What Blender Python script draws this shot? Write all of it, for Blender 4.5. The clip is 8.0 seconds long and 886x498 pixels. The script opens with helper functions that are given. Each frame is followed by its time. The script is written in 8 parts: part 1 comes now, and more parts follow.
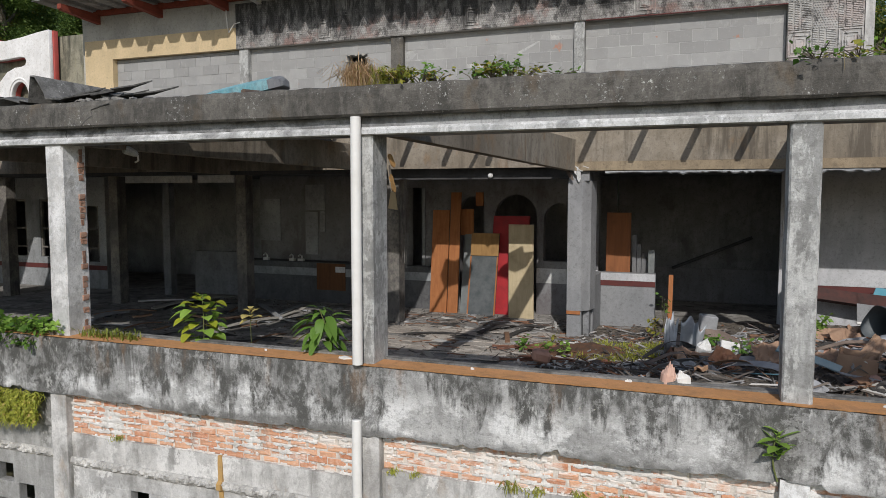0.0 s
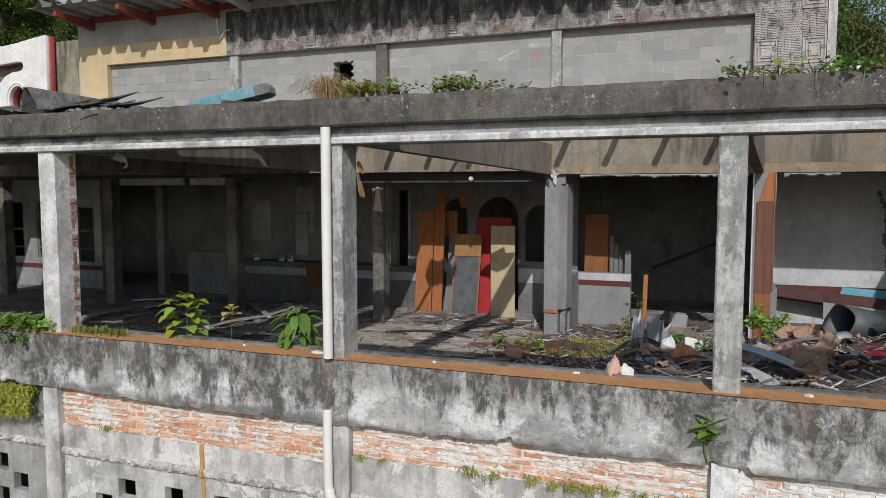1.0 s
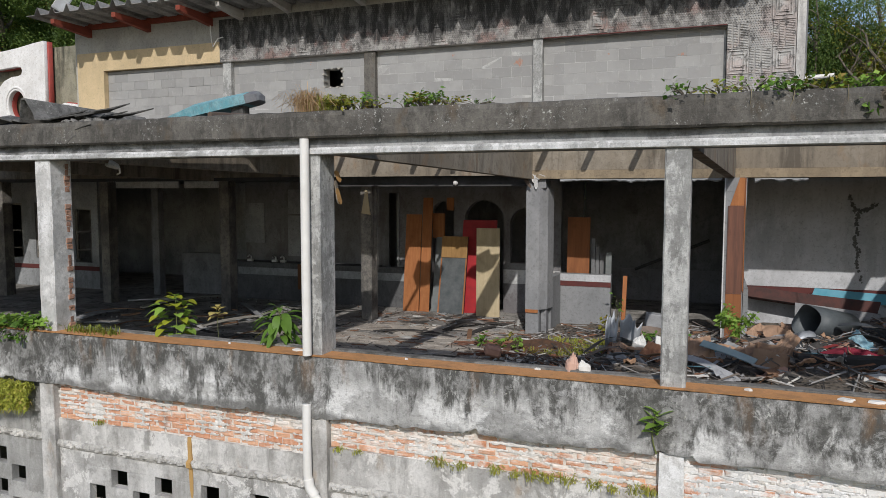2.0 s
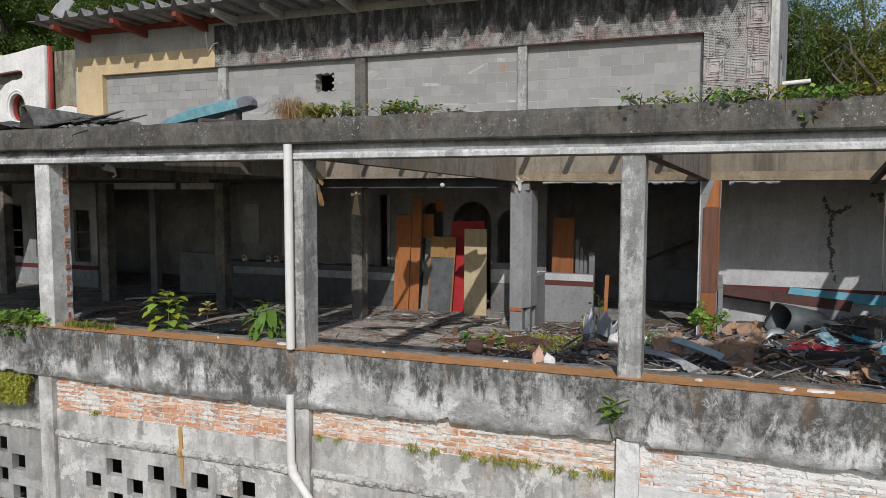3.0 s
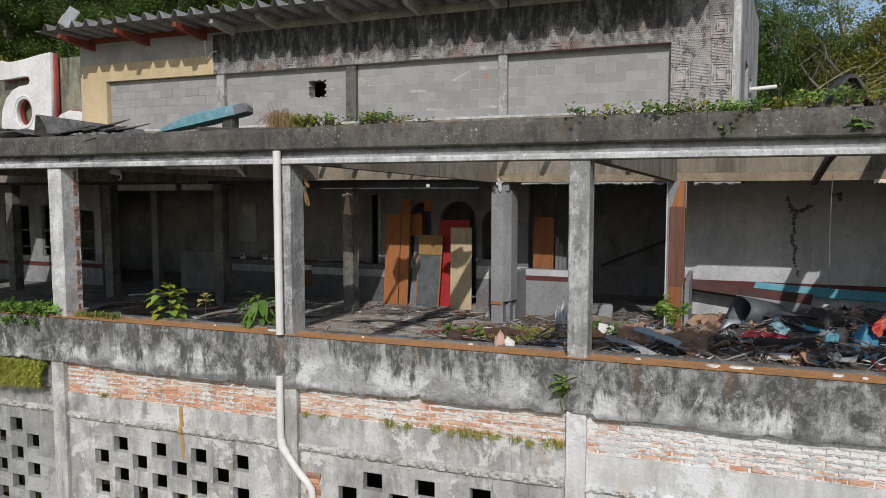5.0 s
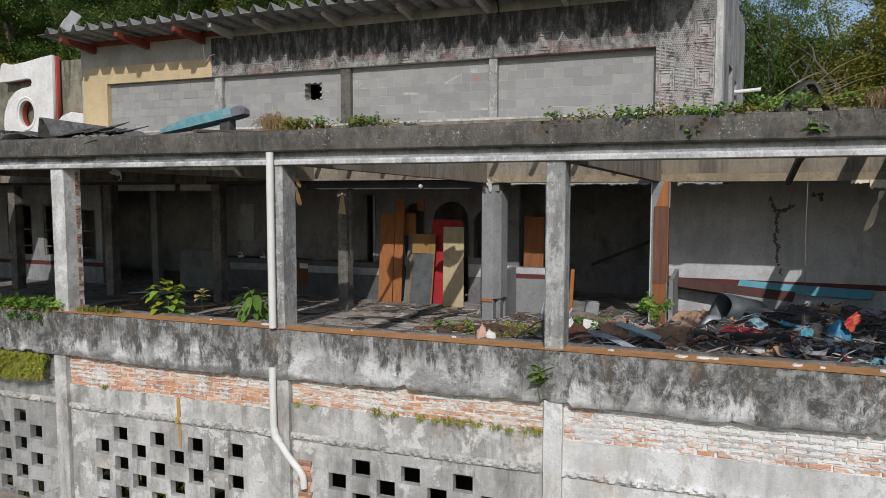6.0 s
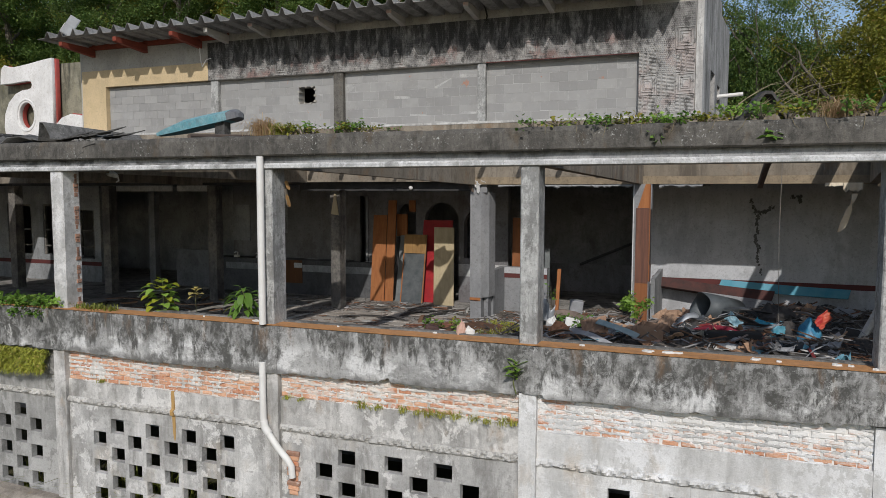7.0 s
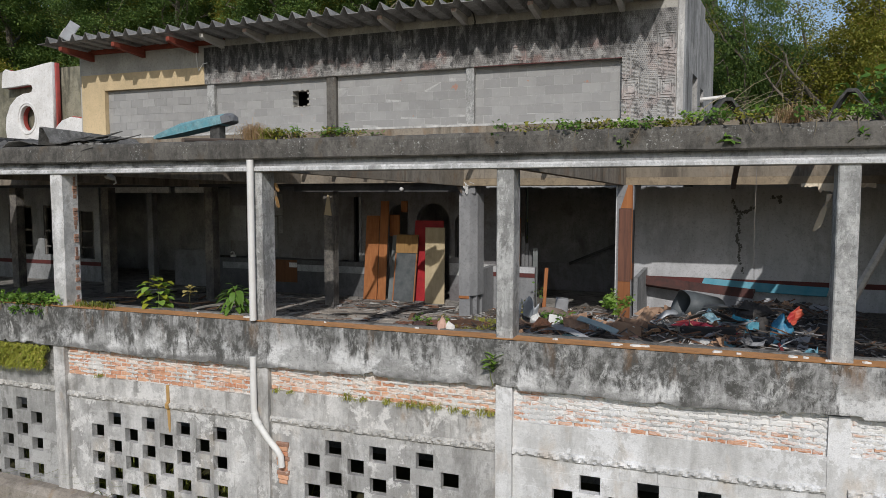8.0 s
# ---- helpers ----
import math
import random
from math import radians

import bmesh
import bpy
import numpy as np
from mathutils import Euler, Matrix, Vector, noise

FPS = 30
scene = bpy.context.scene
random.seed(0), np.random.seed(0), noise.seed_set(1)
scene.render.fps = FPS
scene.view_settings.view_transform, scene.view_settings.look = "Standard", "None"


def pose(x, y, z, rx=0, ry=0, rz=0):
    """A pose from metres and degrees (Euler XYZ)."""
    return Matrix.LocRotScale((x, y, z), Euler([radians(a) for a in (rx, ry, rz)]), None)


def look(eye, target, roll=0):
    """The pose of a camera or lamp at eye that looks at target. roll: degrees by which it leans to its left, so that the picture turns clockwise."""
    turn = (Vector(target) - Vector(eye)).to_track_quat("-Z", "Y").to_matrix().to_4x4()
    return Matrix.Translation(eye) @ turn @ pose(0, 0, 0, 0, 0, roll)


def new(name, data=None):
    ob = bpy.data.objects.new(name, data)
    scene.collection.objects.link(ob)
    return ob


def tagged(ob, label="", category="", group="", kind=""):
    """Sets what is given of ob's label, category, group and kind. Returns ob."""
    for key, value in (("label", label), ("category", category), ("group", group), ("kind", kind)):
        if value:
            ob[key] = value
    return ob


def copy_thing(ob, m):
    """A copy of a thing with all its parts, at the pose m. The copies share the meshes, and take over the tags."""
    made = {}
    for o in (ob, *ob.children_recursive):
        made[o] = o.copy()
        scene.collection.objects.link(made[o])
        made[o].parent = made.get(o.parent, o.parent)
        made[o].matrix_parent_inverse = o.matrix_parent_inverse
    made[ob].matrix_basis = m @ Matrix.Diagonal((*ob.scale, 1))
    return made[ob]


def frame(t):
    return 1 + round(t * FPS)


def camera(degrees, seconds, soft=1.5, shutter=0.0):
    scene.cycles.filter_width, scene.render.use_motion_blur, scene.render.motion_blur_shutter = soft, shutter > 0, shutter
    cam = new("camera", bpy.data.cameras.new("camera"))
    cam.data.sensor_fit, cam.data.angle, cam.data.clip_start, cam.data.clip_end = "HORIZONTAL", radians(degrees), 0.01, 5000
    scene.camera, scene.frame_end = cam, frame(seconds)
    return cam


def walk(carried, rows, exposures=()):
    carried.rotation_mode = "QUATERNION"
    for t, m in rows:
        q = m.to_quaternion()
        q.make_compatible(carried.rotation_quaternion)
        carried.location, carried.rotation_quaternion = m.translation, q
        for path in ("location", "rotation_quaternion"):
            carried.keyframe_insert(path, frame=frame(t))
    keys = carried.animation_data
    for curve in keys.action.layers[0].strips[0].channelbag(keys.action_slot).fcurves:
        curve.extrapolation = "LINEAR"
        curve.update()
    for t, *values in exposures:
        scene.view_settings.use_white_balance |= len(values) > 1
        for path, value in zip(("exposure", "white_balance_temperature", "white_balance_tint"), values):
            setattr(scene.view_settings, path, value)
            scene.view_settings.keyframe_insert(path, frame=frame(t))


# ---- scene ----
cam = camera(63.0, 8.0, soft=0.5)
PATH = [
    (0, (2.821, -5.666, 2.558), (2.117, -3.8, 2.402), -0.0),
    (0.5, (3.059, -5.815, 2.578), (2.355, -3.95, 2.422), 0.0),
    (1, (3.289, -5.974, 2.607), (2.586, -4.108, 2.451), 0.0),
    (1.5, (3.493, -6.131, 2.65), (2.791, -4.265, 2.493), 0.0),
    (3, (4.099, -6.6, 2.706), (3.396, -4.734, 2.551), 0.1),
    (3.5, (4.259, -6.772, 2.709), (3.555, -4.906, 2.552), 0.1),
    (4, (4.403, -6.952, 2.724), (3.698, -5.087, 2.568), 0.1),
    (4.5, (4.551, -7.127, 2.725), (3.846, -5.262, 2.569), 0.0),
    (6, (5.019, -7.596, 2.712), (4.312, -5.732, 2.558), 0.0),
    (6.5, (5.173, -7.746, 2.727), (4.467, -5.881, 2.573), 0.1),
    (7, (5.37, -7.903, 2.744), (4.664, -6.038, 2.59), 0.1),
    (7.5, (5.569, -8.059, 2.75), (4.863, -6.195, 2.596), 0.1),
    (8, (5.75, -8.208, 2.759), (5.042, -6.344, 2.606), 0.0),
]
walk(cam, [(t, look(eye, target, roll)) for t, eye, target, roll in PATH], [(0, 0.02), (8, -0.15)])

# ---- world, sun and exposure ----
SUN = Vector((0.33, -1.0, 0.76)).normalized()   # towards the sun
world = bpy.data.worlds.new("world")
scene.world = world
world.use_nodes = True
wn = world.node_tree.nodes
sky = wn.new("ShaderNodeTexSky")
sky.sky_type = 'NISHITA'
sky.sun_disc = False
sky.sun_elevation = math.asin(SUN.z)
sky.sun_rotation = math.atan2(SUN.x, SUN.y)
wn["Background"].inputs["Strength"].default_value = 0.118
world.node_tree.links.new(sky.outputs[0], wn["Background"].inputs["Color"])
sun_data = bpy.data.lights.new("sun", 'SUN')
sun_data.energy = 2.95
sun_data.angle = radians(0.6)
sun_data.color = (1.0, 0.965, 0.935)
sun = new("sun", sun_data)
sun.matrix_world = look(SUN * 60, (0, 0, 0))
scene.view_settings.exposure = 0.0

# ---- materials ----


class Mat:
    """A small builder for node materials in world metres."""

    def __init__(self, name, rough=0.9, metal=0.0, spec=0.3):
        self.m = bpy.data.materials.new(name)
        self.m.use_nodes = True
        self.t = self.m.node_tree
        self.b = self.t.nodes["Principled BSDF"]
        self.b.inputs["Roughness"].default_value = rough
        self.b.inputs["Metallic"].default_value = metal
        self.b.inputs["Specular IOR Level"].default_value = spec
        self.co = self.t.nodes.new("ShaderNodeNewGeometry").outputs["Position"]

    def link(self, a, b):
        self.t.links.new(a, b)

    def put(self, socket, v):
        if isinstance(v, (int, float)):
            socket.default_value = v
        elif isinstance(v, tuple):
            socket.default_value = (*v, 1.0) if len(v) == 3 and socket.type == 'RGBA' else v
        else:
            self.link(v, socket)

    def stretch(self, sx, sy, sz, off=0.0):
        n = self.t.nodes.new("ShaderNodeMapping")
        n.inputs["Scale"].default_value = (sx, sy, sz)
        n.inputs["Location"].default_value = (off, off * 0.7, off * 0.3)
        self.link(self.co, n.inputs["Vector"])
        return n.outputs[0]

    def noise(self, scale, detail=5.0, rough=0.6, vec=None, dist=0.0):
        n = self.t.nodes.new("ShaderNodeTexNoise")
        n.inputs["Scale"].default_value = scale
        n.inputs["Detail"].default_value = detail
        n.inputs["Roughness"].default_value = rough
        n.inputs["Distortion"].default_value = dist
        self.link(self.co if vec is None else vec, n.inputs["Vector"])
        return n.outputs["Fac"]

    def voronoi(self, scale, vec=None, feature='F1', out="Distance"):
        n = self.t.nodes.new("ShaderNodeTexVoronoi")
        n.feature = feature
        n.inputs["Scale"].default_value = scale
        self.link(self.co if vec is None else vec, n.inputs["Vector"])
        return n.outputs[out]

    def step(self, v, lo, hi, a=0.0, b=1.0):
        n = self.t.nodes.new("ShaderNodeMapRange")
        self.put(n.inputs["Value"], v)
        for k, q in (("From Min", lo), ("From Max", hi), ("To Min", a), ("To Max", b)):
            n.inputs[k].default_value = q
        return n.outputs[0]

    def op(self, kind, a, b=0.0):
        n = self.t.nodes.new("ShaderNodeMath")
        n.operation = kind
        n.use_clamp = False
        self.put(n.inputs[0], a)
        self.put(n.inputs[1], b)
        return n.outputs[0]

    def mix(self, f, a, b):
        n = self.t.nodes.new("ShaderNodeMix")
        n.data_type = 'RGBA'
        self.put(n.inputs["Factor"], f)
        self.put(n.inputs["A"], a)
        self.put(n.inputs["B"], b)
        return n.outputs["Result"]

    def axis(self, k):
        n = self.t.nodes.new("ShaderNodeSeparateXYZ")
        self.link(self.co, n.inputs[0])
        return n.outputs[k]

    def rand(self):
        return self.t.nodes.new("ShaderNodeObjectInfo").outputs["Random"]

    def island(self):
        return self.t.nodes.new("ShaderNodeNewGeometry").outputs["Random Per Island"]

    def color(self, c):
        self.put(self.b.inputs["Base Color"], c)
        return self

    def bump(self, h, strength=0.4, dist=0.02):
        n = self.t.nodes.new("ShaderNodeBump")
        n.inputs["Strength"].default_value = strength
        n.inputs["Distance"].default_value = dist
        self.put(n.inputs["Height"], h)
        self.link(n.outputs[0], self.b.inputs["Normal"])
        return self


def weathered(name, light, mid, dark, big=0.8, streak=0.5, grime=0.5, speck=0.0, bump=0.5, rough=0.92, off=0.0,
              top=None, warm=None, flake=0.0, drip=0.0, pits=0.75, side=None, patch=0.0):
    """Old plaster or concrete: soft blotches, run-off streaks, fine grain, pale flakes. top: (z, depth) of dirt that has run
    down from an edge; side: (x0, x1, amount) of black growth that thickens from x0 towards x1."""
    k = Mat(name, rough)
    v = k.stretch(1, 1, 1, off)
    blot = k.noise(big, 9, 0.68, v, 0.2)
    c = k.mix(k.step(blot, 0.43, 0.57), mid, light)
    med = k.noise(big * 4.5, 9, 0.72, v, 0.1)
    c = k.mix(k.step(med, 0.49, 0.61, 0.0, 0.55), c, mid)
    run = k.noise(1.0, 8, 0.68, k.stretch(5.0, 5.0, 0.55, off), 0.2)
    run2 = k.noise(1.0, 5, 0.58, k.stretch(1.1, 1.1, 0.45, off + 5), 0.2)
    s = k.op('MULTIPLY', k.step(run, 0.46, 0.60), k.step(run2, 0.42, 0.58))
    c = k.mix(k.op('MULTIPLY', s, streak), c, dark)
    g = k.step(k.noise(big * 2.1, 9, 0.72, k.stretch(1, 1, 0.55, off + 9), 0.25), 0.51, 0.60)
    c = k.mix(k.op('MULTIPLY', g, grime), c, dark)
    if drip:
        d1 = k.step(k.noise(1.0, 6, 0.62, k.stretch(3.0, 3.0, 0.5, off + 60), 0.2), 0.48, 0.56)
        d2 = k.step(k.noise(1.0, 6, 0.64, k.stretch(8, 8, 2.2, off + 70), 0.2), 0.42, 0.60, 0.3, 1.0)
        c = k.mix(k.op('MULTIPLY', k.op('MULTIPLY', d1, d2), drip), c, tuple(min(0.84, 1.16 * x) for x in light))
        d3 = k.step(k.noise(1.0, 9, 0.72, k.stretch(3.2, 3.2, 0.9, off + 80), 0.2), 0.53, 0.61)
        c = k.mix(k.op('MULTIPLY', d3, drip * 0.7), c, dark)
    if patch:
        p1 = k.op('MULTIPLY', k.step(k.noise(2.6, 10, 0.74, k.stretch(1, 1, 0.8, off + 101), 0.3), 0.515, 0.54), k.step(k.noise(0.8, 4, 0.5, k.stretch(1, 1, 0.6, off + 103)), 0.40, 0.56))
        c = k.mix(k.op('MULTIPLY', p1, patch), c, tuple(min(0.84, 1.2 * x) for x in light))
        p2 = k.op('MULTIPLY', k.step(k.noise(3.4, 10, 0.76, k.stretch(1, 1, 0.7, off + 107), 0.3), 0.55, 0.575), k.step(k.noise(0.9, 4, 0.5, k.stretch(1, 1, 0.5, off + 109)), 0.44, 0.58))
        c = k.mix(k.op('MULTIPLY', p2, patch * 0.8), c, tuple(0.5 * x + 0.5 * y for x, y in zip(dark, mid)))
    if flake:
        q = k.op('MULTIPLY', k.step(k.noise(15, 7, 0.70, k.stretch(1, 1, 0.35, off + 40), 0.2), 0.53, 0.59), flake)
        c = k.mix(q, c, tuple(min(0.85, 1.45 * x) for x in light))
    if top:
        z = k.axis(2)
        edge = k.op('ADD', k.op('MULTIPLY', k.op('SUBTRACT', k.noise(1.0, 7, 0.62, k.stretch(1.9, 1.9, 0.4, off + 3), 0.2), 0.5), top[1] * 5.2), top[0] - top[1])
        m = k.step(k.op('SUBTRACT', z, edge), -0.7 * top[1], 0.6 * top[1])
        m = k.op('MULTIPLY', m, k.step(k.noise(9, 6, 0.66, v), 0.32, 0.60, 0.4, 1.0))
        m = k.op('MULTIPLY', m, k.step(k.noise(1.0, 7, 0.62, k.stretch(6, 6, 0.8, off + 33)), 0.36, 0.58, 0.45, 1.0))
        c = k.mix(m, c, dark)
    if side:
        m = k.op('MULTIPLY', k.step(k.axis(0), side[0], side[1]), k.step(k.noise(1.0, 8, 0.68, k.stretch(2.6, 2.6, 5.0, off + 21), 0.3), 0.46, 0.58))
        c = k.mix(k.op('MULTIPLY', m, side[2]), c, dark)
    if warm:
        w = k.step(k.noise(big * 1.7, 6, 0.60, k.stretch(1.6, 1.6, 0.8, off + 14)), 0.56, 0.68)
        c = k.mix(k.op('MULTIPLY', w, 0.55), c, warm)
    if speck:
        p = k.op('MULTIPLY', k.step(k.noise(36, 6, 0.74, v), 0.58, 0.64), k.step(k.noise(2.4, 5, 0.6, k.stretch(1, 1, 1, off + 50)), 0.48, 0.60))
        c = k.mix(k.op('MULTIPLY', p, speck), c, (0.60, 0.60, 0.57))
    pit = k.step(k.noise(18, 9, 0.76, v), 0.53, 0.62, 0.0, pits)
    c = k.mix(pit, c, k.mix(0.6, c, dark))
    fine = k.noise(70, 5, 0.7, v)
    c = k.mix(k.step(fine, 0.46, 0.60, 0.0, 0.36), c, k.mix(0.5, c, dark))
    k.color(c)
    h = k.op('ADD', k.op('MULTIPLY', med, 0.8), k.op('MULTIPLY', fine, 0.35))
    return k.bump(h, bump, 0.03).m


def parapet_mat(name):
    """Parapet face: black growth that hangs down in tongues from the top, worn pale whitewash below it, lichen dots and rust."""
    k = Mat(name, 0.93)
    z = k.axis(2)
    cloud = k.noise(1.4, 9, 0.70, k.stretch(1, 1, 1.5, 4), 0.05)
    c = k.mix(k.step(cloud, 0.40, 0.60), (0.30, 0.297, 0.286), (0.50, 0.495, 0.48))
    wash = k.op('MULTIPLY', k.step(k.noise(1.0, 10, 0.72, k.stretch(1.3, 1.3, 2.0, 17), 0.05), 0.49, 0.55), k.step(k.op('SUBTRACT', 0.80, z), -0.05, 0.12))
    c = k.mix(k.op('MULTIPLY', wash, 0.85), c, (0.76, 0.755, 0.74))
    tongue = k.noise(1.0, 9, 0.70, k.stretch(1.9, 1.9, 0.50, 8), 0.25)
    wide = k.op('ADD', k.noise(0.8, 4, 0.5, k.stretch(1, 1, 0.2, 31)), k.step(k.axis(0), 0.6, -2.0, 0.0, 0.10))
    edge = k.op('SUBTRACT', 1.02, k.op('MULTIPLY', k.op('ADD', k.op('MULTIPLY', k.op('SUBTRACT', tongue, 0.5), 3.6), k.op('MULTIPLY', k.op('SUBTRACT', wide, 0.16), 1.5)), 0.75))
    grow = k.op('MULTIPLY', k.step(k.op('SUBTRACT', z, edge), -0.05, 0.09), k.step(k.noise(7, 10, 0.80, k.stretch(1, 1, 0.6, 2), 0.3), 0.42, 0.55, 0.25, 1.0))
    c = k.mix(k.op('MULTIPLY', grow, 0.95), c, (0.066, 0.065, 0.059))
    drip = k.op('MULTIPLY', k.step(k.noise(1.0, 9, 0.72, k.stretch(9, 9, 0.7, 71), 0.2), 0.52, 0.58), k.op('MULTIPLY', k.step(z, 0.50, 0.95, 0.15, 1.0), k.step(k.noise(1.1, 5, 0.6, k.stretch(1, 1, 0.3, 73)), 0.38, 0.56)))
    c = k.mix(k.op('MULTIPLY', drip, 0.75), c, (0.075, 0.073, 0.067))
    chalk = k.op('MULTIPLY', k.step(k.noise(1.0, 10, 0.76, k.stretch(3.6, 3.6, 1.6, 77), 0.4), 0.56, 0.585), k.step(k.noise(1.0, 5, 0.6, k.stretch(1, 1, 0.8, 79)), 0.42, 0.58))
    c = k.mix(k.op('MULTIPLY', chalk, 0.7), c, (0.58, 0.575, 0.55))
    lace = k.op('MULTIPLY', k.step(k.noise(1.0, 10, 0.74, k.stretch(2.8, 2.8, 1.7, 52), 0.3), 0.50, 0.57), k.step(k.noise(1.3, 5, 0.6, k.stretch(1, 1, 0.5, 44)), 0.44, 0.58))
    c = k.mix(k.op('MULTIPLY', lace, 0.7), c, (0.085, 0.083, 0.076))
    lip = k.op('MULTIPLY', k.step(k.op('SUBTRACT', z, k.op('MULTIPLY', k.op('SUBTRACT', k.noise(3.5, 6, 0.6, k.stretch(1, 1, 0.3, 12)), 0.5), 0.3)), 0.50, 0.43), 0.75)
    c = k.mix(lip, c, (0.12, 0.118, 0.11))
    rust = k.op('MULTIPLY', k.step(k.noise(1.0, 6, 0.62, k.stretch(2.2, 2.2, 0.7, 23)), 0.55, 0.65), k.step(z, 0.62, 0.95))
    c = k.mix(k.op('MULTIPLY', rust, 0.7), c, (0.22, 0.125, 0.06))
    dots = k.op('MULTIPLY', k.step(k.noise(24, 4, 0.6, k.stretch(1, 1, 1, 66)), 0.66, 0.70), k.op('MULTIPLY', k.step(k.noise(1.7, 5, 0.6, k.stretch(1, 1, 1, 61)), 0.48, 0.60), k.step(z, 0.60, 0.90)))
    c = k.mix(k.op('MULTIPLY', dots, 0.85), c, (0.50, 0.49, 0.38))
    flake = k.op('MULTIPLY', k.step(k.noise(4.2, 10, 0.74, k.stretch(1, 1, 1.3, 88), 0.3), 0.545, 0.565), k.step(k.noise(0.9, 4, 0.5, k.stretch(1, 1, 0.6, 90)), 0.42, 0.56))
    c = k.mix(k.op('MULTIPLY', flake, 0.3), c, (0.62, 0.615, 0.60))
    pit = k.noise(20, 9, 0.78)
    c = k.mix(k.step(pit, 0.53, 0.60, 0.0, 0.7), c, k.mix(0.6, c, (0.10, 0.098, 0.09)))
    fine = k.noise(70, 6, 0.74)
    c = k.mix(k.step(fine, 0.46, 0.62, 0.0, 0.36), c, k.mix(0.5, c, (0.10, 0.098, 0.09)))
    k.color(c)
    return k.bump(k.op('ADD', k.noise(6, 7, 0.66), k.op('MULTIPLY', fine, 0.4)), 0.55, 0.03).m


def plain(name, c, c2=None, rough=0.7, metal=0.0, scale=6.0, bump=0.15, per=0.0, spec=0.3):
    """A paint, cloth or board with grain, slight stains and, where per is set, a shift from piece to piece."""
    k = Mat(name, rough, metal, spec)
    c2 = c2 or tuple(x * 0.6 for x in c)
    n = k.noise(scale, 8, 0.65)
    col = k.mix(k.step(n, 0.35, 0.72), c, c2)
    if per:
        col = k.mix(k.step(k.rand(), 0, 1, 0.0, per), col, c2)
    f = k.noise(scale * 14, 4, 0.7)
    col = k.mix(k.step(f, 0.4, 0.7, 0, 0.2), col, c2)
    k.color(col)
    return k.bump(f, bump, 0.006).m


def wood(name, c, c2, along=2, rough=0.75):
    k = Mat(name, rough)
    s = [18.0, 18.0, 18.0]
    s[along] = 0.9
    n = k.noise(1.0, 7, 0.65, k.stretch(*s), 0.6)
    col = k.mix(k.step(n, 0.3, 0.7), c, c2)
    col = k.mix(k.step(k.noise(2.3, 6, 0.7), 0.5, 0.75, 0, 0.6), col, tuple(q * 0.55 for q in c2))
    k.color(col)
    return k.bump(n, 0.25, 0.004).m


def leaf_mat(name, a, b, dry=None):
    k = Mat(name, 0.55, 0.0, 0.35)
    r = k.island()
    col = k.mix(r, a, b)
    if dry:
        col = k.mix(k.step(k.op('FRACT', k.op('MULTIPLY', r, 7.31)), 0.88, 0.98), col, dry)
    k.color(k.mix(k.step(k.noise(1.3, 3), 0.4, 0.65, 0, 0.45), col, tuple(q * 0.45 for q in a)))
    tr = k.t.nodes.new("ShaderNodeBsdfTranslucent")
    k.link(k.b.inputs["Base Color"].links[0].from_socket, tr.inputs["Color"])
    ms = k.t.nodes.new("ShaderNodeMixShader")
    ms.inputs[0].default_value = 0.35
    k.link(k.b.outputs[0], ms.inputs[1])
    k.link(tr.outputs[0], ms.inputs[2])
    k.link(ms.outputs[0], k.t.nodes["Material Output"].inputs["Surface"])
    return k.m


M_parapet = parapet_mat("parapet_concrete")
M_coping = weathered("coping_concrete", (0.150, 0.140, 0.124), (0.090, 0.084, 0.075), (0.034, 0.033, 0.030), big=1.6, streak=0.45,
                     grime=0.5, speck=0.95, flake=0.30, patch=0.45, warm=(0.13, 0.095, 0.06), bump=0.7, off=3)
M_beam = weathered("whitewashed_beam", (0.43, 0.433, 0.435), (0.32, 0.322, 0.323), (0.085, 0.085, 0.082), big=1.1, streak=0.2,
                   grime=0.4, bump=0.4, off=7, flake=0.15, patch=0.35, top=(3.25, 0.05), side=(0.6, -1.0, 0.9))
M_beam_lip = weathered("whitewashed_beam_edge", (0.64, 0.645, 0.64), (0.48, 0.485, 0.48), (0.12, 0.12, 0.116), big=1.6, streak=0.15,
                       grime=0.35, bump=0.5, off=9, flake=0.4, patch=0.4, side=(0.2, -1.4, 0.6))
M_column = weathered("whitewashed_column", (0.46, 0.46, 0.445), (0.29, 0.29, 0.28), (0.12, 0.118, 0.11), big=2.0, streak=0.5,
                     grime=0.3, speck=0.25, bump=0.5, off=11, flake=0.45, patch=0.6)
M_lowplaster = weathered("old_white_plaster", (0.63, 0.615, 0.59), (0.40, 0.39, 0.372), (0.14, 0.133, 0.118), big=1.2, streak=0.7,
                         grime=0.4, warm=(0.40, 0.29, 0.19), bump=0.5, off=17, drip=0.5, pits=0.4, patch=0.8)
M_cleanwash = weathered("cleaner_whitewash", (0.74, 0.735, 0.72), (0.60, 0.595, 0.58), (0.27, 0.262, 0.245), big=1.1, streak=0.4, grime=0.24, warm=(0.52, 0.44, 0.35), bump=0.5, off=19, drip=0.2, pits=0.38, patch=0.7)
M_greywash = weathered("grey_dirty_wash", (0.42, 0.415, 0.40), (0.29, 0.287, 0.275), (0.12, 0.118, 0.106), big=1.1, streak=0.6, grime=0.45, bump=0.5, off=27, drip=0.35, pits=0.4, patch=0.6)
M_mortar = weathered("rough_mortar", (0.84, 0.82, 0.79), (0.79, 0.77, 0.74), (0.52, 0.50, 0.46), big=3, streak=0.4, grime=0.3, pits=0.3, bump=0.5, off=21)
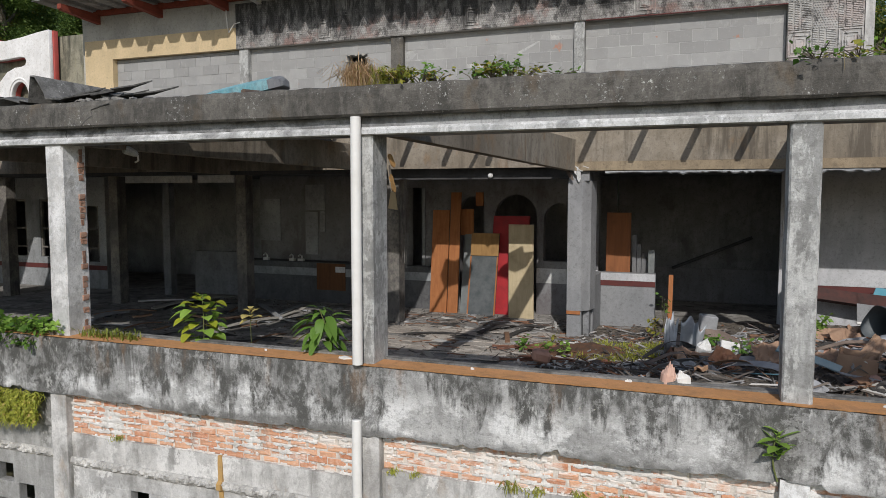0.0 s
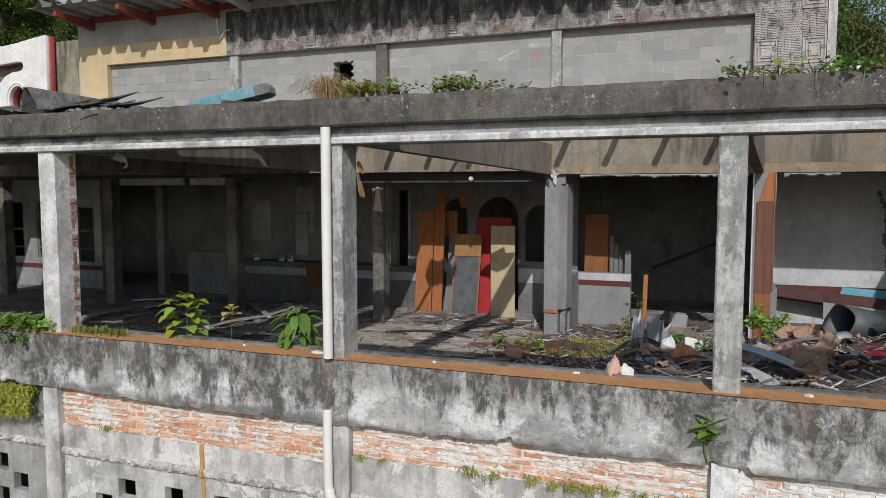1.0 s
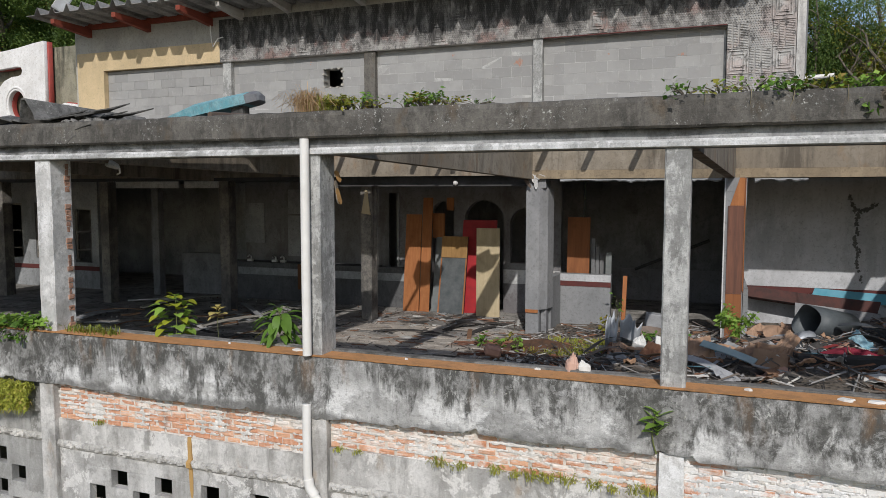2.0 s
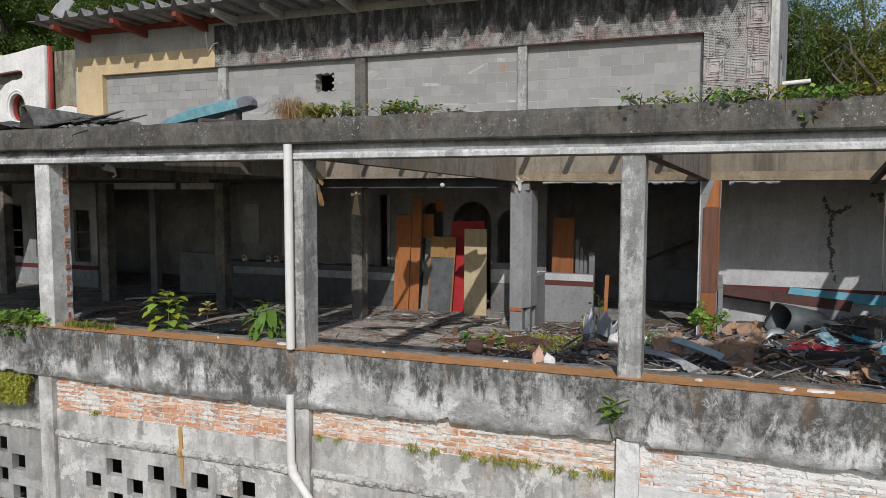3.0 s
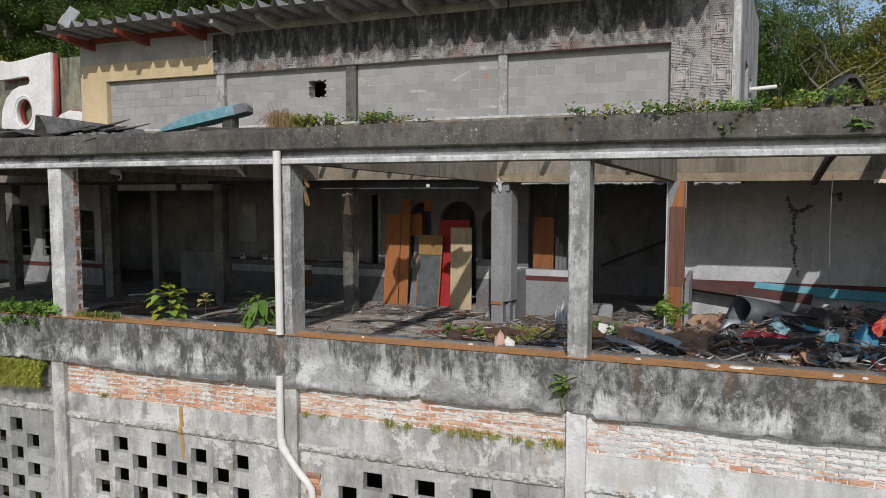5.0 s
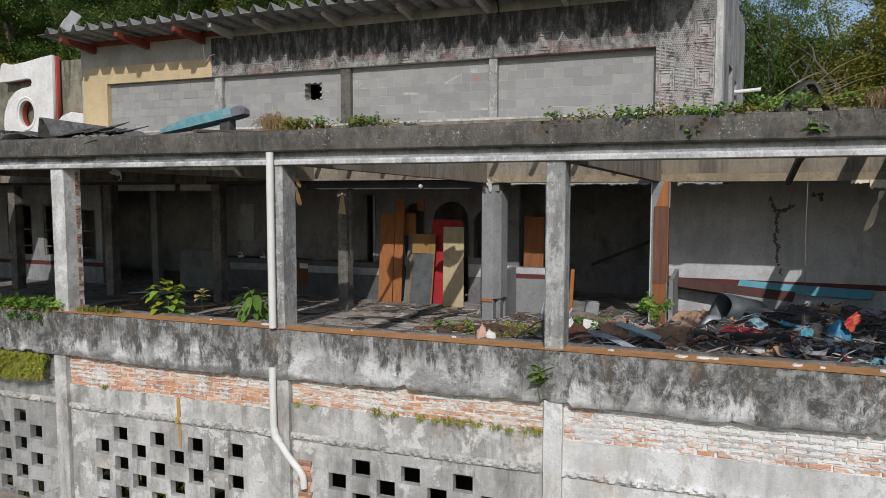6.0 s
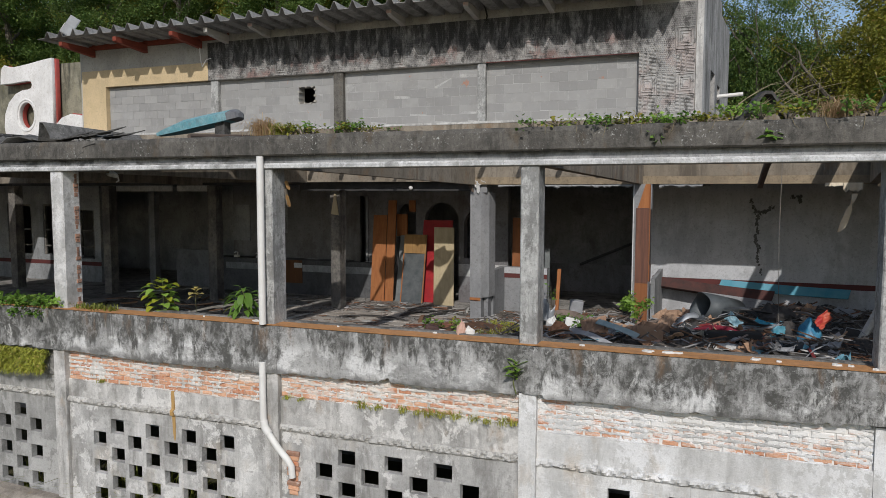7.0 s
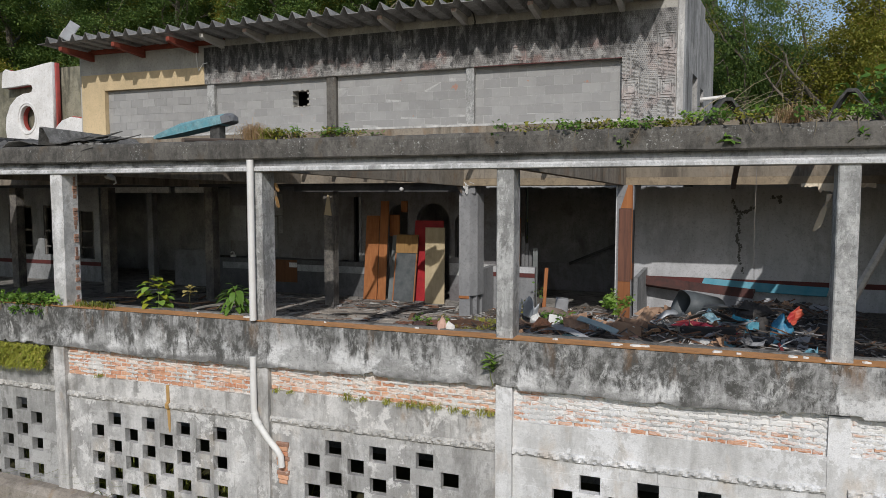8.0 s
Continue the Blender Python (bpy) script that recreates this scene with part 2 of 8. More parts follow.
M_mortar_warm = weathered("grimy_mortar", (0.76, 0.70, 0.63), (0.64, 0.57, 0.50), (0.34, 0.31, 0.27), big=2.5, streak=0.5, grime=0.4, pits=0.4, bump=0.5, off=24)
M_block_low = weathered("whitewashed_block", (0.60, 0.59, 0.57), (0.375, 0.368, 0.354), (0.14, 0.135, 0.122), big=0.9, streak=0.7,
                        grime=0.4, warm=(0.5, 0.44, 0.36), bump=0.5, off=23, drip=0.5, pits=0.4, patch=0.8)
M_floor = weathered("dirty_floor", (0.40, 0.38, 0.35), (0.24, 0.228, 0.21), (0.08, 0.075, 0.067), big=1.5, streak=0.0, grime=0.7, bump=0.6, off=31)
M_sill = weathered("orange_sill_paint", (0.56, 0.28, 0.12), (0.50, 0.25, 0.10), (0.20, 0.12, 0.07), big=2.5, streak=0.1, grime=0.35, bump=0.4, off=33, pits=0.4)
M_curb = weathered("grey_curb", (0.27, 0.258, 0.24), (0.17, 0.163, 0.15), (0.05, 0.05, 0.045), big=2, streak=0.2, grime=0.6, bump=0.5, off=35)
M_fascia = weathered("stained_fascia", (0.315, 0.275, 0.22), (0.235, 0.198, 0.15), (0.095, 0.08, 0.062), big=1.0, streak=0.85, grime=0.3,
                     warm=(0.25, 0.15, 0.075), bump=0.3, off=41)
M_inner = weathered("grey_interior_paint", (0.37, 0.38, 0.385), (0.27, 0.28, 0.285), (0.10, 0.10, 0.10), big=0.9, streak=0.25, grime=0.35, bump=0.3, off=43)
# Darker copies of the interior paint; rear-room shade is put into the colour.
M_dark_inner = weathered("dim_interior_paint", (0.262, 0.263, 0.268), (0.19, 0.191, 0.195), (0.07, 0.07, 0.07), big=0.9, streak=0.3, grime=0.4, bump=0.3, off=47)
M_dim_wall = weathered("dim_rear_wall", (0.25, 0.25, 0.254), (0.20, 0.20, 0.204), (0.09, 0.07, 0.07), big=0.9, streak=0.3, grime=0.4, bump=0.3, off=48)
M_white_inner = weathered("white_interior_band", (0.70, 0.70, 0.68), (0.58, 0.58, 0.565), (0.24, 0.24, 0.23), big=1.5, streak=0.3, grime=0.3, bump=0.3, off=49)
M_maroon = plain("maroon_paint", (0.13, 0.035, 0.03), (0.08, 0.03, 0.03), rough=0.7)
M_yellow = weathered("ochre_wall_paint", (0.62, 0.48, 0.29), (0.54, 0.42, 0.25), (0.33, 0.27, 0.18), big=0.8, streak=0.3, grime=0.2, bump=0.25, off=51)
M_upper = weathered("cream_grey_render", (0.46, 0.44, 0.39), (0.38, 0.365, 0.33), (0.17, 0.16, 0.145), big=0.7, streak=0.3, grime=0.25, bump=0.3, off=53)
M_white_wall = weathered("white_corner_paint", (0.66, 0.65, 0.62), (0.50, 0.49, 0.47), (0.20, 0.19, 0.18), big=1.0, streak=0.6, grime=0.3, bump=0.3, off=57)
M_moss_wall = weathered("mossy_wall", (0.30, 0.28, 0.21), (0.19, 0.18, 0.13), (0.06, 0.058, 0.045), big=0.8, streak=0.9, grime=0.5, warm=(0.24, 0.22, 0.08), bump=0.4, off=61)
M_eternit = weathered("fibre_cement", (0.40, 0.39, 0.37), (0.27, 0.262, 0.247), (0.11, 0.106, 0.096), big=1.2, streak=0.4, grime=0.5, bump=0.5, off=63)
M_eternit_dark = weathered("blackened_fibre_cement", (0.115, 0.112, 0.106), (0.065, 0.063, 0.06), (0.018, 0.018, 0.017), big=2, streak=0.3, grime=0.5, bump=0.6, off=65)
M_eternit_grey = weathered("dusty_fibre_cement", (0.21, 0.205, 0.195), (0.115, 0.112, 0.105), (0.03, 0.03, 0.028), big=3, streak=0.3, grime=0.5, speck=0.6, bump=0.7, off=66)
M_pipe = plain("white_pvc", (0.78, 0.77, 0.74), (0.64, 0.62, 0.58), rough=0.45, scale=3.0, bump=0.05)
M_rafter = wood("grey_rafter", (0.60, 0.58, 0.54), (0.40, 0.38, 0.35), along=1)
M_red_rafter = wood("red_painted_rafter", (0.28, 0.06, 0.035), (0.16, 0.045, 0.03), along=1)
M_soil = weathered("soil", (0.10, 0.09, 0.045), (0.06, 0.058, 0.03), (0.03, 0.028, 0.018), big=0.8, streak=0, grime=0.5, bump=0.8, off=71)
M_bark = weathered("bark", (0.22, 0.19, 0.15), (0.14, 0.12, 0.095), (0.06, 0.05, 0.04), big=4, streak=0.5, grime=0.3, bump=0.8, off=73)
M_leaf_dark = leaf_mat("forest_leaves", (0.06, 0.125, 0.03), (0.20, 0.285, 0.065))
M_leaf_olive = leaf_mat("olive_leaves", (0.16, 0.19, 0.025), (0.36, 0.33, 0.05), (0.42, 0.29, 0.08))
M_leaf_bright = leaf_mat("bright_leaves", (0.09, 0.20, 0.03), (0.20, 0.34, 0.06))
M_leaf_young = leaf_mat("young_leaves", (0.20, 0.36, 0.05), (0.34, 0.50, 0.10))
M_leaf_yellow = leaf_mat("yellow_leaves", (0.48, 0.46, 0.04), (0.28, 0.36, 0.04))
M_leaf_pale = leaf_mat("pale_yellow_leaves", (0.60, 0.50, 0.16), (0.66, 0.55, 0.22))
M_grass = leaf_mat("moss_grass", (0.16, 0.21, 0.03), (0.30, 0.32, 0.06), (0.3, 0.22, 0.08))
M_grass_yellow = leaf_mat("yellow_moss_grass", (0.28, 0.33, 0.045), (0.54, 0.52, 0.10), (0.48, 0.36, 0.12))
M_dry = leaf_mat("dry_grass", (0.52, 0.32, 0.17), (0.66, 0.50, 0.30), (0.36, 0.38, 0.09))

# ---- building helpers ----


def bx(bm, x0, x1, y0, y1, z0, z1, m=None):
    """Adds a box to bm."""
    pts = [(x0, y0, z0), (x1, y0, z0), (x1, y1, z0), (x0, y1, z0), (x0, y0, z1), (x1, y0, z1), (x1, y1, z1), (x0, y1, z1)]
    v = [bm.verts.new(m @ Vector(p) if m else p) for p in pts]
    for f in ((3, 2, 1, 0), (4, 5, 6, 7), (0, 1, 5, 4), (1, 2, 6, 5), (2, 3, 7, 6), (3, 0, 4, 7)):
        bm.faces.new([v[i] for i in f])
    return v


def cube_bm(x0, x1, y0, y1, z0, z1, bevel=0.0):
    bm = bmesh.new()
    bx(bm, x0, x1, y0, y1, z0, z1)
    if bevel:
        bmesh.ops.bevel(bm, geom=list(bm.edges), offset=bevel, segments=1, affect='EDGES')
    return bm


def mesh_of(bm, name, smooth=False):
    me = bpy.data.meshes.new(name)
    bm.normal_update()
    bm.to_mesh(me)
    bm.free()
    if smooth:
        for p in me.polygons:
            p.use_smooth = True
    return me


def thing(name, bm, mat, label="", category="", group="", kind="", smooth=False):
    """One top-level mesh object."""
    me = bm if isinstance(bm, bpy.types.Mesh) else mesh_of(bm, name, smooth)
    if not me.materials:
        me.materials.append(mat)
    return tagged(new(name, me), label, category, group, kind)


def part(name, bm, mat, parent, label="", smooth=False):
    """One mesh object under a thing or a part."""
    me = bm if isinstance(bm, bpy.types.Mesh) else mesh_of(bm, name, smooth)
    if not me.materials:
        me.materials.append(mat)
    ob = new(name, me)
    ob.parent = parent
    if label:
        tagged(ob, label)
    return ob


def empty(name, at, label, category, group="", kind="", turn=(0, 0, 0)):
    ob = new(name)
    ob.matrix_world = pose(*at, *turn)
    ob.empty_display_size = 0.1
    return tagged(ob, label, category, group, kind)


def loft(bm, sections):
    """A closed skin over rings of equal length, capped at both ends."""
    rings = [[bm.verts.new(p) for p in s] for s in sections]
    n = len(rings[0])
    for a, b in zip(rings, rings[1:]):
        for i in range(n):
            bm.faces.new((a[i], a[(i + 1) % n], b[(i + 1) % n], b[i]))
    bm.faces.new(list(reversed(rings[0])))
    bm.faces.new(rings[-1])
    bmesh.ops.recalc_face_normals(bm, faces=list(bm.faces))


def nz(x, y=0.0, z=0.0):
    return noise.noise(Vector((x, y, z)))


def fr(x, *q):
    """Rough value noise in -1..1 at three scales."""
    return 0.6 * nz(x, *q) + 0.3 * nz(x * 2.7 + 7, *q) + 0.2 * nz(x * 7.1 + 3, *q)


def span(a, b, step):
    n = max(1, round((b - a) / step))
    return [a + (b - a) * i / n for i in range(n + 1)]


def tube(bm, pts, r, n=8, close=True):
    """A round tube along pts; r: one radius or one for each point."""
    rings = []
    for i, p in enumerate(pts):
        p = Vector(p)
        a, b = Vector(pts[max(i - 1, 0)]), Vector(pts[min(i + 1, len(pts) - 1)])
        d = (b - a).normalized()
        u = d.orthogonal().normalized() if i == 0 else (u - d * u.dot(d)).normalized()
        w = d.cross(u)
        q = r[i] if isinstance(r, (list, tuple)) else r
        rings.append([bm.verts.new(p + (u * math.cos(2 * math.pi * j / n) + w * math.sin(2 * math.pi * j / n)) * q) for j in range(n)])
    for a, b in zip(rings, rings[1:]):
        for j in range(n):
            bm.faces.new((a[j], a[(j + 1) % n], b[(j + 1) % n], b[j]))
    if close:
        bm.faces.new(list(reversed(rings[0])))
        bm.faces.new(rings[-1])


def tri_mesh(name, verts, faces):
    me = bpy.data.meshes.new(name)
    me.from_pydata(verts, [], faces)
    me.update()
    return me

# ---- ground ----
XA, XB = -20.0, 14.0           # ends of the front


def ground_z(x, y):
    z = -3.2 + 0.25 * fr(x * 0.15, y * 0.15)
    if y > 13.5:
        q = 1 / (1 + math.exp((x - 4.5) * 0.8))
        z += min(1.0, (y - 13.5) / 6.0) * (4.6 + 5.0 * q) + max(0.0, y - 19.5) * (0.20 + 0.25 * q)
    return min(z, 34.0)


gx = span(-260, -40, 22) + span(-36, 36, 2.0) + span(40, 260, 22)
gy = span(-300, -30, 27) + span(-24, 44, 1.7) + span(48, 300, 18)
gv = [(x, y, ground_z(x, y)) for y in gy for x in gx]
gf = [(j * len(gx) + i, j * len(gx) + i + 1, (j + 1) * len(gx) + i + 1, (j + 1) * len(gx) + i)
      for j in range(len(gy) - 1) for i in range(len(gx) - 1)]
thing("ground", tri_mesh("ground", gv, gf), M_soil, "brown soil and forest floor rising to a wooded slope", "ground", kind="structure")

# ---- front: parapet, sill, columns, beam, coping ----


def band_low(x):
    """The broken lower edge of the parapet."""
    base = 0.405 + 0.010 * max(0.0, x) + 0.015 * math.sin(x * 0.9)
    chip = max(0.0, nz(x * 4.3, 2.2) - 0.2) * 0.06 + max(0.0, nz(x * 11, 5.2) - 0.2) * 0.05
    return base + 0.035 * fr(x * 1.3, 4.2) + (0.03 if fr(x * 0.8, 9.1) > 0.25 else 0.0) + chip


secs = []
for x in span(XA, XB, 0.026):
    zb = band_low(x)
    f = lambda z: -0.035 + 0.012 * fr(x * 1.7, z * 2.1, 3.3) + 0.004 * nz(x * 11, z * 11)
    secs.append([(x, f(zb) + 0.004, zb), (x, f(0.56), 0.56 + 0.01 * nz(x * 3)), (x, f(0.7), 0.7), (x, f(0.85), 0.85), (x, f(0.97), 0.97),
                 (x, f(1.02) + 0.006 + 0.008 * abs(nz(x * 6, 2)), 1.022 + 0.006 * nz(x * 5, 1)), (x, 0.34, 1.024), (x, 0.34, 0.0), (x, 0.10, 0.0), (x, 0.10, zb + 0.01)])
bm = bmesh.new()
loft(bm, secs)
thing("parapet", bm, M_parapet, "grey weathered concrete parapet with black run-off stains", "parapet", kind="structure")

bm = bmesh.new()
loft(bm, [[(x, -0.030 + 0.022 * abs(fr(x * 2.2, 5)) + 0.012 * nz(x * 13, 2), 1.030), (x, -0.034 + 0.022 * abs(fr(x * 2.2, 5)) + 0.012 * nz(x * 13, 2), 1.040), (x, 0.235 + 0.02 * fr(x * 1.5, 8), 1.040), (x, 0.235 + 0.02 * fr(x * 1.5, 8), 1.026)] for x in span(XA, XB, 0.03)])
thing("sill", bm, M_sill, "orange painted sill strip along the parapet top", "sill", kind="structure")
bm = bmesh.new()
loft(bm, [[(x, 0.245, 1.027), (x, 0.248 + 0.008 * fr(x * 3), 1.052 + 0.012 * fr(x * 2, 3)), (x, 0.335, 1.055 + 0.012 * fr(x * 2, 3)), (x, 0.335, 1.027)] for x in span(XA, XB, 0.08)])
thing("curb", bm, M_curb, "grey concrete upstand behind the sill", "curb", kind="structure")

M_whitecol = weathered("thick_whitewash", (0.74, 0.73, 0.71), (0.52, 0.515, 0.50), (0.24, 0.235, 0.22), big=2.0, streak=0.6, grime=0.3, bump=0.5, off=12, patch=0.9)
M_inner_light = weathered("light_grey_interior", (0.57, 0.575, 0.59), (0.49, 0.495, 0.508), (0.22, 0.22, 0.22), big=0.9, streak=0.25, grime=0.3, bump=0.3, off=44)
COLS = (-7.25, -3.80, -0.19, 3.30, 6.87, 10.4)     # left edges of the front columns
for i, x0 in enumerate(COLS):
    w = 0.235 if i == 1 else 0.21
    secs = []
    for z in span(1.03, 3.055, 0.06):
        q = lambda s: 0.006 * fr(z * 2.3, s, i * 3.7) + 0.003 * nz(z * 15, s, i)
        a, b, c, d = x0 + q(1), x0 + w + q(2), 0.02 + q(3), 0.315
        e = 0.014
        secs.append([(a + e, c, z), (b - e, c, z), (b, c + e, z), (b, d, z), (a, d, z), (a, c + e, z)])
    bm = bmesh.new()
    loft(bm, secs)
    ob = thing(f"column_{i + 1}", bm, M_whitecol if i == 1 else M_column, "grey concrete column with flaking whitewash", "column", "front columns", kind="structure")

bm = bmesh.new()
loft(bm, [[(x, 0.018 + 0.004 * fr(x, 1), 3.056), (x, 0.016 + 0.005 * fr(x, 3), 3.25), (x, 0.32, 3.25), (x, 0.32, 3.056)] for x in span(XA, XB, 0.08)])
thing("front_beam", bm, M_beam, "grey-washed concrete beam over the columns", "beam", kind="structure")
bm = bmesh.new()
loft(bm, [[(x, 0.008 + 0.004 * fr(x, 1), 3.050 + 0.006 * fr(x * 2, 1)), (x, -0.012 + 0.006 * fr(x, 2), 3.060), (x, -0.014 + 0.008 * fr(x, 2) + 0.003 * nz(x * 9), 3.098 + 0.005 * fr(x * 2, 6)), (x, 0.012, 3.122 + 0.006 * fr(x * 3, 9)), (x, 0.03, 3.12), (x, 0.03, 3.052)] for x in span(XA, XB, 0.05)])
thing("beam_edge", bm, M_beam_lip, "thick flaking whitewashed lower edge of the front beam", "trim", kind="structure")

secs = []
for x in span(XA, XB, 0.05):
    n = 0.012 * fr(x * 1.4, 6)
    zt = 3.475 + 0.016 * fr(x * 1.1, 2) + 0.012 * nz(x * 6, 3) - 0.03 * max(0.0, nz(x * 2.3, 8) - 0.35)
    zb = 3.208 + 0.006 * fr(x * 2.2, 7)
    secs.append([(x, -0.062 + n, zb), (x, -0.082 + n + 0.004 * nz(x * 9), zb + 0.02), (x, -0.082 + n, 3.33), (x, -0.078 + n, 3.42), (x, -0.062 + n, zt - 0.012), (x, -0.02, zt), (x, 0.42, zt + 0.015), (x, 0.42, 3.255), (x, 0.05, 3.255), (x, 0.0, zb + 0.004)])
bm = bmesh.new()
loft(bm, secs)
thing("coping", bm, M_coping, "black-stained concrete coping slab above the beam", "coping", kind="structure")

# depth beams from the front columns to the inner pillars
for i, (xa, xb) in enumerate(((-7.2, -6.7), (-3.72, -3.72), (0.02, 0.40), (3.40, 3.86), (6.95, 7.88), (10.5, 11.1))):
    bm = bmesh.new()
    loft(bm, [[(x, y, z - 0.004), (x + 0.14, y, z - 0.004), (x + 0.14, y, 3.46), (x, y, 3.46)] for x, y, z in ((xa, 0.325, 3.06), (xb, 6.79, 2.99 if i == 1 else 2.93))])
    thing(f"cross_beam_{i + 1}", bm, M_fascia, "stained concrete beam running into the hall", "beam", kind="structure")

# ---- lower wall: pilasters, bands, backing ----
PIL = ((-3.84, -3.62), (-0.13, 0.08), (3.31, 3.51), (6.88, 7.08))
for i, (a, b) in enumerate(((-7.4, -7.05),) + PIL + ((10.45, 10.7),)):
    bm = bmesh.new()
    yp = 0.045 if i == 4 else -0.005
    loft(bm, [[(a + 0.012 * fr(z * 2, i), yp + 0.006 * fr(z * 3, i, 2), z), (b + 0.012 * fr(z * 2, i, 5), yp + 0.006 * fr(z * 3, i, 3), z), (b, 0.17, z), (a, 0.17, z)] for z in span(-3.3, 0.47, 0.08)])
    thing(f"pilaster_{i + 1}", bm, M_cleanwash if i > 2 else M_lowplaster, "whitewashed pilaster of the lower wall", "pilaster", "lower pilasters", kind="structure")
M_broken = weathered("broken_mortar", (0.66, 0.64, 0.60), (0.50, 0.485, 0.455), (0.22, 0.21, 0.195), big=4, streak=0.1, grime=0.5, bump=1.0, off=22)
BAYS = ((-7.05, -3.84), (-3.62, -0.13), (0.08, 3.31), (3.51, 6.88), (7.08, 10.45))
for i, (a, b) in enumerate(BAYS):
    d = 0.10 if i == 0 else 0.0
    bm = bmesh.new()          # smooth lintel band under the bricks
    zt = (-0.02, -0.03, 0.08, 0.03, 0.05)[i]
    loft(bm, [[(x, 0.055 + d + 0.010 * fr(x, i), -0.285 + 0.012 * fr(x * 3, i)), (x, 0.048 + d + 0.012 * fr(x, i, 4), zt + 0.014 * fr(x * 2.2, i, 2)), (x, 0.16, zt), (x, 0.16, -0.285)] for x in span(a + 0.002, b - 0.002, 0.06)])
    thing(f"lintel_{i + 1}", bm, M_cleanwash if i > 2 else M_greywash if i == 0 else M_lowplaster, "stained plaster lintel band above the pierced blocks", "lintel", kind="structure")
    bm = bmesh.new()          # lumpy band where a slab was broken off
    secs = []
    for x in span(a + 0.002, b - 0.002, 0.022):
        q = lambda s: 0.026 * nz(x * 13, s, i) + 0.026 * nz(x * 29, s, i) + 0.008 * math.sin(x * 47 + s * 1.4 + 9 * nz(x * 1.7, i)) + 0.02 * nz(x * 5, s * 0.4, i)
        zb = -0.385 + 0.016 * fr(x * 2, i, 3)
        secs.append([(x, 0.045 + d + 0.3 * abs(q(1)), zb), (x, 0.022 + d + q(2), zb + 0.025), (x, 0.014 + d + q(3), -0.335), (x, 0.02 + d + q(4), -0.305), (x, 0.036 + d, -0.284), (x, 0.16, -0.284), (x, 0.16, zb)])
    loft(bm, secs)
    thing(f"broken_band_{i + 1}", bm, M_cleanwash if i > 2 else M_broken, "lumpy broken mortar band across the lower wall", "mortar band", kind="structure")
    bm = cube_bm(a + 0.001, b - 0.001, 0.084 + d, 0.215, zt + 0.001, 0.50)
    thing(f"wall_brick_{i + 1}", bm, M_mortar_warm if i in (1, 2) else M_mortar, "exposed brick strip under the parapet", "brick wall", kind="structure")
M_plinth = weathered("muddy_plinth", (0.40, 0.36, 0.31), (0.29, 0.255, 0.215), (0.12, 0.105, 0.088), big=1.3, streak=0.5, grime=0.5, warm=(0.30, 0.21, 0.13), bump=0.6, off=29)
# room behind the pierced blocks
for nm, q in (("undercroft_floor", (XA, XB, 0.17, 4.2, -2.45, -2.30)), ("undercroft_wall", (XA, XB, 4.2, 4.4, -2.45, -0.12))):
    thing(nm, cube_bm(*q), M_soil if "floor" in nm else M_dark_inner, "dark undercroft behind the pierced wall", "undercroft", kind="structure")
bm = bmesh.new()
loft(bm, [[(x, -0.22 + 0.04 * fr(x, 1), -3.2), (x, -0.20 + 0.05 * fr(x * 1.3, 2), -1.93 - 0.03 * (x + 4) + 0.03 * fr(x * 2, 3)), (x, -0.10, -1.86 - 0.03 * (x + 4) + 0.03 * fr(x * 2.4, 5)), (x, 0.03, -1.84 - 0.03 * (x + 4)), (x, 0.03, -3.2)] for x in span(-8.5, 2.0, 0.09)])
thing("plinth", bm, M_plinth, "rough concrete plinth at the foot of the wall", "plinth", kind="structure")

M_lip = weathered("cream_lip_paint", (0.34, 0.27, 0.18), (0.27, 0.212, 0.14), (0.10, 0.08, 0.06), big=1.5, streak=0.3, grime=0.25, bump=0.3, off=88)
# ---- hall floor, inner beam, ceiling, upper storey ----
thing("floor", cube_bm(XA, XB, 0.34, 13.2, -0.12, 0.0), M_floor, "dirty concrete hall floor with rubble", "floor", kind="structure")
bm = bmesh.new()
loft(bm, [[(x, 6.80 + 0.006 * fr(x, 2), 3.085 if x > 0.4 else 2.995 + 0.006 * fr(x * 3, 4)), (x, 6.80 + 0.006 * fr(x, 2), 4.21), (x, 7.3, 4.21), (x, 7.3, 3.085)] for x in span(XA, XB, 0.1)])
thing("inner_beam", bm, M_fascia, "tall stained cream fascia over the hall pillars", "beam", kind="structure")
bm = bmesh.new()
loft(bm, [[(x, 6.775, 2.93 + 0.006 * fr(x * 3, 1)), (x, 6.775, 3.082), (x, 7.3, 3.082), (x, 7.3, 2.93)] for x in span(0.42, XB, 0.1)])
thing("beam_trim", bm, M_lip, "cream painted lower lip of the fascia", "trim", kind="structure")
bm = bmesh.new()
loft(bm, [[(x, 7.02, 2.93 + 0.008 * fr(x * 3, 1)), (x, 7.02, 3.082), (x, 7.3, 3.082), (x, 7.3, 2.93)] for x in span(XA, -3.92, 0.1)])
# Near-black paint stands in for shade under the set-back fascia edge.
M_pitch = weathered("near_black_coat", (0.09, 0.09, 0.091), (0.062, 0.062, 0.063), (0.03, 0.03, 0.03), big=1.2, streak=0.2, grime=0.3, bump=0.4, off=46)
thing("beam_soffit_end", bm, M_pitch, "near-black recessed edge under the fascia, shade painted in", "trim", kind="structure")
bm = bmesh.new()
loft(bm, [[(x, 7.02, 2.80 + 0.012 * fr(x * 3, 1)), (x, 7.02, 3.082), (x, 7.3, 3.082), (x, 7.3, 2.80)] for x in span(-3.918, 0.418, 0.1)])
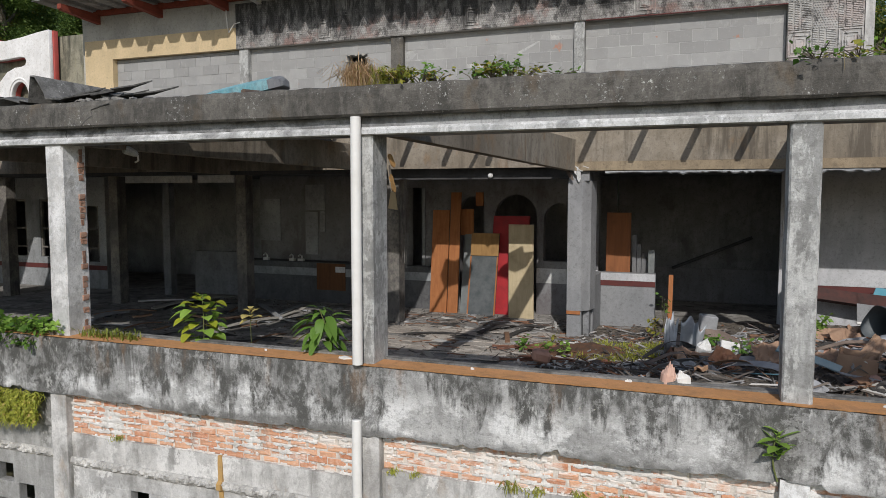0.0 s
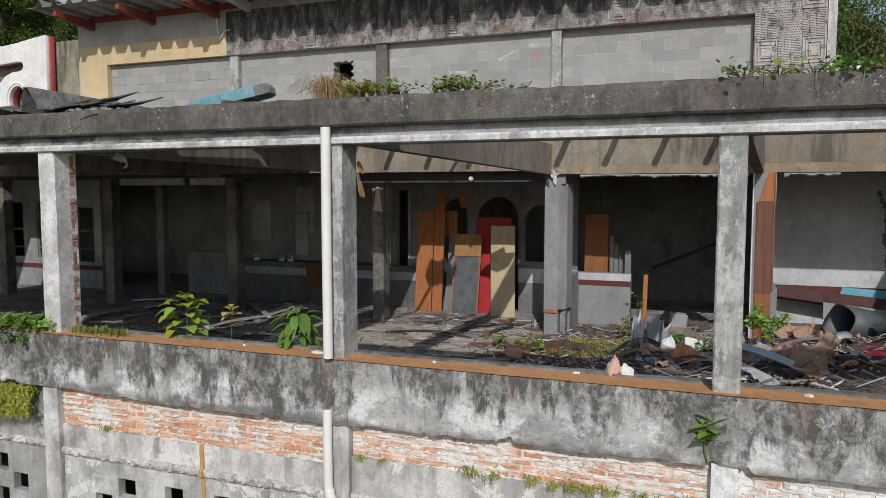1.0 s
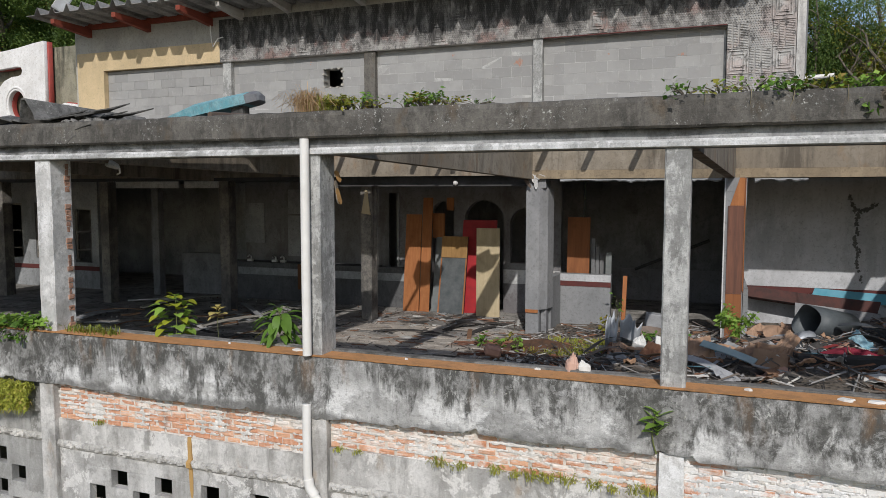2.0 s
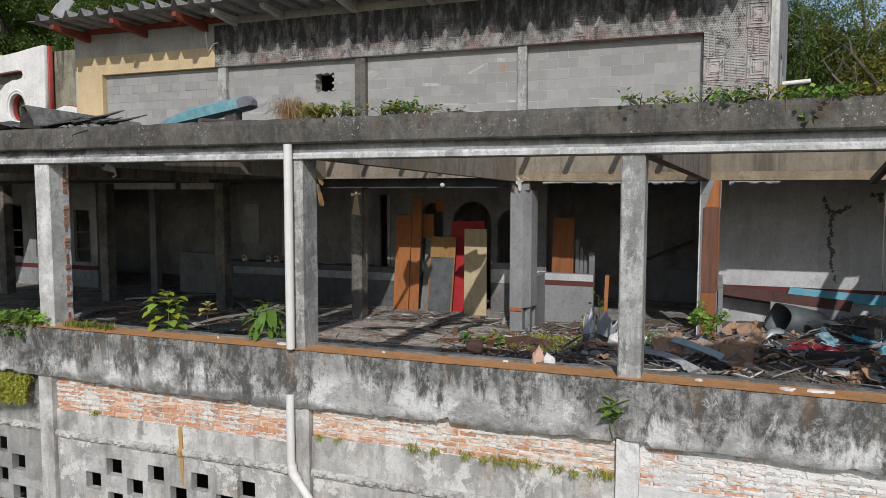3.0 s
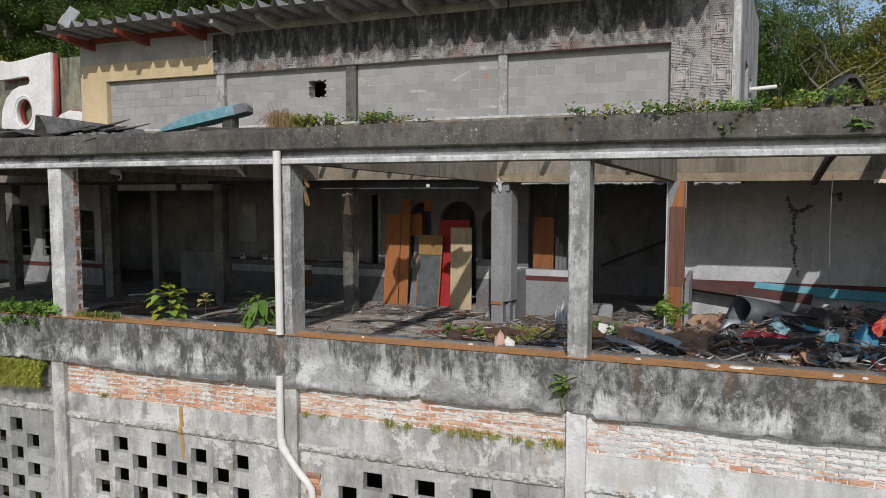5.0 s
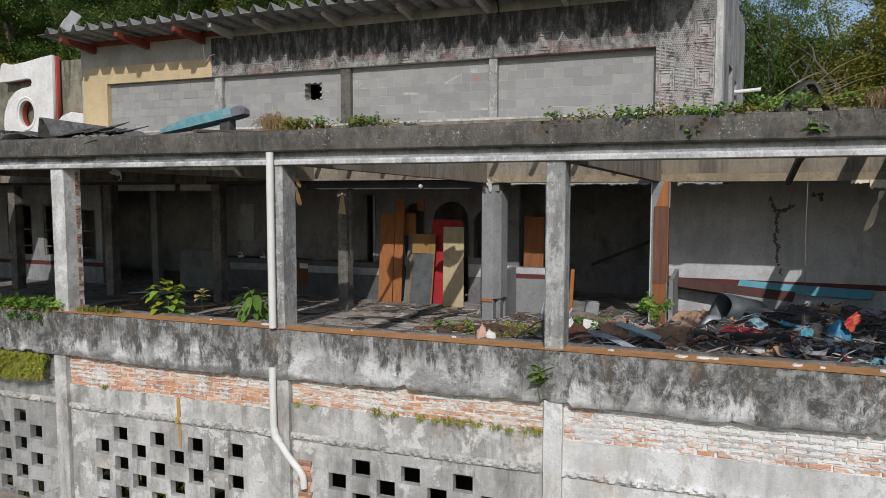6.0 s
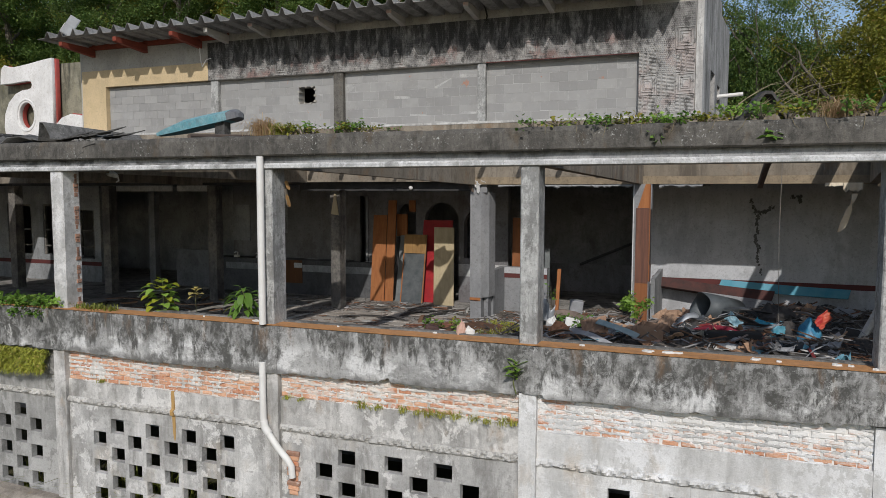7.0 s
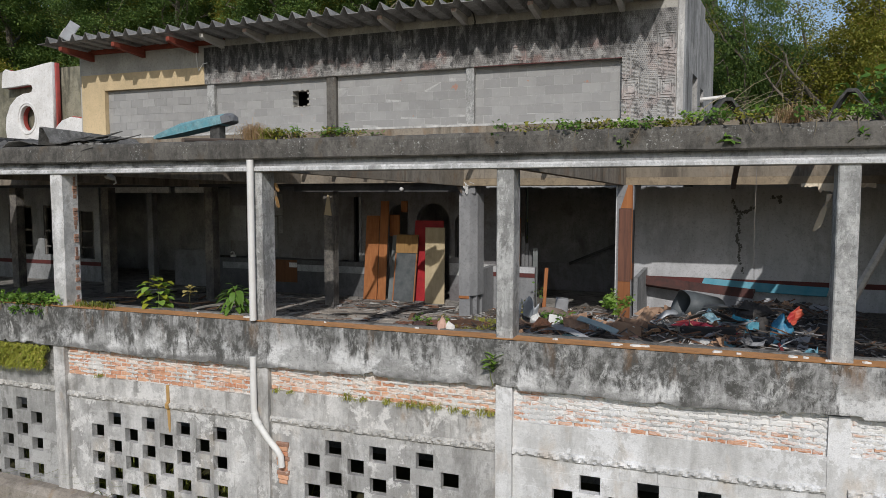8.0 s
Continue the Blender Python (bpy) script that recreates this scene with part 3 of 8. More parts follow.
thing("beam_soffit", bm, M_pitch, "near-black recessed edge under the fascia, shade painted in", "trim", kind="structure")
thing("ceiling", cube_bm(XA, XB, 7.31, 13.2, 2.96, 3.12), M_dark_inner, "concrete ceiling of the rear rooms in a dimmed grey", "ceiling", kind="structure")
thing("ledge", cube_bm(XA, 5.02, 6.795, 7.40, 4.214, 4.26), M_white_wall, "white ledge at the foot of the upper wall", "ledge", kind="structure")

# back walls
thing("wall_right_room", cube_bm(3.95, XB, 9.10, 9.25, 0.001, 2.958), M_inner_light, "grey painted block wall with black growth", "wall", kind="structure")
thing("wall_partition", cube_bm(4.18, 4.26, 6.88, 9.08, 0.001, 1.05), M_inner, "low grey partition wall behind the brown pillar", "wall", kind="structure")
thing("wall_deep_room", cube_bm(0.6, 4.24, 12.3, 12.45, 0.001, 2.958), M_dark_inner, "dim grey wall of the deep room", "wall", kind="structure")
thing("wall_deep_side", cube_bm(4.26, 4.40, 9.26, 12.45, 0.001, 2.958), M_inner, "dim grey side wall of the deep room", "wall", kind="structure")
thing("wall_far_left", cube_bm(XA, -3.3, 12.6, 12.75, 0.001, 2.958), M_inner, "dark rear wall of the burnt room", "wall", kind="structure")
thing("wall_end_left", cube_bm(XA - 0.15, XA - 0.001, 0.0, 13.2, -0.1, 4.2), M_dark_inner, "end wall of the hall", "wall", kind="structure")
thing("wall_end_right", cube_bm(XB + 0.001, XB + 0.15, 0.0, 13.2, -0.1, 4.2), M_inner, "end wall of the hall", "wall", kind="structure")


def arch_wall(name, x0, x1, y0, y1, z1, openings, mat, label):
    """A wall with round-headed openings (x centre, half width, sill, spring height)."""
    bm = bmesh.new()
    cur = x0
    for cx, hw, sill, spring in sorted(openings):
        bx(bm, cur, cx - hw, y0, y1, 0.001, z1)
        if sill > 0.01:
            bx(bm, cx - hw, cx + hw, y0, y1, 0.001, sill)
        n = 14
        pts = [(cx - hw * math.cos(math.pi * k / n), spring + hw * math.sin(math.pi * k / n)) for k in range(n + 1)]
        for (xa, za), (xb, zb) in zip(pts, pts[1:]):
            v = [bm.verts.new(p) for p in ((xa, y0, za), (xb, y0, zb), (xb, y0, z1), (xa, y0, z1), (xa, y1, za), (xb, y1, zb), (xb, y1, z1), (xa, y1, z1))]
            for f in ((0, 1, 2, 3), (7, 6, 5, 4), (4, 5, 1, 0)):
                bm.faces.new([v[q] for q in f])
        cur = cx + hw
    bx(bm, cur, x1, y0, y1, 0.001, z1)
    return thing(name, bm, mat, label, "wall", kind="structure")


arch_wall("wall_arches", -3.20, 0.60, 9.2, 9.4, 2.958, [(-2.12, 0.27, 0.001, 2.2), (-1.14, 0.46, 0.001, 2.05), (-0.18, 0.36, 1.12, 1.98)], M_dim_wall,
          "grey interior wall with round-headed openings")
thing("wall_door_head", cube_bm(-3.80, -3.202, 9.2, 9.4, 2.66, 2.958), M_dim_wall, "dark wall over the rear doorway", "wall", kind="structure")
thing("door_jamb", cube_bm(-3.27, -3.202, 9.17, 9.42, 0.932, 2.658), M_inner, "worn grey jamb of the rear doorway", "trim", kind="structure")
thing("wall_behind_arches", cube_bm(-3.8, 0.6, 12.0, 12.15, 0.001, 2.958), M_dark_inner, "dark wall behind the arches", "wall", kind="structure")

# ---- upper storey ----
UY = 7.35
thing("upper_base", cube_bm(-11.0, 5.0, UY + 0.06, UY + 0.22, 4.262, 4.30), M_upper, "base course of the upper wall", "wall", kind="structure")
# ochre frame on the far end
bm = bmesh.new()
bx(bm, -10.95, -10.13, UY, UY + 0.25, 4.262, 6.02)
bx(bm, -10.128, -6.70, UY, UY + 0.25, 5.58, 6.02)
thing("ochre_frame", bm, M_yellow, "ochre painted pilaster and lintel of the upper wall", "wall", kind="structure")
thing("wall_upper_render", cube_bm(-10.95, 4.90, UY + 0.004, UY + 0.25, 6.505, 7.02), M_upper, "cream grey rendered wall under the eaves", "wall", kind="structure")
thing("wall_upper_ochre_end", cube_bm(-10.95, -6.76, UY + 0.004, UY + 0.25, 6.022, 6.503), M_upper, "cream grey rendered wall above the ochre frame", "wall", kind="structure")
bm = bmesh.new()
for q in ((-10.12, -4.20), (-3.74, 4.90)):
    bx(bm, *q, UY + 0.27, UY + 0.40, 4.262, 7.02)
bx(bm, -4.199, -3.741, UY + 0.27, UY + 0.40, 4.262, 4.90)
bx(bm, -4.199, -3.741, UY + 0.27, UY + 0.40, 5.30, 7.02)
thing("wall_upper_core", bm, M_upper, "core of the upper wall", "wall", kind="structure")
rg = np.random.default_rng(15)
for k in range(11):
    a = 2 * math.pi * k / 11 + 0.5
    bm = bmesh.new()
    s = float(rg.uniform(0.018, 0.04))
    loft(bm, [[(s * math.cos(b) * (1 + 0.3 * math.sin(3 * b + k)), y, s * 0.8 * math.sin(b)) for b in [2 * math.pi * q / 7 for q in range(7)]] for y in (0.0, 0.16)])
    ob = thing("broken_block_edge", bm, M_upper, "broken lump of block at the edge of the wall hole", "block lump", "hole edge lumps")
    ob.location = (-3.97 + 0.225 * math.copysign(min(1, abs(math.cos(a)) * 1.3), math.cos(a)), UY + 0.11, 5.10 + 0.195 * math.copysign(min(1, abs(math.sin(a)) * 1.3), math.sin(a)))
# corner pilaster, side wall
bm = bmesh.new()
loft(bm, [[(x0, y, z) for x0, y in ((4.90, UY - 0.02), (5.03, UY - 0.02), (5.06, UY + 0.26), (4.90, UY + 0.26))] for z in span(4.262, 7.25, 0.3)])
thing("corner_pilaster", bm, M_white_wall, "white painted corner of the upper storey", "pilaster", kind="structure")
bm = bmesh.new()
ang = math.radians(6.0)
m = Matrix.Translation((5.06, UY + 0.262, 0)) @ Matrix.Rotation(-ang, 4, 'Z')
bx(bm, -0.22, 0, 0, 0.95, 2.9, 7.12, m)
bx(bm, -0.22, 0, 0.95, 1.7, 2.9, 4.5, m)
bx(bm, -0.22, 0, 0.95, 1.7, 5.35, 7.12, m)
bx(bm, -0.22, 0, 1.7, 2.2, 2.9, 7.12, m)
bx(bm, -0.22, 0, 2.2, 2.75, 2.9, 4.5, m)
bx(bm, -0.22, 0, 2.2, 2.75, 5.2, 7.12, m)
bx(bm, -0.22, 0, 2.75, 4.6, 2.9, 6.85, m)
M_side = weathered("streaked_side_wall", (0.46, 0.45, 0.435), (0.32, 0.315, 0.305), (0.10, 0.098, 0.09), big=1.0, streak=0.9, grime=0.5, bump=0.4, off=58, drip=0.4)
thing("wall_upper_side", bm, M_side, "weathered white side wall of the upper storey with openings", "wall", kind="structure")
thing("wall_upper_rear", cube_bm(-10.95, 5.3, 12.6, 12.8, 3.13, 6.7), M_upper, "rear wall of the upper storey", "wall", kind="structure")
thing("wall_upper_left", cube_bm(-11.1, -10.951, UY + 0.1, 12.6, 3.13, 6.9), M_upper, "end wall of the upper storey", "wall", kind="structure")

# ---- upper storey: roof, rafters, columns, sign ----


def wave_profile(n, pitch, depth, flat=0.25, crown=0.012):
    """x and z of a channel-roof profile: flat valleys between steep peaks."""
    pts = []
    for i in range(n):
        a = i * pitch
        pts += [(a, 0.0), (a + flat, 0.0), (a + pitch / 2 + flat / 2 - crown, depth), (a + pitch / 2 + flat / 2 + crown, depth)]
    pts.append((n * pitch, 0.0))
    return pts


def wave_sheet(n, pitch, depth, length, thick=0.012, flat=0.25, bend=0.0, ragged=0.0, seed=0.0, steps=2):
    """A fibre-cement channel sheet, along +y from its origin, with real thickness."""
    prof = wave_profile(n, pitch, depth, flat)
    m = len(prof)
    ny = max(2, steps)
    verts, faces = [], []
    for side in (0, 1):
        for j in range(ny + 1):
            for i, (x, z) in enumerate(prof):
                f = j / ny
                y = f * length
                if j in (0, ny) and ragged:
                    y += ragged * fr(x * 6 + seed, j, seed) * (1 if j == 0 else -1)
                verts.append((x, y, z - side * thick + bend * math.sin(math.pi * f) + 0.006 * nz(x * 4, y * 2, seed)))
    base = (ny + 1) * m
    for j in range(ny):
        for i in range(m - 1):
            a = j * m + i
            faces.append((a, a + 1, a + m + 1, a + m))
            faces.append((base + a + m, base + a + m + 1, base + a + 1, base + a))
    for j, flip in ((0, False), (ny, True)):
        for i in range(m - 1):
            a = j * m + i
            q = (a, base + a, base + a + 1, a + 1)
            faces.append(q[::-1] if flip else q)
    for i, flip in ((0, True), (m - 1, False)):
        for j in range(ny):
            a = j * m + i
            q = (a, base + a, base + a + m, a + m)
            faces.append(q[::-1] if flip else q)
    return tri_mesh("channel_sheet", verts, faces)


eave = empty("eaves_roof", (-11.2, 6.2, 6.70), "grey fibre-cement channel roof with weathered sheet ends", "roof", kind="structure")
sheet = wave_sheet(2, 0.438, 0.165, 6.6, steps=4)
sheet.materials.append(M_eternit)
for i in range(18):
    ob = part("roof_sheet", sheet, M_eternit, eave)
    ob.location = (i * 0.880, 0.0 + 0.015 * fr(i * 1.7), 0.012 * (i % 2))
    ob.rotation_euler = (radians(-1.2), 0, 0)


def rafter(x, y0, y1, z0, z1, mat, name, label, tip=None):
    root = empty(name, (x, y0, z0), label, "rafter", "eaves rafters")
    bm = bmesh.new()
    loft(bm, [[(-0.055, 0, 0.03), (0.055, 0, 0.03), (0.055, 0, z1 - z0), (-0.055, 0, z1 - z0)], [(-0.055, 0.06, 0), (0.055, 0.06, 0), (0.055, 0.06, z1 - z0), (-0.055, 0.06, z1 - z0)],
              [(-0.055, y1 - y0, -0.09), (0.055, y1 - y0, -0.09), (0.055, y1 - y0, z1 - z0 - 0.005), (-0.055, y1 - y0, z1 - z0 - 0.005)]])
    part("beam", bm, mat, root)
    if tip:
        part("painted_end", cube_bm(-0.058, 0.058, -0.006, -0.001, 0.034, z1 - z0, 0), tip, root, "white painted rafter end")
    return root


M_rafter_end = plain("flaking_white_end", (0.66, 0.64, 0.6), (0.36, 0.12, 0.1), scale=9)
for k, x in enumerate((-4.94, -3.16, -1.37, 0.38, 2.04, 3.80)):
    rafter(x, 6.58, UY, 6.58, 6.69, M_rafter, "rafter", "grey concrete eaves rafter with a flaking white end", M_rafter_end)
for x in (-10.5, -8.72, -6.98):
    rafter(x, 6.28, UY, 6.47, 6.60, M_red_rafter, "red_rafter", "red painted wooden eaves rafter")
rafter(-6.15, 6.5, UY, 6.53, 6.66, M_rafter, "rafter", "grey eaves rafter with peeling red end")
bm = bmesh.new()
bx(bm, -10.6, -6.1, UY - 0.06, UY + 0.003, 6.56, 6.69)
thing("wall_plate", bm, M_red_rafter, "faded red wooden wall plate under the eaves", "wall plate", kind="structure")

for nm, (a, b), mat, lab in (("upper_column_1", (-6.70, -6.48), M_column, "grey column with brick showing"), ("upper_column_3", (0.39, 0.57), M_column, "pale concrete column of the upper wall"),
                             ("upper_column_2", (-3.18, -2.93), M_coping, "dark speckled column of the upper wall")):
    bm = bmesh.new()
    loft(bm, [[(a + 0.008 * fr(z * 3, a), UY + 0.02, z), (b + 0.008 * fr(z * 3, b), UY + 0.02, z), (b, UY + 0.26, z), (a, UY + 0.26, z)] for z in span(4.262, 5.575, 0.08)])
    thing(nm, bm, mat, lab, "column", kind="structure")

# mossy wall and the big white relief sign beside the upper storey
bm = bmesh.new()
loft(bm, [[(x, 9.30, 3.13), (x, 9.30, 6.75 + 0.03 * fr(x * 2)), (x, 9.5, 6.75), (x, 9.5, 3.13)] for x in span(XA, -11.12, 0.25)])
thing("wall_sign", bm, M_moss_wall, "moss-streaked grey wall behind the white sign", "wall", kind="structure")


def outline_solid(name, loops, depth, mat, bevel=0.02):
    """A flat shape with holes, with depth; loops in x, z."""
    cu = bpy.data.curves.new(name, 'CURVE')
    cu.dimensions = '2D'
    cu.fill_mode = 'BOTH'
    cu.extrude = depth / 2
    cu.bevel_depth = bevel
    cu.bevel_resolution = 2
    for pts in loops:
        sp = cu.splines.new('POLY')
        sp.points.add(len(pts) - 1)
        for q, (x, z) in zip(sp.points, pts):
            q.co = (x, z, 0, 1)
        sp.use_cyclic_u = True
    tmp = bpy.data.objects.new("tmp", cu)
    me = bpy.data.meshes.new_from_object(tmp)
    bpy.data.objects.remove(tmp)
    bpy.data.curves.remove(cu)
    me.transform(Matrix.Rotation(radians(90), 4, 'X'))
    me.materials.append(mat)
    return me


M_sign_white = weathered("sign_white", (0.80, 0.79, 0.77), (0.68, 0.67, 0.65), (0.40, 0.36, 0.31), big=1.4, streak=0.14, grime=0.08, bump=0.3, off=81)
M_sign_red = plain("sign_red_edge", (0.42, 0.075, 0.06), (0.26, 0.06, 0.05), rough=0.6)
out = [(-13.92, 4.3), (-13.92, 6.97), (-14.3, 6.93), (-14.9, 6.84), (-15.5, 6.78), (-15.75, 6.80), (-15.9, 6.86), (-16.0, 6.80), (-16.06, 6.55), (-16.08, 6.30), (-15.6, 6.31), (-14.95, 6.36),
       (-14.78, 6.33), (-14.72, 6.22), (-14.78, 6.10), (-14.92, 6.06), (-15.15, 6.05), (-15.45, 5.95), (-15.75, 5.70), (-15.93, 5.35), (-15.98, 4.95), (-15.92, 4.6), (-15.8, 4.3)]
hole = [(-15.02 + 0.34 * math.cos(a), 5.28 + 0.42 * math.sin(a)) for a in [2 * math.pi * k / 20 for k in range(20)]]
sign = empty("relief_sign", (-14.9, 9.0, 4.3), "large white moulded relief sign with red edges", "sign")
ob = part("face", outline_solid("face", [out, hole], 0.10, M_sign_white), M_sign_white, sign)
ob.matrix_parent_inverse = sign.matrix_world.inverted()
ob.location = (0, 9.02, -0.12)
out2 = [(-13.92 + (x + 13.92) * 1.004 + 0.03, z) for x, z in out]
ob = part("red_edge", outline_solid("edge", [out2, [(x, z) for x, z in hole]], 0.12, M_sign_red), M_sign_red, sign, "red painted edge")
ob.matrix_parent_inverse = sign.matrix_world.inverted()
ob.location = (0.005, 9.16, -0.12)
ring = bmesh.new()
tube(ring, [(-15.02 + 0.40 * math.cos(a), 8.955, 5.16 + 0.49 * math.sin(a)) for a in [2 * math.pi * k / 24 for k in range(25)]], 0.035, 6)
ob = part("hole_rim", ring, M_sign_white, sign)
ob.matrix_parent_inverse = sign.matrix_world.inverted()
out3 = [(-13.80, 4.2), (-13.80, 4.82), (-13.55, 5.02), (-13.2, 5.12), (-12.85, 5.08), (-12.6, 4.95), (-12.4, 4.6), (-12.35, 4.2)]
hump = empty("relief_hump", (-13.1, 9.0, 4.2), "low white moulded hump with a red edge", "sign")
for nm, dy, mt, lift in (("face", 9.02, M_sign_white, 0.0), ("red_edge", 9.14, M_sign_red, 0.035)):
    ob = part(nm, outline_solid(nm, [[(x, z + lift) for x, z in out3]], 0.10, mt), mt, hump)
    ob.matrix_parent_inverse = hump.matrix_world.inverted()
    ob.location = (0, dy, 0)
# flat roof left of the upper storey carries the sign
thing("roof_slab_left", cube_bm(XA, -11.12, 6.81, 9.29, 4.10, 4.2), M_coping, "flat roof slab below the white sign", "roof", kind="structure")

# flood light on the roof edge
fl = empty("flood_light", (-10.2, 6.35, 7.0), "grey flood light tilted up on the roof edge", "flood light", turn=(-14, 30, 48))
bm = bmesh.new()
loft(bm, [[(-0.13, 0, -0.30), (0.13, 0, -0.30), (0.13, 0, 0.26), (-0.13, 0, 0.26)], [(-0.09, 0.16, -0.07), (0.09, 0.16, -0.07), (0.09, 0.16, 0.07), (-0.09, 0.16, 0.07)]])
part("housing", bm, plain("lamp_alu", (0.45, 0.45, 0.44), (0.25, 0.25, 0.24), rough=0.5, metal=0.6), fl)
part("glass", cube_bm(-0.11, 0.11, -0.012, -0.002, -0.28, 0.24), plain("lamp_glass", (0.42, 0.43, 0.43), (0.3, 0.3, 0.3), rough=0.15), fl, "pale glass front")
bm = bmesh.new()
tube(bm, [(-0.14, 0.05, 0), (-0.14, 0.05, -0.25), (0.14, 0.05, -0.25), (0.14, 0.05, 0)], 0.012, 6)
part("bracket", bm, M_rafter, fl)

# cables and a waste pipe
bm = bmesh.new()
tube(bm, [(-6.95, 7.3, 6.55), (-6.96, 7.3, 6.3), (-6.94, 7.31, 6.05), (-6.9, 7.30, 5.92), (-6.75, 7.28, 6.08), (-6.6, 7.27, 6.1)], 0.012, 5)
thing("loose_cable", bm, M_pipe, "white loose cable hanging from the eaves", "cable")
bm = bmesh.new()
tube(bm, [(0.62, 6.9, 6.75), (0.60, 7.25, 6.7), (0.62, 7.3, 6.55), (0.6, 7.31, 6.45)], 0.018, 5)
thing("black_cable", bm, M_eternit_dark, "black cable hanging under the roof", "cable")
bm = bmesh.new()
tube(bm, [(5.25, 10.2, 4.98), (5.85, 10.2, 5.02)], 0.045, 10)
thing("waste_pipe", bm, M_pipe, "white plastic pipe sticking out of the side wall", "pipe")

# ---- flat roof over the hall: joists, channel sheets, debris ----
M_joist = wood("roof_joist", (0.16, 0.12, 0.09), (0.08, 0.06, 0.05), along=1)
for k in range(10):
    x = -4.05 + k * 0.83 + 0.04 * fr(k * 2.1)
    bm = bmesh.new()
    bx(bm, -0.04, 0.04, 0, 0.93, 0, 0.08)
    ob = thing("roof_joist", bm, M_joist, "short brown joist end sticking out of the fascia", "joist", "roof joists")
    ob.matrix_world = pose(x, 5.865, 3.74, 0, 0, 0)

sheet_b = wave_sheet(2, 0.438, 0.165, 6.1, steps=5, ragged=0.10, seed=2.0)
sheet_b.materials.append(M_eternit_dark)
for k in range(21):
    x = -20.0 + k * 0.88
    if x + 0.88 > -4.0:
        break
    if -14.2 < x < -13.3:      # a sheet has fallen in here
        continue
    ob = thing("fallen_roof_sheet", sheet_b, M_eternit_dark, "blackened fibre-cement channel sheet on the flat roof", "roof sheet", "hall roof sheets")
    ob.matrix_world = pose(x, 0.65 + 0.1 * fr(k * 3.1), 3.50 + 0.008 * (k % 2), 0.4, 0, 0.3 * fr(k))
for k in range(6):
    ob = thing("fallen_roof_sheet", sheet_b, M_eternit_dark, "blackened fibre-cement channel sheet on the flat roof", "roof sheet", "hall roof sheets")
    ob.matrix_world = pose(8.72 + k * 0.88, 0.60, 3.51 + 0.008 * (k % 2), 0.4, 0, 0)
# Strips out of view, spaced so that sun gaps fall on the right room.
sheet_d = wave_sheet(1, 0.30, 0.12, 6.1, steps=5, flat=0.16, ragged=0.08, seed=9.0)
sheet_d.materials.append(M_eternit_dark)
for x, y, slim in ((7.22, 0.6, 1.0), (7.80, 0.62, 0.6), (8.22, 0.6, 0.75), (8.42, 0.62, 1.0)):
    ob = thing("fallen_roof_sheet", sheet_d, M_eternit_dark, "unseen narrow channel strip set to shape sun gaps over the right room", "roof sheet", "narrow roof sheets")
    ob.matrix_world = pose(x, y, 3.51, 0.4, 0, 0) @ Matrix.Diagonal((slim, 1, 1, 1))
# Flat sheets out of view, added to keep sun off counter and floor.
for k, (x, y, w, l) in enumerate(((-2.35, 0.6, 0.86, 2.9), (-2.6, 4.3, 0.75, 1.75), (-3.45, 3.5, 0.86, 2.5), (-4.35, 3.45, 0.9, 2.55), (-3.4, 0.6, 0.88, 2.9))):
    bm = bmesh.new()
    pts = [(0, 0), (w * 0.5, 0.05), (w, -0.02), (w * 1.02, l * 0.5), (w * 0.96, l), (w * 0.5, l * 0.94), (w * 0.2, l * 1.02), (-0.02, l * 0.96)]
    loft(bm, [[(a, b, z) for a, b in pts] for z in (0, 0.012)])
    ob = thing("flat_roof_sheet", bm, M_eternit_dark, "unseen flat roof sheet added to block sun over the hall", "roof sheet", "flat sheets")
    ob.matrix_world = pose(x, y, 3.478 + (0.0 if y < 3 else 0.05), 0.4, 0, 0.6 * fr(k))
sheet_c = wave_sheet(2, 0.438, 0.165, 2.3, steps=4, ragged=0.12, seed=5.0, bend=-0.03)
sheet_c.materials.append(M_eternit_dark)
for x, y, z, rx, ry, rz in ((-5.45, 0.02, 3.50, 1, 3, 9), (-6.3, 0.1, 3.50, 1, -3, -5)):
    ob = thing("broken_roof_sheet", sheet_c, M_eternit_dark, "broken dark channel sheet lying over the coping", "roof sheet", "broken sheets")
    ob.matrix_world = pose(x, y, z, rx, ry, rz)
# folded channel piece whose open end shows over the coping
bm = bmesh.new()
secs = []
for f in (0.0, 0.2, 0.5, 0.8, 1.0):
    y = 1.5 * f
    q = 1 - 0.36 * f
    top = [(-0.42, y + 0.05, 0.02), (-0.30, y - 0.02, 0.05 * q), (-0.20, y + 0.03, 0.03), (-0.13, y, 0.02), (-0.02, y - 0.02, 0.27 * q), (0.03, y, 0.27 * q), (0.13, y + 0.04, 0.10 * q), (0.20, y + 0.02, 0.03), (0.36, y + 0.06, 0.02)]
    secs.append(top + [(a, b, c - 0.016) for a, b, c in reversed(top)])
loft(bm, secs)
ob = thing("broken_roof_sheet", bm, M_eternit_grey, "folded dark channel sheet ending over the coping", "roof sheet", "broken sheets")
ob.matrix_world = pose(-3.84, -0.05, 3.495, 0, 0, -16)
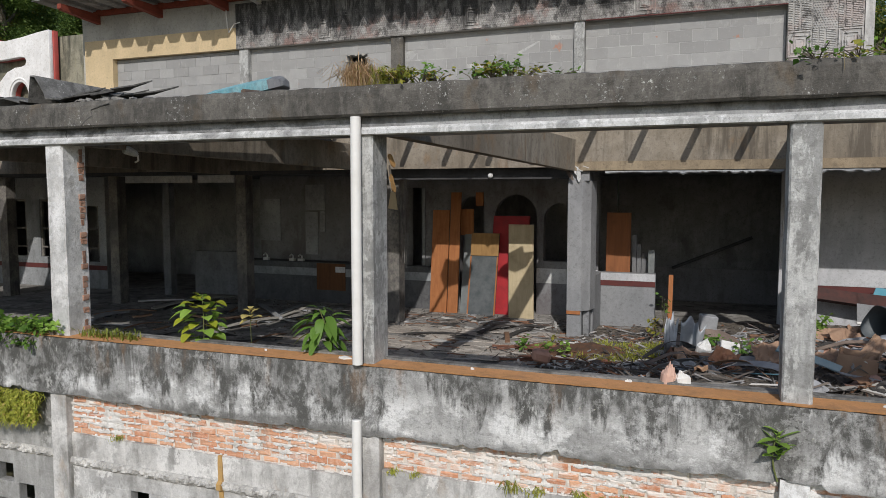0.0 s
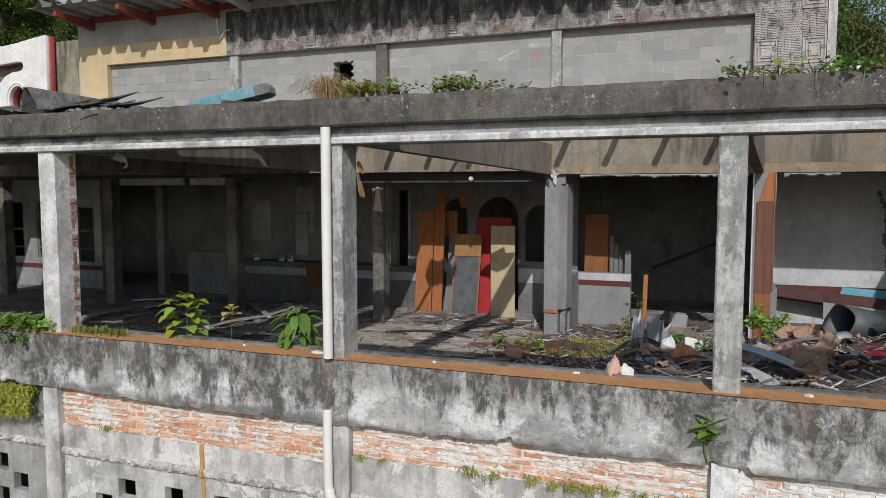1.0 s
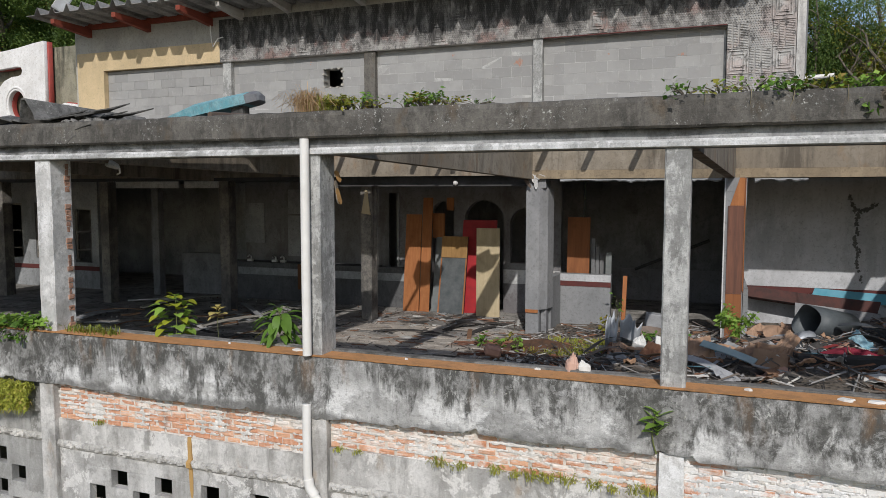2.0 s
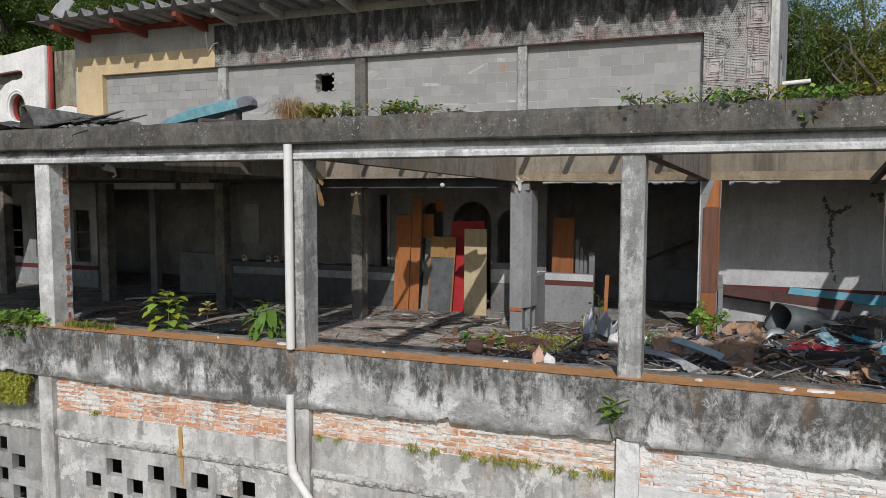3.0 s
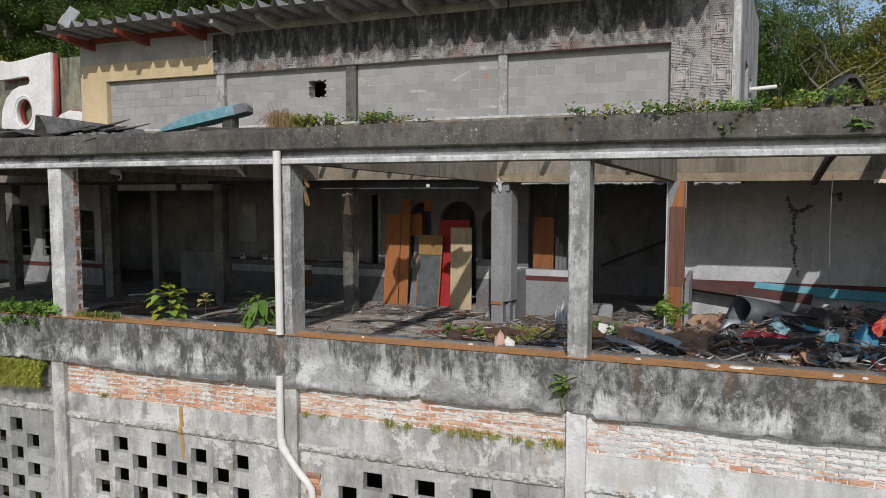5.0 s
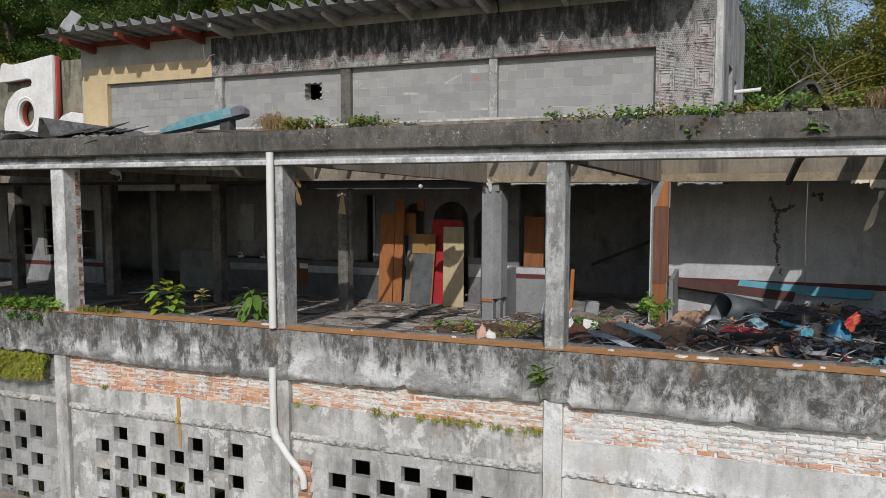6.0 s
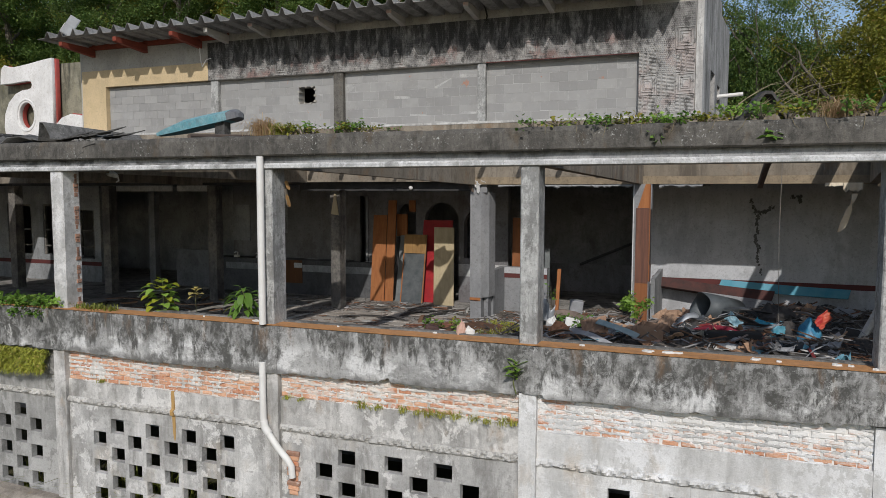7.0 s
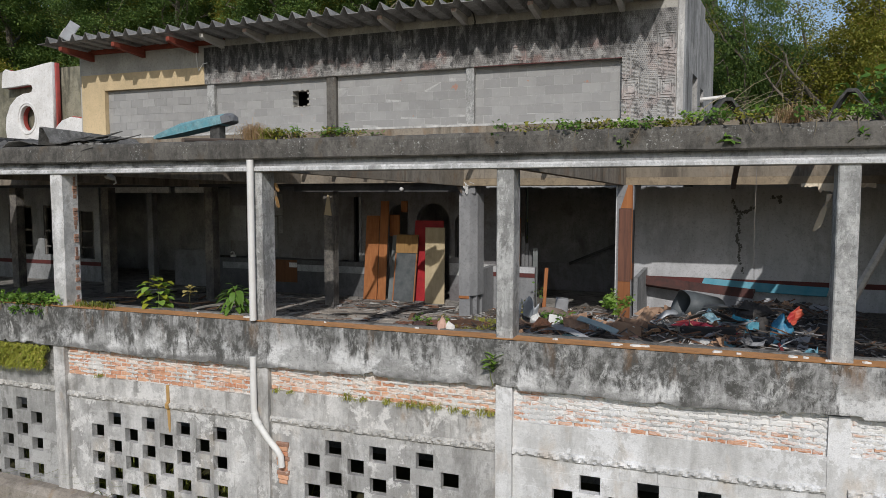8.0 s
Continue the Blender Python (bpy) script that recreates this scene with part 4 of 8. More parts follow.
# pointed splinters of sheet
for k in range(9):
    bm = bmesh.new()
    w, l = random.uniform(0.08, 0.20), random.uniform(0.25, 0.58)
    b = random.uniform(-0.3, 0.4)
    pts = [(0, 0), (w, 0.06 * l), (w * 0.95, l * 0.35), (w * 0.62 + b * w, l * 0.8), (w * 0.5 + b * w, l), (w * 0.25, l * 0.6), (-0.03, l * 0.45)]
    loft(bm, [[(x, y, z + 0.10 * y * y) for x, y in pts] for z in (0, 0.013)])
    ob = thing("sheet_splinter", bm, M_eternit_dark, "pointed splinter of roof sheet on the coping", "roof sheet", "sheet splinters")
    ob.matrix_world = pose(-3.50 + k * 0.085, 0.06 + 0.08 * (k % 4), 3.50 + 0.03 * (k % 3), 8 + 14 * fr(k), 30 * fr(k + 5), -72 + 50 * fr(k * 1.3))
# torn plates and mortar crumbs beside the folded piece
for k, (x, y, w, l, rx, ry, rz) in enumerate(((-3.50, 0.12, 0.55, 0.32, 12, 14, 10), (-3.20, 0.10, 0.50, 0.26, 8, 6, -12), (-4.55, 0.10, 0.60, 0.34, 9, -6, 6), (-5.05, 0.06, 0.55, 0.30, 10, 8, -8), (-3.0, 0.2, 0.4, 0.24, 14, -8, 18))):
    bm = bmesh.new()
    pts = [(-w / 2, 0), (-w * 0.2, -0.03), (w * 0.1, 0.02), (w / 2, -0.02), (w * 0.46, l * 0.5), (w * 0.3, l), (0, l * 0.85), (-w * 0.35, l * 1.05)]
    loft(bm, [[(a, b, z + 0.05 * math.sin(a * 9 + k)) for a, b in pts] for z in (0, 0.013)])
    ob = thing("torn_roof_plate", bm, M_eternit_grey, "torn dusty plate of roof sheet on the coping", "roof sheet", "torn plates")
    ob.matrix_world = pose(x, y, 3.515 + 0.012 * (k % 3), rx, ry, rz)
bm = bmesh.new()
rg = np.random.default_rng(52)
for k in range(26):
    x, r = -3.35 + 0.75 * float(rg.uniform()), float(rg.uniform(0.008, 0.026))
    bx(bm, -r * 1.6, r * 1.6, -r, r, -r * 0.5, r * 0.5, pose(x, -0.01 + 0.08 * float(rg.uniform()), 3.488, *[float(a) for a in rg.uniform(-25, 25, 3)]))
thing("coping_crumbs", bm, M_eternit, "grey mortar crumbs along the coping top", "crumbs", kind="stuff")
# pole and loose sheets out of view, added to cast broken shadows into the hall
for k, (xa, xb, r) in enumerate(((-1.5, -0.9, 0.035),)):
    bm = bmesh.new()
    tube(bm, [(xa, 0.30, 3.525), (xa * 0.6 + xb * 0.4 + 0.05 * fr(k * 3.0), 3.2, 3.70), (xb, 6.6, 3.875)], r, 7)
    thing("fallen_pole", bm, M_joist, "unseen pole added to cast a shadow into the hall", "pole", "fallen poles")
for k, (x, y, w, l, rz) in enumerate(((-1.15, 4.4, 0.55, 0.9, 20), (-0.2, 5.0, 0.5, 0.7, -30))):
    bm = bmesh.new()
    pts = [(0, 0), (w, 0.08), (w * 1.15, l * 0.45), (w * 0.8, l), (w * 0.45, l * 0.8), (w * 0.1, l * 0.95), (-0.08, l * 0.4)]
    loft(bm, [[(a, b, z) for a, b in pts] for z in (0, 0.012)])
    ob = thing("loose_sheet", bm, M_eternit_dark, "unseen broken sheet added to cast a shadow into the hall", "roof sheet", "loose sheets")
    ob.matrix_world = pose(x, y, 3.555 + 0.054 * y, 3.1, 0, rz)
bm = bmesh.new()
loft(bm, [[(x - 0.035, y, z - 0.035), (x + 0.035, y, z - 0.035), (x + 0.035, y + 0.02, z + 0.035), (x - 0.035, y + 0.02, z + 0.035)] for x, y, z in ((6.02, 0.33, 3.40), (6.0, 1.6, 3.30), (5.98, 2.8, 3.13), (5.96, 3.95, 2.86))])
thing("hanging_joist", bm, M_joist, "dark broken joist hanging from the front beam", "joist")
# teal metal gutter piece
bm = bmesh.new()
loft(bm, [[(x, -0.20 * q, -0.06 * q), (x, 0.20 * q, -0.07 * q), (x, 0.22 * q, 0.10 * q), (x, 0.0, 0.19 * q + 0.015 * fr(x * 5)), (x, -0.22 * q, 0.10 * q)] for x, q in ((0, 0.35), (0.3, 0.7), (0.7, 0.98), (1.1, 1.0), (1.5, 0.98), (1.9, 0.9))])
gut = empty("teal_gutter", (-5.85, 4.55, 3.97), "turquoise painted metal hood with a grey end", "metal hood", turn=(0, -9.0, 0))
part("body", bm, weathered("teal_paint", (0.13, 0.33, 0.38), (0.24, 0.42, 0.46), (0.12, 0.17, 0.18), big=4, streak=0.2, grime=0.45, bump=0.2, flake=0.25), gut)
bm = bmesh.new()
loft(bm, [[(x, -0.20 * q, -0.06 * q), (x, 0.20 * q, -0.07 * q), (x, 0.22 * q, 0.10 * q), (x, 0.0, 0.19 * q), (x, -0.22 * q, 0.10 * q)] for x, q in ((1.902, 0.91), (2.02, 0.86), (2.10, 0.7), (2.13, 0.4))])
part("end_cap", bm, plain("grey_cap", (0.20, 0.21, 0.22), (0.12, 0.12, 0.13), rough=0.7), gut, "dark grey end")
# Dark block put in for the shade under the hood's end.
for x, h in ((-4.2, 0.52),):
    thing("gutter_block", cube_bm(x - 0.12, x + 0.12, 4.45, 4.65, 3.66, 3.70 + h), M_eternit_dark, "dark block added for the shade under the metal hood", "prop", "hood props")

# ---- plants ----


def leaf_quads(rng, pts, size, droop=0.3, shape=0.42):
    """Folded pointed leaves at pts; returns verts and faces."""
    n = len(pts)
    d = rng.normal(size=(n, 3))
    d[:, 2] = d[:, 2] * 0.5 - droop
    d /= np.linalg.norm(d, axis=1)[:, None]
    up = rng.normal(size=(n, 3)) * 0.55 + np.array([0, -0.25, 1.0])
    s = np.cross(d, up)
    s /= np.linalg.norm(s, axis=1)[:, None] + 1e-9
    nrm = np.cross(s, d)
    L = size * rng.uniform(0.6, 1.25, n)[:, None]
    W = L * shape
    p = np.asarray(pts)
    v = np.stack([p, p + d * L * 0.45 + s * W * 0.5 + nrm * W * 0.12, p + d * L, p + d * L * 0.45 - s * W * 0.5 + nrm * W * 0.12], 1).reshape(-1, 3)
    b = np.arange(n)[:, None] * 4
    f = np.concatenate([np.stack([b[:, 0], b[:, 0] + 1, b[:, 0] + 2], 1), np.stack([b[:, 0], b[:, 0] + 2, b[:, 0] + 3], 1)])
    return v, f


def fast_mesh(name, v, f, mat):
    me = bpy.data.meshes.new(name)
    me.vertices.add(len(v))
    me.vertices.foreach_set("co", np.asarray(v, dtype=np.float32).ravel())
    f = np.asarray(f, dtype=np.int32)
    k = f.shape[1]
    me.loops.add(f.size)
    me.loops.foreach_set("vertex_index", f.ravel())
    me.polygons.add(len(f))
    me.polygons.foreach_set("loop_start", np.arange(0, f.size, k, dtype=np.int32))
    me.update(calc_edges=True)
    me.validate()
    me.materials.append(mat)
    return me


def limb(bm, rng, a, d, length, r, depth, tips):
    pts, rad = [Vector(a)], [r]
    d = Vector(d).normalized()
    for k in range(5):
        d = (d + Vector(rng.normal(size=3)) * 0.16 + Vector((0, 0, 0.05))).normalized()
        pts.append(pts[-1] + d * length / 5)
        rad.append(r * (1 - 0.14 * (k + 1)))
    tube(bm, pts, rad, 6 if r > 0.05 else 4)
    if depth == 0:
        tips.append(pts[-1])
        tips.append(pts[3])
        return
    for k in range(3):
        nd = (d + Vector(rng.normal(size=3)) * 0.75).normalized()
        limb(bm, rng, pts[3 + k % 3], nd, length * rng.uniform(0.5, 0.75), rad[-1] * 0.75, depth - 1, tips)


def make_tree(seed, height, spread, mat, leaf=0.17, n=5200, low=0.25, label="", sparse=1.0):
    rng = np.random.default_rng(seed)
    root = empty("tree", (0, 0, 0), label, "tree", "slope trees")
    bm = bmesh.new()
    tips = []
    top = Vector((rng.normal() * 0.3, rng.normal() * 0.3, height * 0.55))
    tube(bm, [(0, 0, -0.3), tuple(top * 0.33 + Vector((0.1, 0, 0))), tuple(top * 0.66), tuple(top)], [0.22, 0.18, 0.14, 0.10], 8)
    for k in range(7):
        f = 0.45 + 0.55 * k / 6
        a = rng.uniform(0, 2 * math.pi)
        limb(bm, rng, top * f, (math.cos(a), math.sin(a), 0.75), height * rng.uniform(0.22, 0.34), 0.075, 1, tips)
    part("trunk", bm, M_bark, root, "grey-brown trunk with limbs")
    nc = int(150 * sparse)
    c = []
    for k in range(nc):
        u = rng.normal(size=3)
        u /= np.linalg.norm(u)
        rr = rng.uniform(0.35, 1.0) ** 0.6
        lob = 0.75 + 0.35 * nz(u[0] * 1.9 + seed, u[1] * 1.9, u[2] * 1.9)
        c.append((u[0] * spread * rr * lob, u[1] * spread * rr * lob, height * (low + (1 - low) * 0.5) + u[2] * height * (1 - low) * 0.5 * rr * lob))
    c = np.array(c + [tuple(t) for t in tips])
    per = max(4, n // len(c))
    pts = np.repeat(c, per, 0) + rng.normal(size=(len(c) * per, 3)) * np.array([0.30, 0.30, 0.20]) * spread * 0.30
    v, f = leaf_quads(rng, pts, leaf, 0.35, 0.5)
    part("crown", fast_mesh("crown", v, f, mat), mat, root, "uneven leafy crown")
    return root


t1 = make_tree(11, 8.5, 2.8, M_leaf_dark, 0.125, 46000, 0.05, "dense dark green broadleaf tree on the slope")
t2 = make_tree(12, 7.0, 2.6, M_leaf_olive, 0.118, 40000, 0.03, "olive green tree with dry yellow leaves on the slope")
t3 = make_tree(13, 9.5, 2.5, M_leaf_dark, 0.12, 42000, 0.08, "tall dark green tree with a loose crown")
t4 = make_tree(14, 8.0, 2.2, M_leaf_olive, 0.085, 6500, 0.15, "thin grey-branched tree with few olive leaves", 0.5)
# wood behind the building
spots = [(-21.6, 16.4, 1, 0.9), (-13.3, 17.6, 0, 0.95), (-26.5, 17.0, 1, 1.1), (-24.0, 20.5, 0, 1.0), (-29.0, 20.0, 0, 1.2), (-33.0, 23.0, 1, 1.3), (-36.0, 21.0, 0, 1.3)]
for k in range(11):
    spots.append((-21.9 + k * 2.15 + 0.6 * fr(k * 1.1 + 1), 20.5 + 3.2 * ((k * 3 + 3) % 5) / 4, (1, 2, 0, 1, 0)[k % 5], 0.98 + 0.2 * abs(fr(k))))
# beside the building
spots += [(6.7, 20.5, 2, 1.08, 0.60), (5.2, 24.6, 2, 0.62), (9.25, 18.6, 3, 1.15), (9.9, 22.6, 3, 1.25), (11.0, 19.0, 1, 1.28, 0.8), (12.6, 21.5, 1, 1.5), (11.9, 17.0, 1, 1.05), (8.3, 16.6, 1, 0.62),
          (6.6, 17.2, 0, 0.74, 0.8), (13.8, 23.5, 1, 1.35), (14.6, 18.0, 1, 1.1), (10.2, 15.6, 0, 0.70), (8.0, 25.0, 0, 0.86), (8.5, 22.0, 3, 1.2), (9.6, 25.5, 1, 1.1, 0.8)]
protos = (t1, t2, t3, t4)
# undergrowth that covers the slope
ug = np.random.default_rng(90)
uc = np.concatenate([np.stack([ug.uniform(-36, 25, 1500), ug.uniform(14.2, 30, 1500)], 1), np.stack([ug.uniform(-60, 40, 1500), ug.uniform(28, 62, 1500)], 1)])
up_ = []
for x, y in uc:
    g = ground_z(x, y)
    h = 0.5 + 1.0 * abs(fr(x * 0.4, y * 0.4))
    for q in range(24):
        up_.append((x + ug.normal() * (0.5 if y < 29 else 1.1), y + ug.normal() * 0.4, g + h * ug.uniform(0.05, 1.0) * (1 if y < 29 else 2.5)))
v, f = leaf_quads(ug, np.array(up_), np.where(np.array(up_)[:, 1:2] < 29, 0.24, 0.6), 0.35, 0.5)
thing("undergrowth", fast_mesh("undergrowth", v, f, M_leaf_olive), M_leaf_olive, "thick olive green undergrowth on the slope", "undergrowth", kind="stuff")
# dry hanging vines and bare stems in front of the wood
bm = bmesh.new()
for k in range(150):
    x, y = (ug.uniform(-29, -10), ug.uniform(14.3, 15.6)) if k % 3 else (ug.uniform(7.5, 15), ug.uniform(13.8, 14.6))
    g = ground_z(x, y)
    h = ug.uniform(2.5, 6.0) if k % 3 else ug.uniform(4.5, 9.0)
    a, b = ug.normal() * 0.5, ug.normal() * 0.3
    tube(bm, [(x, y, g), (x + a * 0.5, y + b * 0.3, g + h * 0.4), (x + a * 1.3, y + b, g + h * 0.8), (x + a * 2.2 + 0.2, y + b, g + h)], [0.022, 0.018, 0.012, 0.005], 4)
thing("bare_stems", bm, plain("pale_stem", (0.30, 0.25, 0.17), (0.18, 0.15, 0.10)), "thin pale bare stems in front of the wood", "stems", kind="stuff")
used = set()
for k, (x, y, kind, s, *slim) in enumerate(spots):
    m = Matrix.Translation((x, y, ground_z(x, y) - 0.2)) @ Matrix.Rotation(k * 2.4, 4, 'Z')
    w = slim[0] if slim else 1.0
    if kind not in used:
        used.add(kind)
        protos[kind].matrix_basis = m @ Matrix.Diagonal((s * w, s * w, s, 1))
    else:
        ob = copy_thing(protos[kind], m)
        ob.scale = (s * w, s * w, s)


def bush(name, at, label, category, n, size, spread, mat, leaf, stems=6, height=0.3, seed=0, group="", shape=0.5, stem_mat=None, droop=0.25):
    """A small plant: thin stems with leaves, standing at its foot."""
    rng = np.random.default_rng(seed + 100)
    root = empty(name, at, label, category, group)
    bm = bmesh.new()
    pts = []
    for k in range(stems):
        a = rng.uniform(0, 2 * math.pi)
        q = np.array([math.cos(a), math.sin(a), 0]) * spread * rng.uniform(0.3, 1.0)
        h = height * rng.uniform(0.55, 1.0)
        path = [(0, 0, -0.02), tuple(q * 0.35 + (0, 0, h * 0.5)), tuple(q + (0, 0, h))]
        tube(bm, path, [0.006, 0.005, 0.003], 4)
        for j in range(max(1, n // stems)):
            f = rng.uniform(0.35, 1.0)
            pts.append(np.array(path[1]) * (1 - f) * 1.2 + np.array(path[2]) * f + rng.normal(size=3) * size * 0.5)
    part("stem", bm, stem_mat or M_bark, root)
    v, f = leaf_quads(rng, np.array(pts), leaf, droop, shape)
    part("foliage", fast_mesh("foliage", v, f, mat), mat, root)
    return root


def tuft(name, at, label, category, n, height, spread, mat, seed=0, group="", width=0.006):
    """A tuft of blades."""
    rng = np.random.default_rng(seed + 300)
    v, f = [], []
    for k in range(n):
        a, b = rng.uniform(0, 2 * math.pi), rng.uniform(0.1, 1.0)
        o = np.array([rng.normal() * spread * 0.45, rng.normal() * min(spread, 0.12) * 0.45, 0])
        d = np.array([math.cos(a), math.sin(a), 0]) * b * height * 0.95
        h = height * rng.uniform(0.4, 1.0)
        s = np.array([-math.sin(a), math.cos(a), 0]) * width
        i = len(v)
        v += [o - s, o + s, o + d * 0.4 + (0, 0, h * 0.65) - s * 0.8, o + d * 0.4 + (0, 0, h * 0.65) + s * 0.8, o + d + (0, 0, h * (0.95 - 0.3 * b))]
        f += [(i, i + 1, i + 3), (i, i + 3, i + 2), (i + 2, i + 3, i + 4)]
    me = fast_mesh("blades", np.array(v), np.array(f), mat)
    ob = thing(name, me, mat, label, category, group)
    ob.location = at
    return ob


def hay(name, at, label, n, height, spread, mat, seed, group="hay tufts", thick=1.0):
    """A bush of fine bent hay stalks."""
    rng = np.random.default_rng(seed)
    v, f = [], []
    for k in range(n):
        a, b = rng.uniform(0, 2 * math.pi), rng.uniform(0.15, 1.0)
        h = height * rng.uniform(0.45, 1.0)
        o = np.array([rng.normal() * spread * 0.4, rng.normal() * 0.05, 0])
        d = np.array([math.cos(a), math.sin(a) * 0.6, 0]) * b * height
        kink = rng.normal(size=3) * height * 0.06
        s = np.array([-math.sin(a), math.cos(a), 0.3]) * rng.uniform(0.0012, 0.0028) * thick
        pts = [o, o + d * 0.22 + (0, 0, h * 0.5), o + d * 0.6 + kink + (0, 0, h * (0.95 - 0.25 * b)), o + d * 1.05 + kink * 2 + (0, 0, h * (1.0 - 0.75 * b))]
        i = len(v)
        for p in pts:
            v += [p - s, p + s]
        for q in range(3):
            f += [(i + 2 * q, i + 2 * q + 1, i + 2 * q + 3), (i + 2 * q, i + 2 * q + 3, i + 2 * q + 2)]
    ob = thing(name, fast_mesh("stalks", np.array(v), np.array(f), mat), mat, label, "grass", group)
    ob.location = at
    return ob


ZC = 3.475
hay("dry_grass_tuft", (-0.12, 0.05, ZC), "tuft of dry straw-coloured grass on the coping", 420, 0.27, 0.22, M_dry, 1)
hay("dry_grass_tuft", (0.14, 0.06, ZC), "thin green-brown grass tuft on the coping", 160, 0.2, 0.2, M_grass_yellow, 2)
bush("coping_bush", (0.22, 0.06, ZC), "green leafy weed rooted on the coping", "weed", 90, 0.05, 0.2, M_leaf_olive, 0.06, 8, 0.12, 3, "coping weeds")
for k, (x, n, h, sp) in enumerate(((0.30, 110, 0.13, 0.20), (0.46, 110, 0.14, 0.20), (0.60, 60, 0.09, 0.14), (0.92, 80, 0.08, 0.14), (1.08, 120, 0.12, 0.18), (1.24, 110, 0.13, 0.16), (1.38, 60, 0.08, 0.14), (1.62, 40, 0.05, 0.2))):
    bush("coping_bush", (x, 0.08, ZC), "green leafy weed rooted on the coping", "weed", n, 0.05, sp, (M_leaf_olive, M_leaf_bright)[k % 2], 0.055, 9, h, 10 + k, "coping weeds")
for k in range(17):
    x = 3.45 + k * 0.255 + 0.05 * fr(k)
    bush("coping_vine", (x, 0.02 + 0.07 * (k % 3), ZC - 0.01), "broad-leaved creeper growing along the coping", "creeper", 130 if k > 2 else 60, 0.06, 0.26, (M_leaf_bright, M_leaf_olive, M_leaf_young)[k % 3], 0.05, 11,
         0.09 + 0.08 * abs(fr(k * 1.7)) + (0.08 if k > 7 else 0), 40 + k, "coping creepers", 0.75)
for k, x in enumerate((4.75, 5.85, 7.05)):
    bush("hanging_vine", (x, -0.05, ZC - 0.02), "creeper hanging down the face of the coping", "creeper", 26, 0.05, 0.08, M_leaf_bright, 0.09, 5, -0.20, 80 + k, "hanging creepers", 0.75)
hay("dry_grass_tuft", (6.45, 0.06, ZC), "tuft of dry reddish grass on the coping", 360, 0.24, 0.2, M_dry, 5)
# thin runners trailing over the face of the coping
M_runner = plain("runner_stem", (0.22, 0.18, 0.11), (0.12, 0.10, 0.06))
for k in range(11):
    x = 3.6 + k * 0.34 + 0.12 * fr(k * 2.3)
    l, w = 0.10 + 0.14 * abs(fr(k * 1.7)), 0.35 * fr(k * 3.1)
    bm = bmesh.new()
    tube(bm, [(0, 0.06, 0.02), (w * 0.2, -0.08, 0.01), (w * 0.5, -0.10, -l * 0.6), (w, -0.10, -l)], [0.004, 0.004, 0.003, 0.0015], 4)
    ob = thing("creeper_runner", bm, M_runner, "thin dry runner trailing over the coping", "creeper", "creeper runners")
    ob.location = (x, 0, ZC)
# leaning dry twigs right of the upper storey
bm = bmesh.new()
rng = np.random.default_rng(7)
for k in range(22):
    a, l = rng.uniform(-0.25, 1.0), rng.uniform(0.6, 1.5)
    o, b = rng.uniform(-0.3, 0.5), rng.normal() * 0.16
    pts = [(o + l * f * (1 - 0.2 * a * f), 0.1 * f + b * f * f, l * (0.9 * a + 0.25) * f - l * (0.45 * a + 0.1) * f * f + 0.06 * b * math.sin(9 * f)) for f in (0, 0.2, 0.4, 0.6, 0.8, 1.0)]
    tube(bm, pts, [0.007, 0.006, 0.005, 0.004, 0.003, 0.002], 4)
ob = thing("dry_branches", bm, plain("pale_twigs", (0.36, 0.31, 0.2), (0.24, 0.2, 0.12)), "pale dry branches of a fallen shrub", "branches")
ob.matrix_world = pose(5.45, 0.32, 3.47) @ Matrix.Scale(0.7, 4)
for k in range(8):
    bush("roof_shrub", (7.5 + k * 0.45, 1.2 + 0.7 * (k % 3), 3.53), "bushy green shrub growing on the broken roof", "shrub", 330, 0.16, 0.55, (M_leaf_bright, M_leaf_olive, M_leaf_dark)[k % 3], 0.12, 12, 0.6 + 0.2 * abs(fr(k * 1.3)), 120 + k, "roof shrubs", 0.5)
# black bent strips of channel sheet standing among the creepers
for x, y, rz, h in ((5.82, 0.24, 24, 0.29), (6.98, 0.26, -20, 0.33)):
    bm = bmesh.new()
    path = [(-0.36, -0.02), (-0.22, 0.05), (-0.10, 0.75 * h), (-0.03, h), (0.05, h), (0.12, 0.72 * h), (0.25, 0.18 * h), (0.34, -0.02)]
    ring = path + [(a * 0.88, c - 0.035) for a, c in reversed(path)]
    loft(bm, [[(a, yy + 0.01 * fr(a * 9), c) for a, c in ring] for yy in (0.0, 0.07, 0.14)])
    ob = thing("bent_roof_sheet", bm, M_eternit_dark, "black bent strip of roof sheet among the creepers", "roof sheet", "bent sheets")
    ob.matrix_world = pose(x, y, 3.50, 0, 0, rz)

# plants standing behind the sill and on the wall


